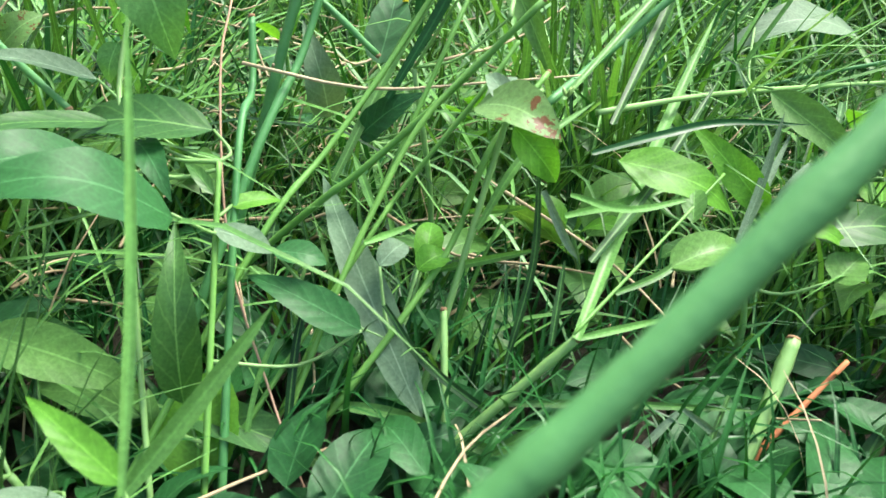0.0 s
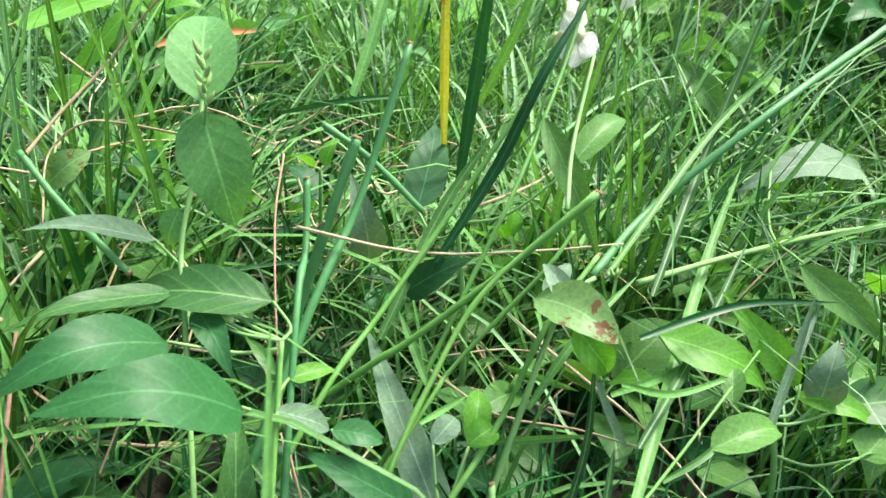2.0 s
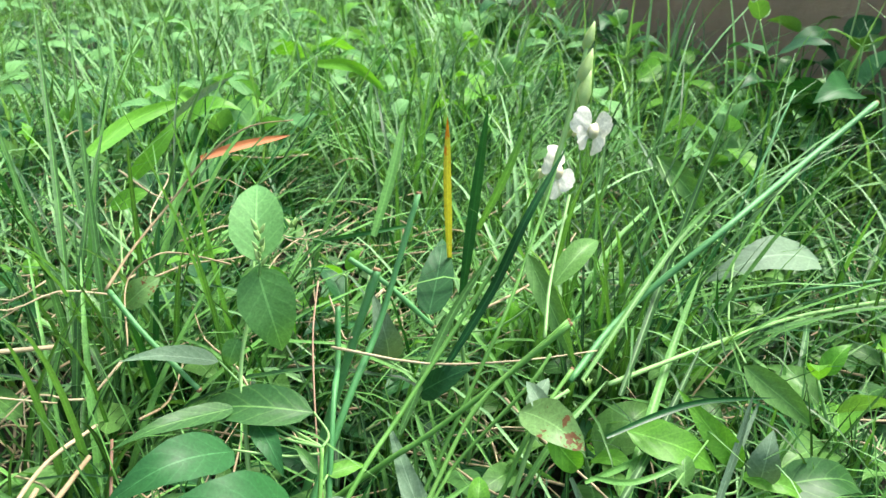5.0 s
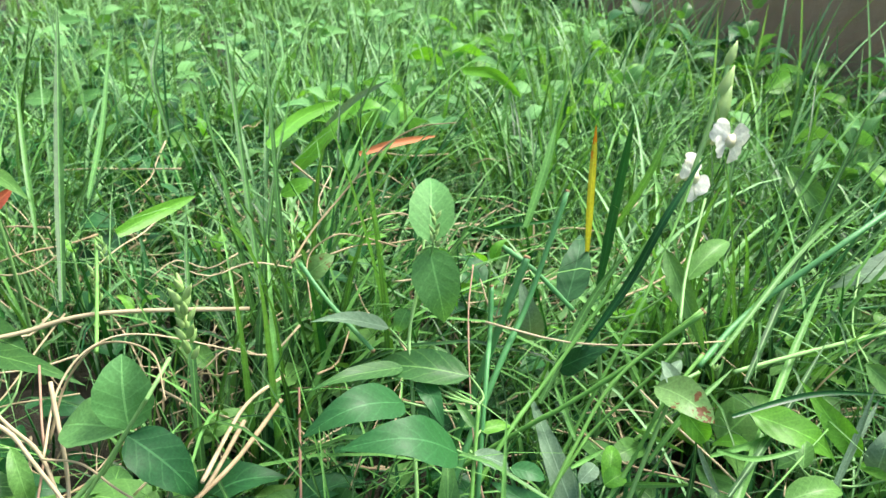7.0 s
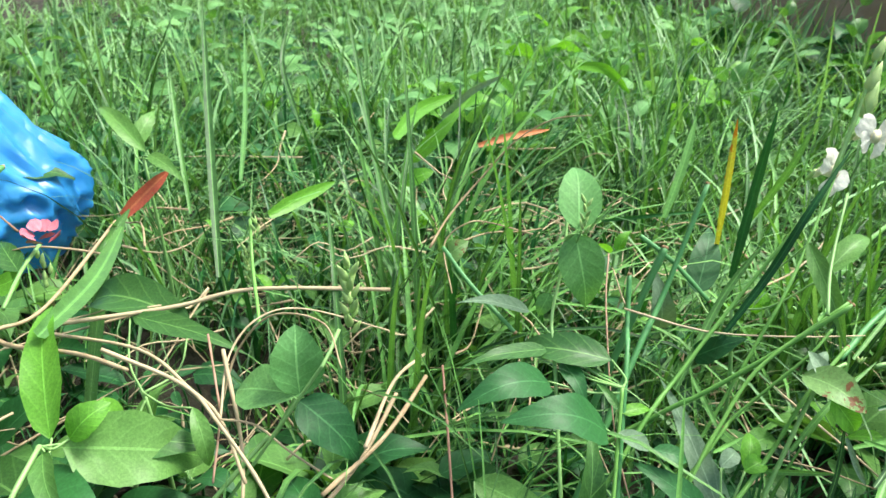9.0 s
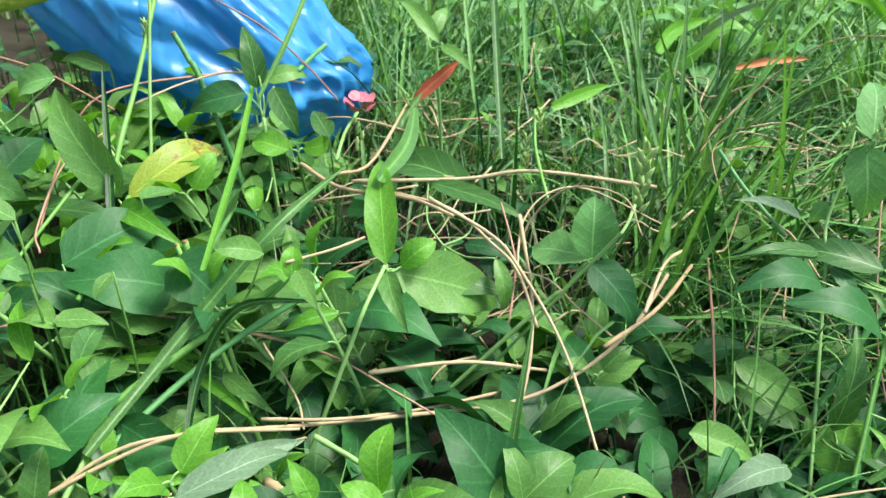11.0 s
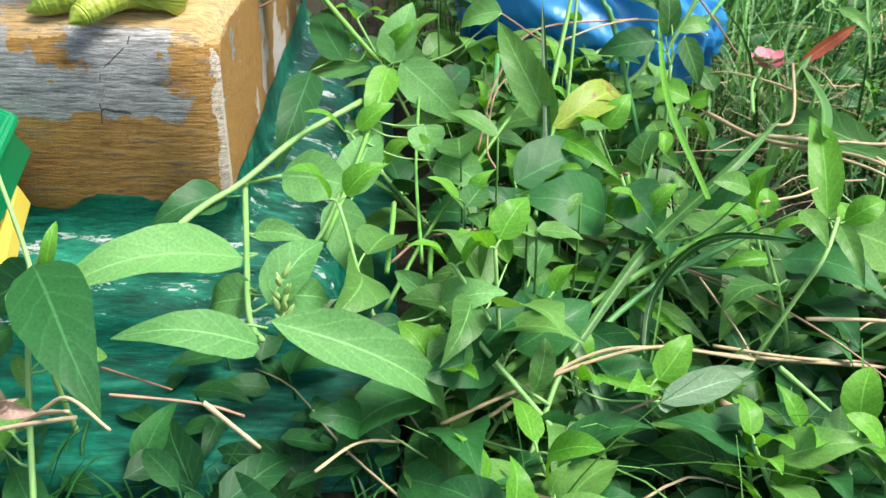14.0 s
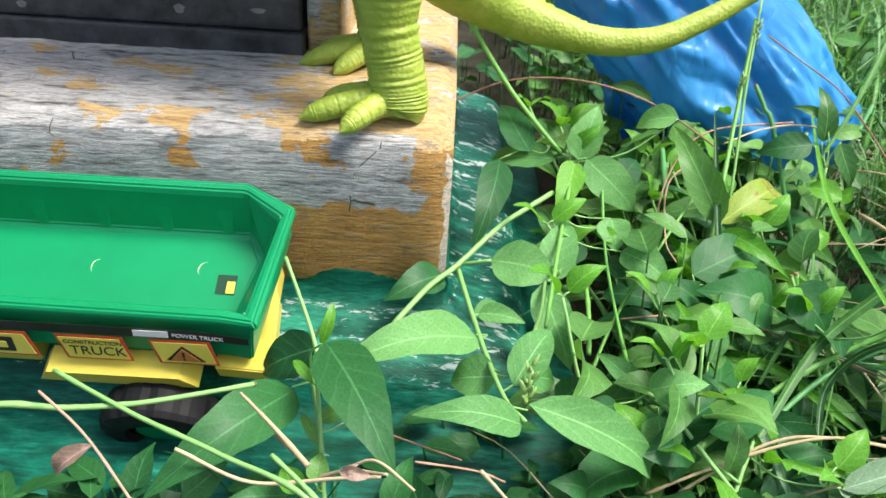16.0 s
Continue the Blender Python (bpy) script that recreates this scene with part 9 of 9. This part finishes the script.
def low_leaves(name, count, region, size, height, material, label, seed, keep=None, ledge=False):
    rs = np.random.RandomState(seed)
    x0, x1, y0, y1 = region
    out, made, tries = [], 0, 0
    while made < count and tries < count * 6:
        tries += 1
        x, y = x0 + (x1 - x0) * rs.rand(), y0 + (y1 - y0) * rs.rand()
        if not (ledge or clear_of_step(x, y)) or (keep and not keep(x, y, rs.rand(), 0.05)):
            continue
        made += 1
        z = ground_z(x, y) + height[0] + (height[1] - height[0]) * rs.rand()
        s, az = size[0] + (size[1] - size[0]) * rs.rand(), rs.rand() * 6.283
        dz = (rs.rand() - 0.45) * 0.9
        b = np.array([x, y, z])
        t = b + s * np.array([math.cos(az), math.sin(az), dz]) / math.hypot(1, dz)
        t[2] = max(t[2], ground_z(x, y) + 0.005)
        nn = np.array([rs.rand() - 0.5, rs.rand() - 0.7, 0.9])
        out.append(leaf_grid(b, t, s * (0.38 + 0.2 * rs.rand()), nn, ("ovate", "oval", "lance")[rs.randint(3)], 0.15 * (rs.rand() - 0.2), 0.2, 0.03, rs.randint(9999), 8, 4))
        out.append((*tube(spline([(x * 1.0 + 0.01 * (rs.rand() - 0.5), y + 0.01 * (rs.rand() - 0.5), ground_z(x, y) - 0.004), b * 0.5 + np.array([x, y, ground_z(x, y)]) * 0.5 + np.array([0.004, 0, 0]), b], 3), (0.0011, 0.0007), 5)[:2], [(0.5, 0.3)] * 35))
    V, F, U = joined([(v, f, (u + [(0.5, 0.3)] * len(v))[: len(v)]) for v, f, u in out])
    ob = mesh_object(name, V, F, material, None, "", U)
    return tagged(ob, label, "weeds", kind="stuff")


def litter(name, count, region, material, label, seed, keep=None, lift=0.05):
    rs = np.random.RandomState(seed)
    x0, x1, y0, y1 = region
    out, made = [], 0
    while made < count:
        x, y = x0 + (x1 - x0) * rs.rand(), y0 + (y1 - y0) * rs.rand()
        if not clear_of_step(x, y) or (keep and not keep(x, y, rs.rand(), 0.05)):
            made += 0.2
            continue
        made += 1
        az, ln = rs.rand() * 6.283, 0.04 + 0.12 * rs.rand()
        z = ground_z(x, y) + 0.008 + lift * rs.rand() ** 1.5
        d = np.array([math.cos(az), math.sin(az), 0])
        sd = np.array([-d[1], d[0], 0])
        pts = [np.array([x, y, z]) + d * ln * k + sd * ln * 0.1 * (rs.rand() - 0.5) + np.array([0, 0, 0.02 * (rs.rand() - 0.4)]) for k in (0, 0.35, 0.7, 1.0)]
        out.append(tube(spline(pts, 3), (0.0006 + 0.0006 * rs.rand(), 0.0004), 5, 0.1, made and int(made)))
    V, F, U = joined(out)
    ob = mesh_object(name, V, F, material, None, "", U)
    return tagged(ob, label, "straw", kind="stuff")


def open_grass(x, y, r, h):
    """Thin where broad leaves grow, where stalks stand and where the camera goes."""
    if wall_side(x, y) < 0.02:
        return False
    if y < 0.36 and x > -0.22:
        return h < 0.075 and r < 0.35
    if y < 0.3 - 0.9 * (x + 0.35) and x < -0.22:
        return r < 0.2 and h < 0.11
    return bright_lawn(x, y, r, h)


def not_near(x, y, r, h):
    return wall_side(x, y) > 0.02 and (y > 0.4 or (y > 0.33 and r < 0.4)) and not (x < -0.3 and y < 0.36)


def lawn(x, y, r, h):
    return wall_side(x, y) > 0.03


def bright_lawn(x, y, r, h):
    """Thinner towards the house, where dark-coloured broad weeds take over to imitate its shade."""
    return wall_side(x, y) > 0.03 and (x > -0.26 - 0.3 * (y - 0.35) or r < 0.42)


def away_from_stalks(x, y, r, h):
    return lawn(x, y, r, h) and not (x > -0.22 and y < 0.34 and r > 0.12)


def by_wall(x, y, r, h):
    return 0.02 < wall_side(x, y) < 0.22


field("lawn_grass", 2900, (-0.9, 0.6, 0.0, 0.95), (0.09, 0.25), (0.0018, 0.0058), GRASS, "fresh green grass blades of a rough lawn", 3, 1.15, open_grass, 7)
# Distance haze and brightness come from the pale blade colour.
field("far_lawn_grass", 10500, (-1.6, 1.0, 0.8, 2.9), (0.09, 0.24), (0.003, 0.007), GRASS_FAR, "green grass of the lawn behind, coloured pale for haze and open light", 4, 1.5, bright_lawn, 5)
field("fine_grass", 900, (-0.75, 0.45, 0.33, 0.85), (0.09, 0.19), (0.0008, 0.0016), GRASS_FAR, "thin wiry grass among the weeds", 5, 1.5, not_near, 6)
# Short blades coloured dark, so the shade under the weeds is in them.
field("short_grass", 4200, (-0.7, 0.4, -0.25, 0.7), (0.03, 0.065), (0.0012, 0.0026), GRASS_DARK, "short grass coloured dark for the shade under the weeds", 6, 1.4, lawn, 4)
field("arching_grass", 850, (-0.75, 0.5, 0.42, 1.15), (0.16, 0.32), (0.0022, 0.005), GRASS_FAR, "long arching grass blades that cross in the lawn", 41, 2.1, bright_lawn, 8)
field("wall_grass", 1300, (-0.3, 0.75, 0.4, 2.2), (0.15, 0.33), (0.003, 0.006), GRASS_FAR, "long grass along the foot of the wall, coloured pale for open light", 42, 1.4, by_wall, 6, 0.0, 40)
field("wiry_stems", 560, (-0.62, -0.15, -0.2, 0.36), (0.07, 0.15), (0.0009, 0.002), GRASS, "thin green stems rising through the low weeds", 43, 1.7, lawn, 6)
# Dark blades put the shade between the lawn's clumps into colour.
field("shaded_grass", 1100, (-0.8, 0.4, 0.36, 1.0), (0.08, 0.19), (0.002, 0.006), GRASS_DARK, "grass coloured dark green for the shade deep in the lawn", 44, 0.9, lawn, 5)
field("stalk_grass", 1000, (-0.2, 0.36, 0.22, 0.5), (0.05, 0.13), (0.0012, 0.0036), GRASS, "narrow grass blades between the cut stalks", 45, 1.1, lawn, 6)
field("dead_grass", 560, (-0.6, 0.4, 0.05, 0.9), (0.05, 0.14), (0.0008, 0.002), STRAW, "bleached dead grass blades among the green", 16, 2.0, away_from_stalks, 5)
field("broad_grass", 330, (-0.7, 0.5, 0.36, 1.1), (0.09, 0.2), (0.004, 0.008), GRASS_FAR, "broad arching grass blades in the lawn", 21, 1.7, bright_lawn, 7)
# LEAF_DARK here puts the shade low under weeds and stalks into colour.
low_leaves("low_weeds", 360, (-0.66, -0.2, -0.28, 0.34), (0.014, 0.055), (0.005, 0.05), LEAF_DARK, "low broad-leaved weeds coloured dark for shade", 7)
low_leaves("step_weeds", 400, (-1.25, -0.5, 0.0, 0.95), (0.018, 0.06), (0.02, 0.15), LEAF, "dark leafy weeds growing beside the step", 17, lambda x, y, r, h: -0.47 < 0.777 * x + 0.629 * y < -0.2)
# Dark leaf colour stands in for ground shade in these three as well.
low_leaves("shade_weeds", 230, (-0.25, 0.4, 0.22, 0.5), (0.02, 0.042), (0.0, 0.03), LEAF_DARK, "leaves low in the grass, coloured dark for shade", 18, lawn)
low_leaves("under_weeds", 130, (-0.2, 0.16, 0.1, 0.24), (0.025, 0.045), (0.0, 0.015), LEAF_DARK, "leaves on the ground coloured dark for shade under the stalks", 24)
low_leaves("ledge_weeds", 85, (-1.0, -0.5, -0.42, 0.0), (0.02, 0.05), (0.012, 0.035), LEAF_DARK, "leaves hanging over the lower ledge of the step, coloured dark for shade", 19, lambda x, y, r, h: (-0.335 if 0.777 * x + 0.629 * y > -0.6 else -0.25) < 0.629 * x - 0.777 * y < -0.2 and 0.777 * x + 0.629 * y > -0.9, True)
low_leaves("lawn_weeds", 240, (-0.3, 0.5, 0.25, 0.75), (0.02, 0.045), (0.005, 0.06), LEAF, "broad-leaved weeds between the grass", 8, lawn)
# Dark leaf colour imitates the house's shade on this side of the lawn.
low_leaves("house_weeds", 520, (-1.4, -0.35, 0.42, 1.7), (0.025, 0.055), (0.02, 0.1), LEAF_DARK, "leafy weeds between the lawn and the house, coloured dark for shade", 23, lambda x, y, r, h: x < -0.2 - 0.3 * (y - 0.35))
low_leaves("far_weeds", 520, (-1.0, 0.8, 0.75, 2.4), (0.03, 0.06), (0.05, 0.15), LEAF_SOFT, "leafy weeds in the lawn behind", 9, lawn)
low_leaves("wall_shrub", 380, (-0.5, 1.1, 0.3, 2.2), (0.03, 0.06), (0.02, 0.14), LEAF_LIGHT, "light leafy weeds along the wall", 10, by_wall)
litter("dry_grass", 330, (-0.6, 0.5, -0.15, 0.8), STRAW, "dry straw lying among the grass", 11, away_from_stalks)
litter("lawn_straw", 150, (-0.5, 0.02, 0.28, 0.7), STRAW, "bleached straw caught in the lawn", 31, lawn, 0.12)
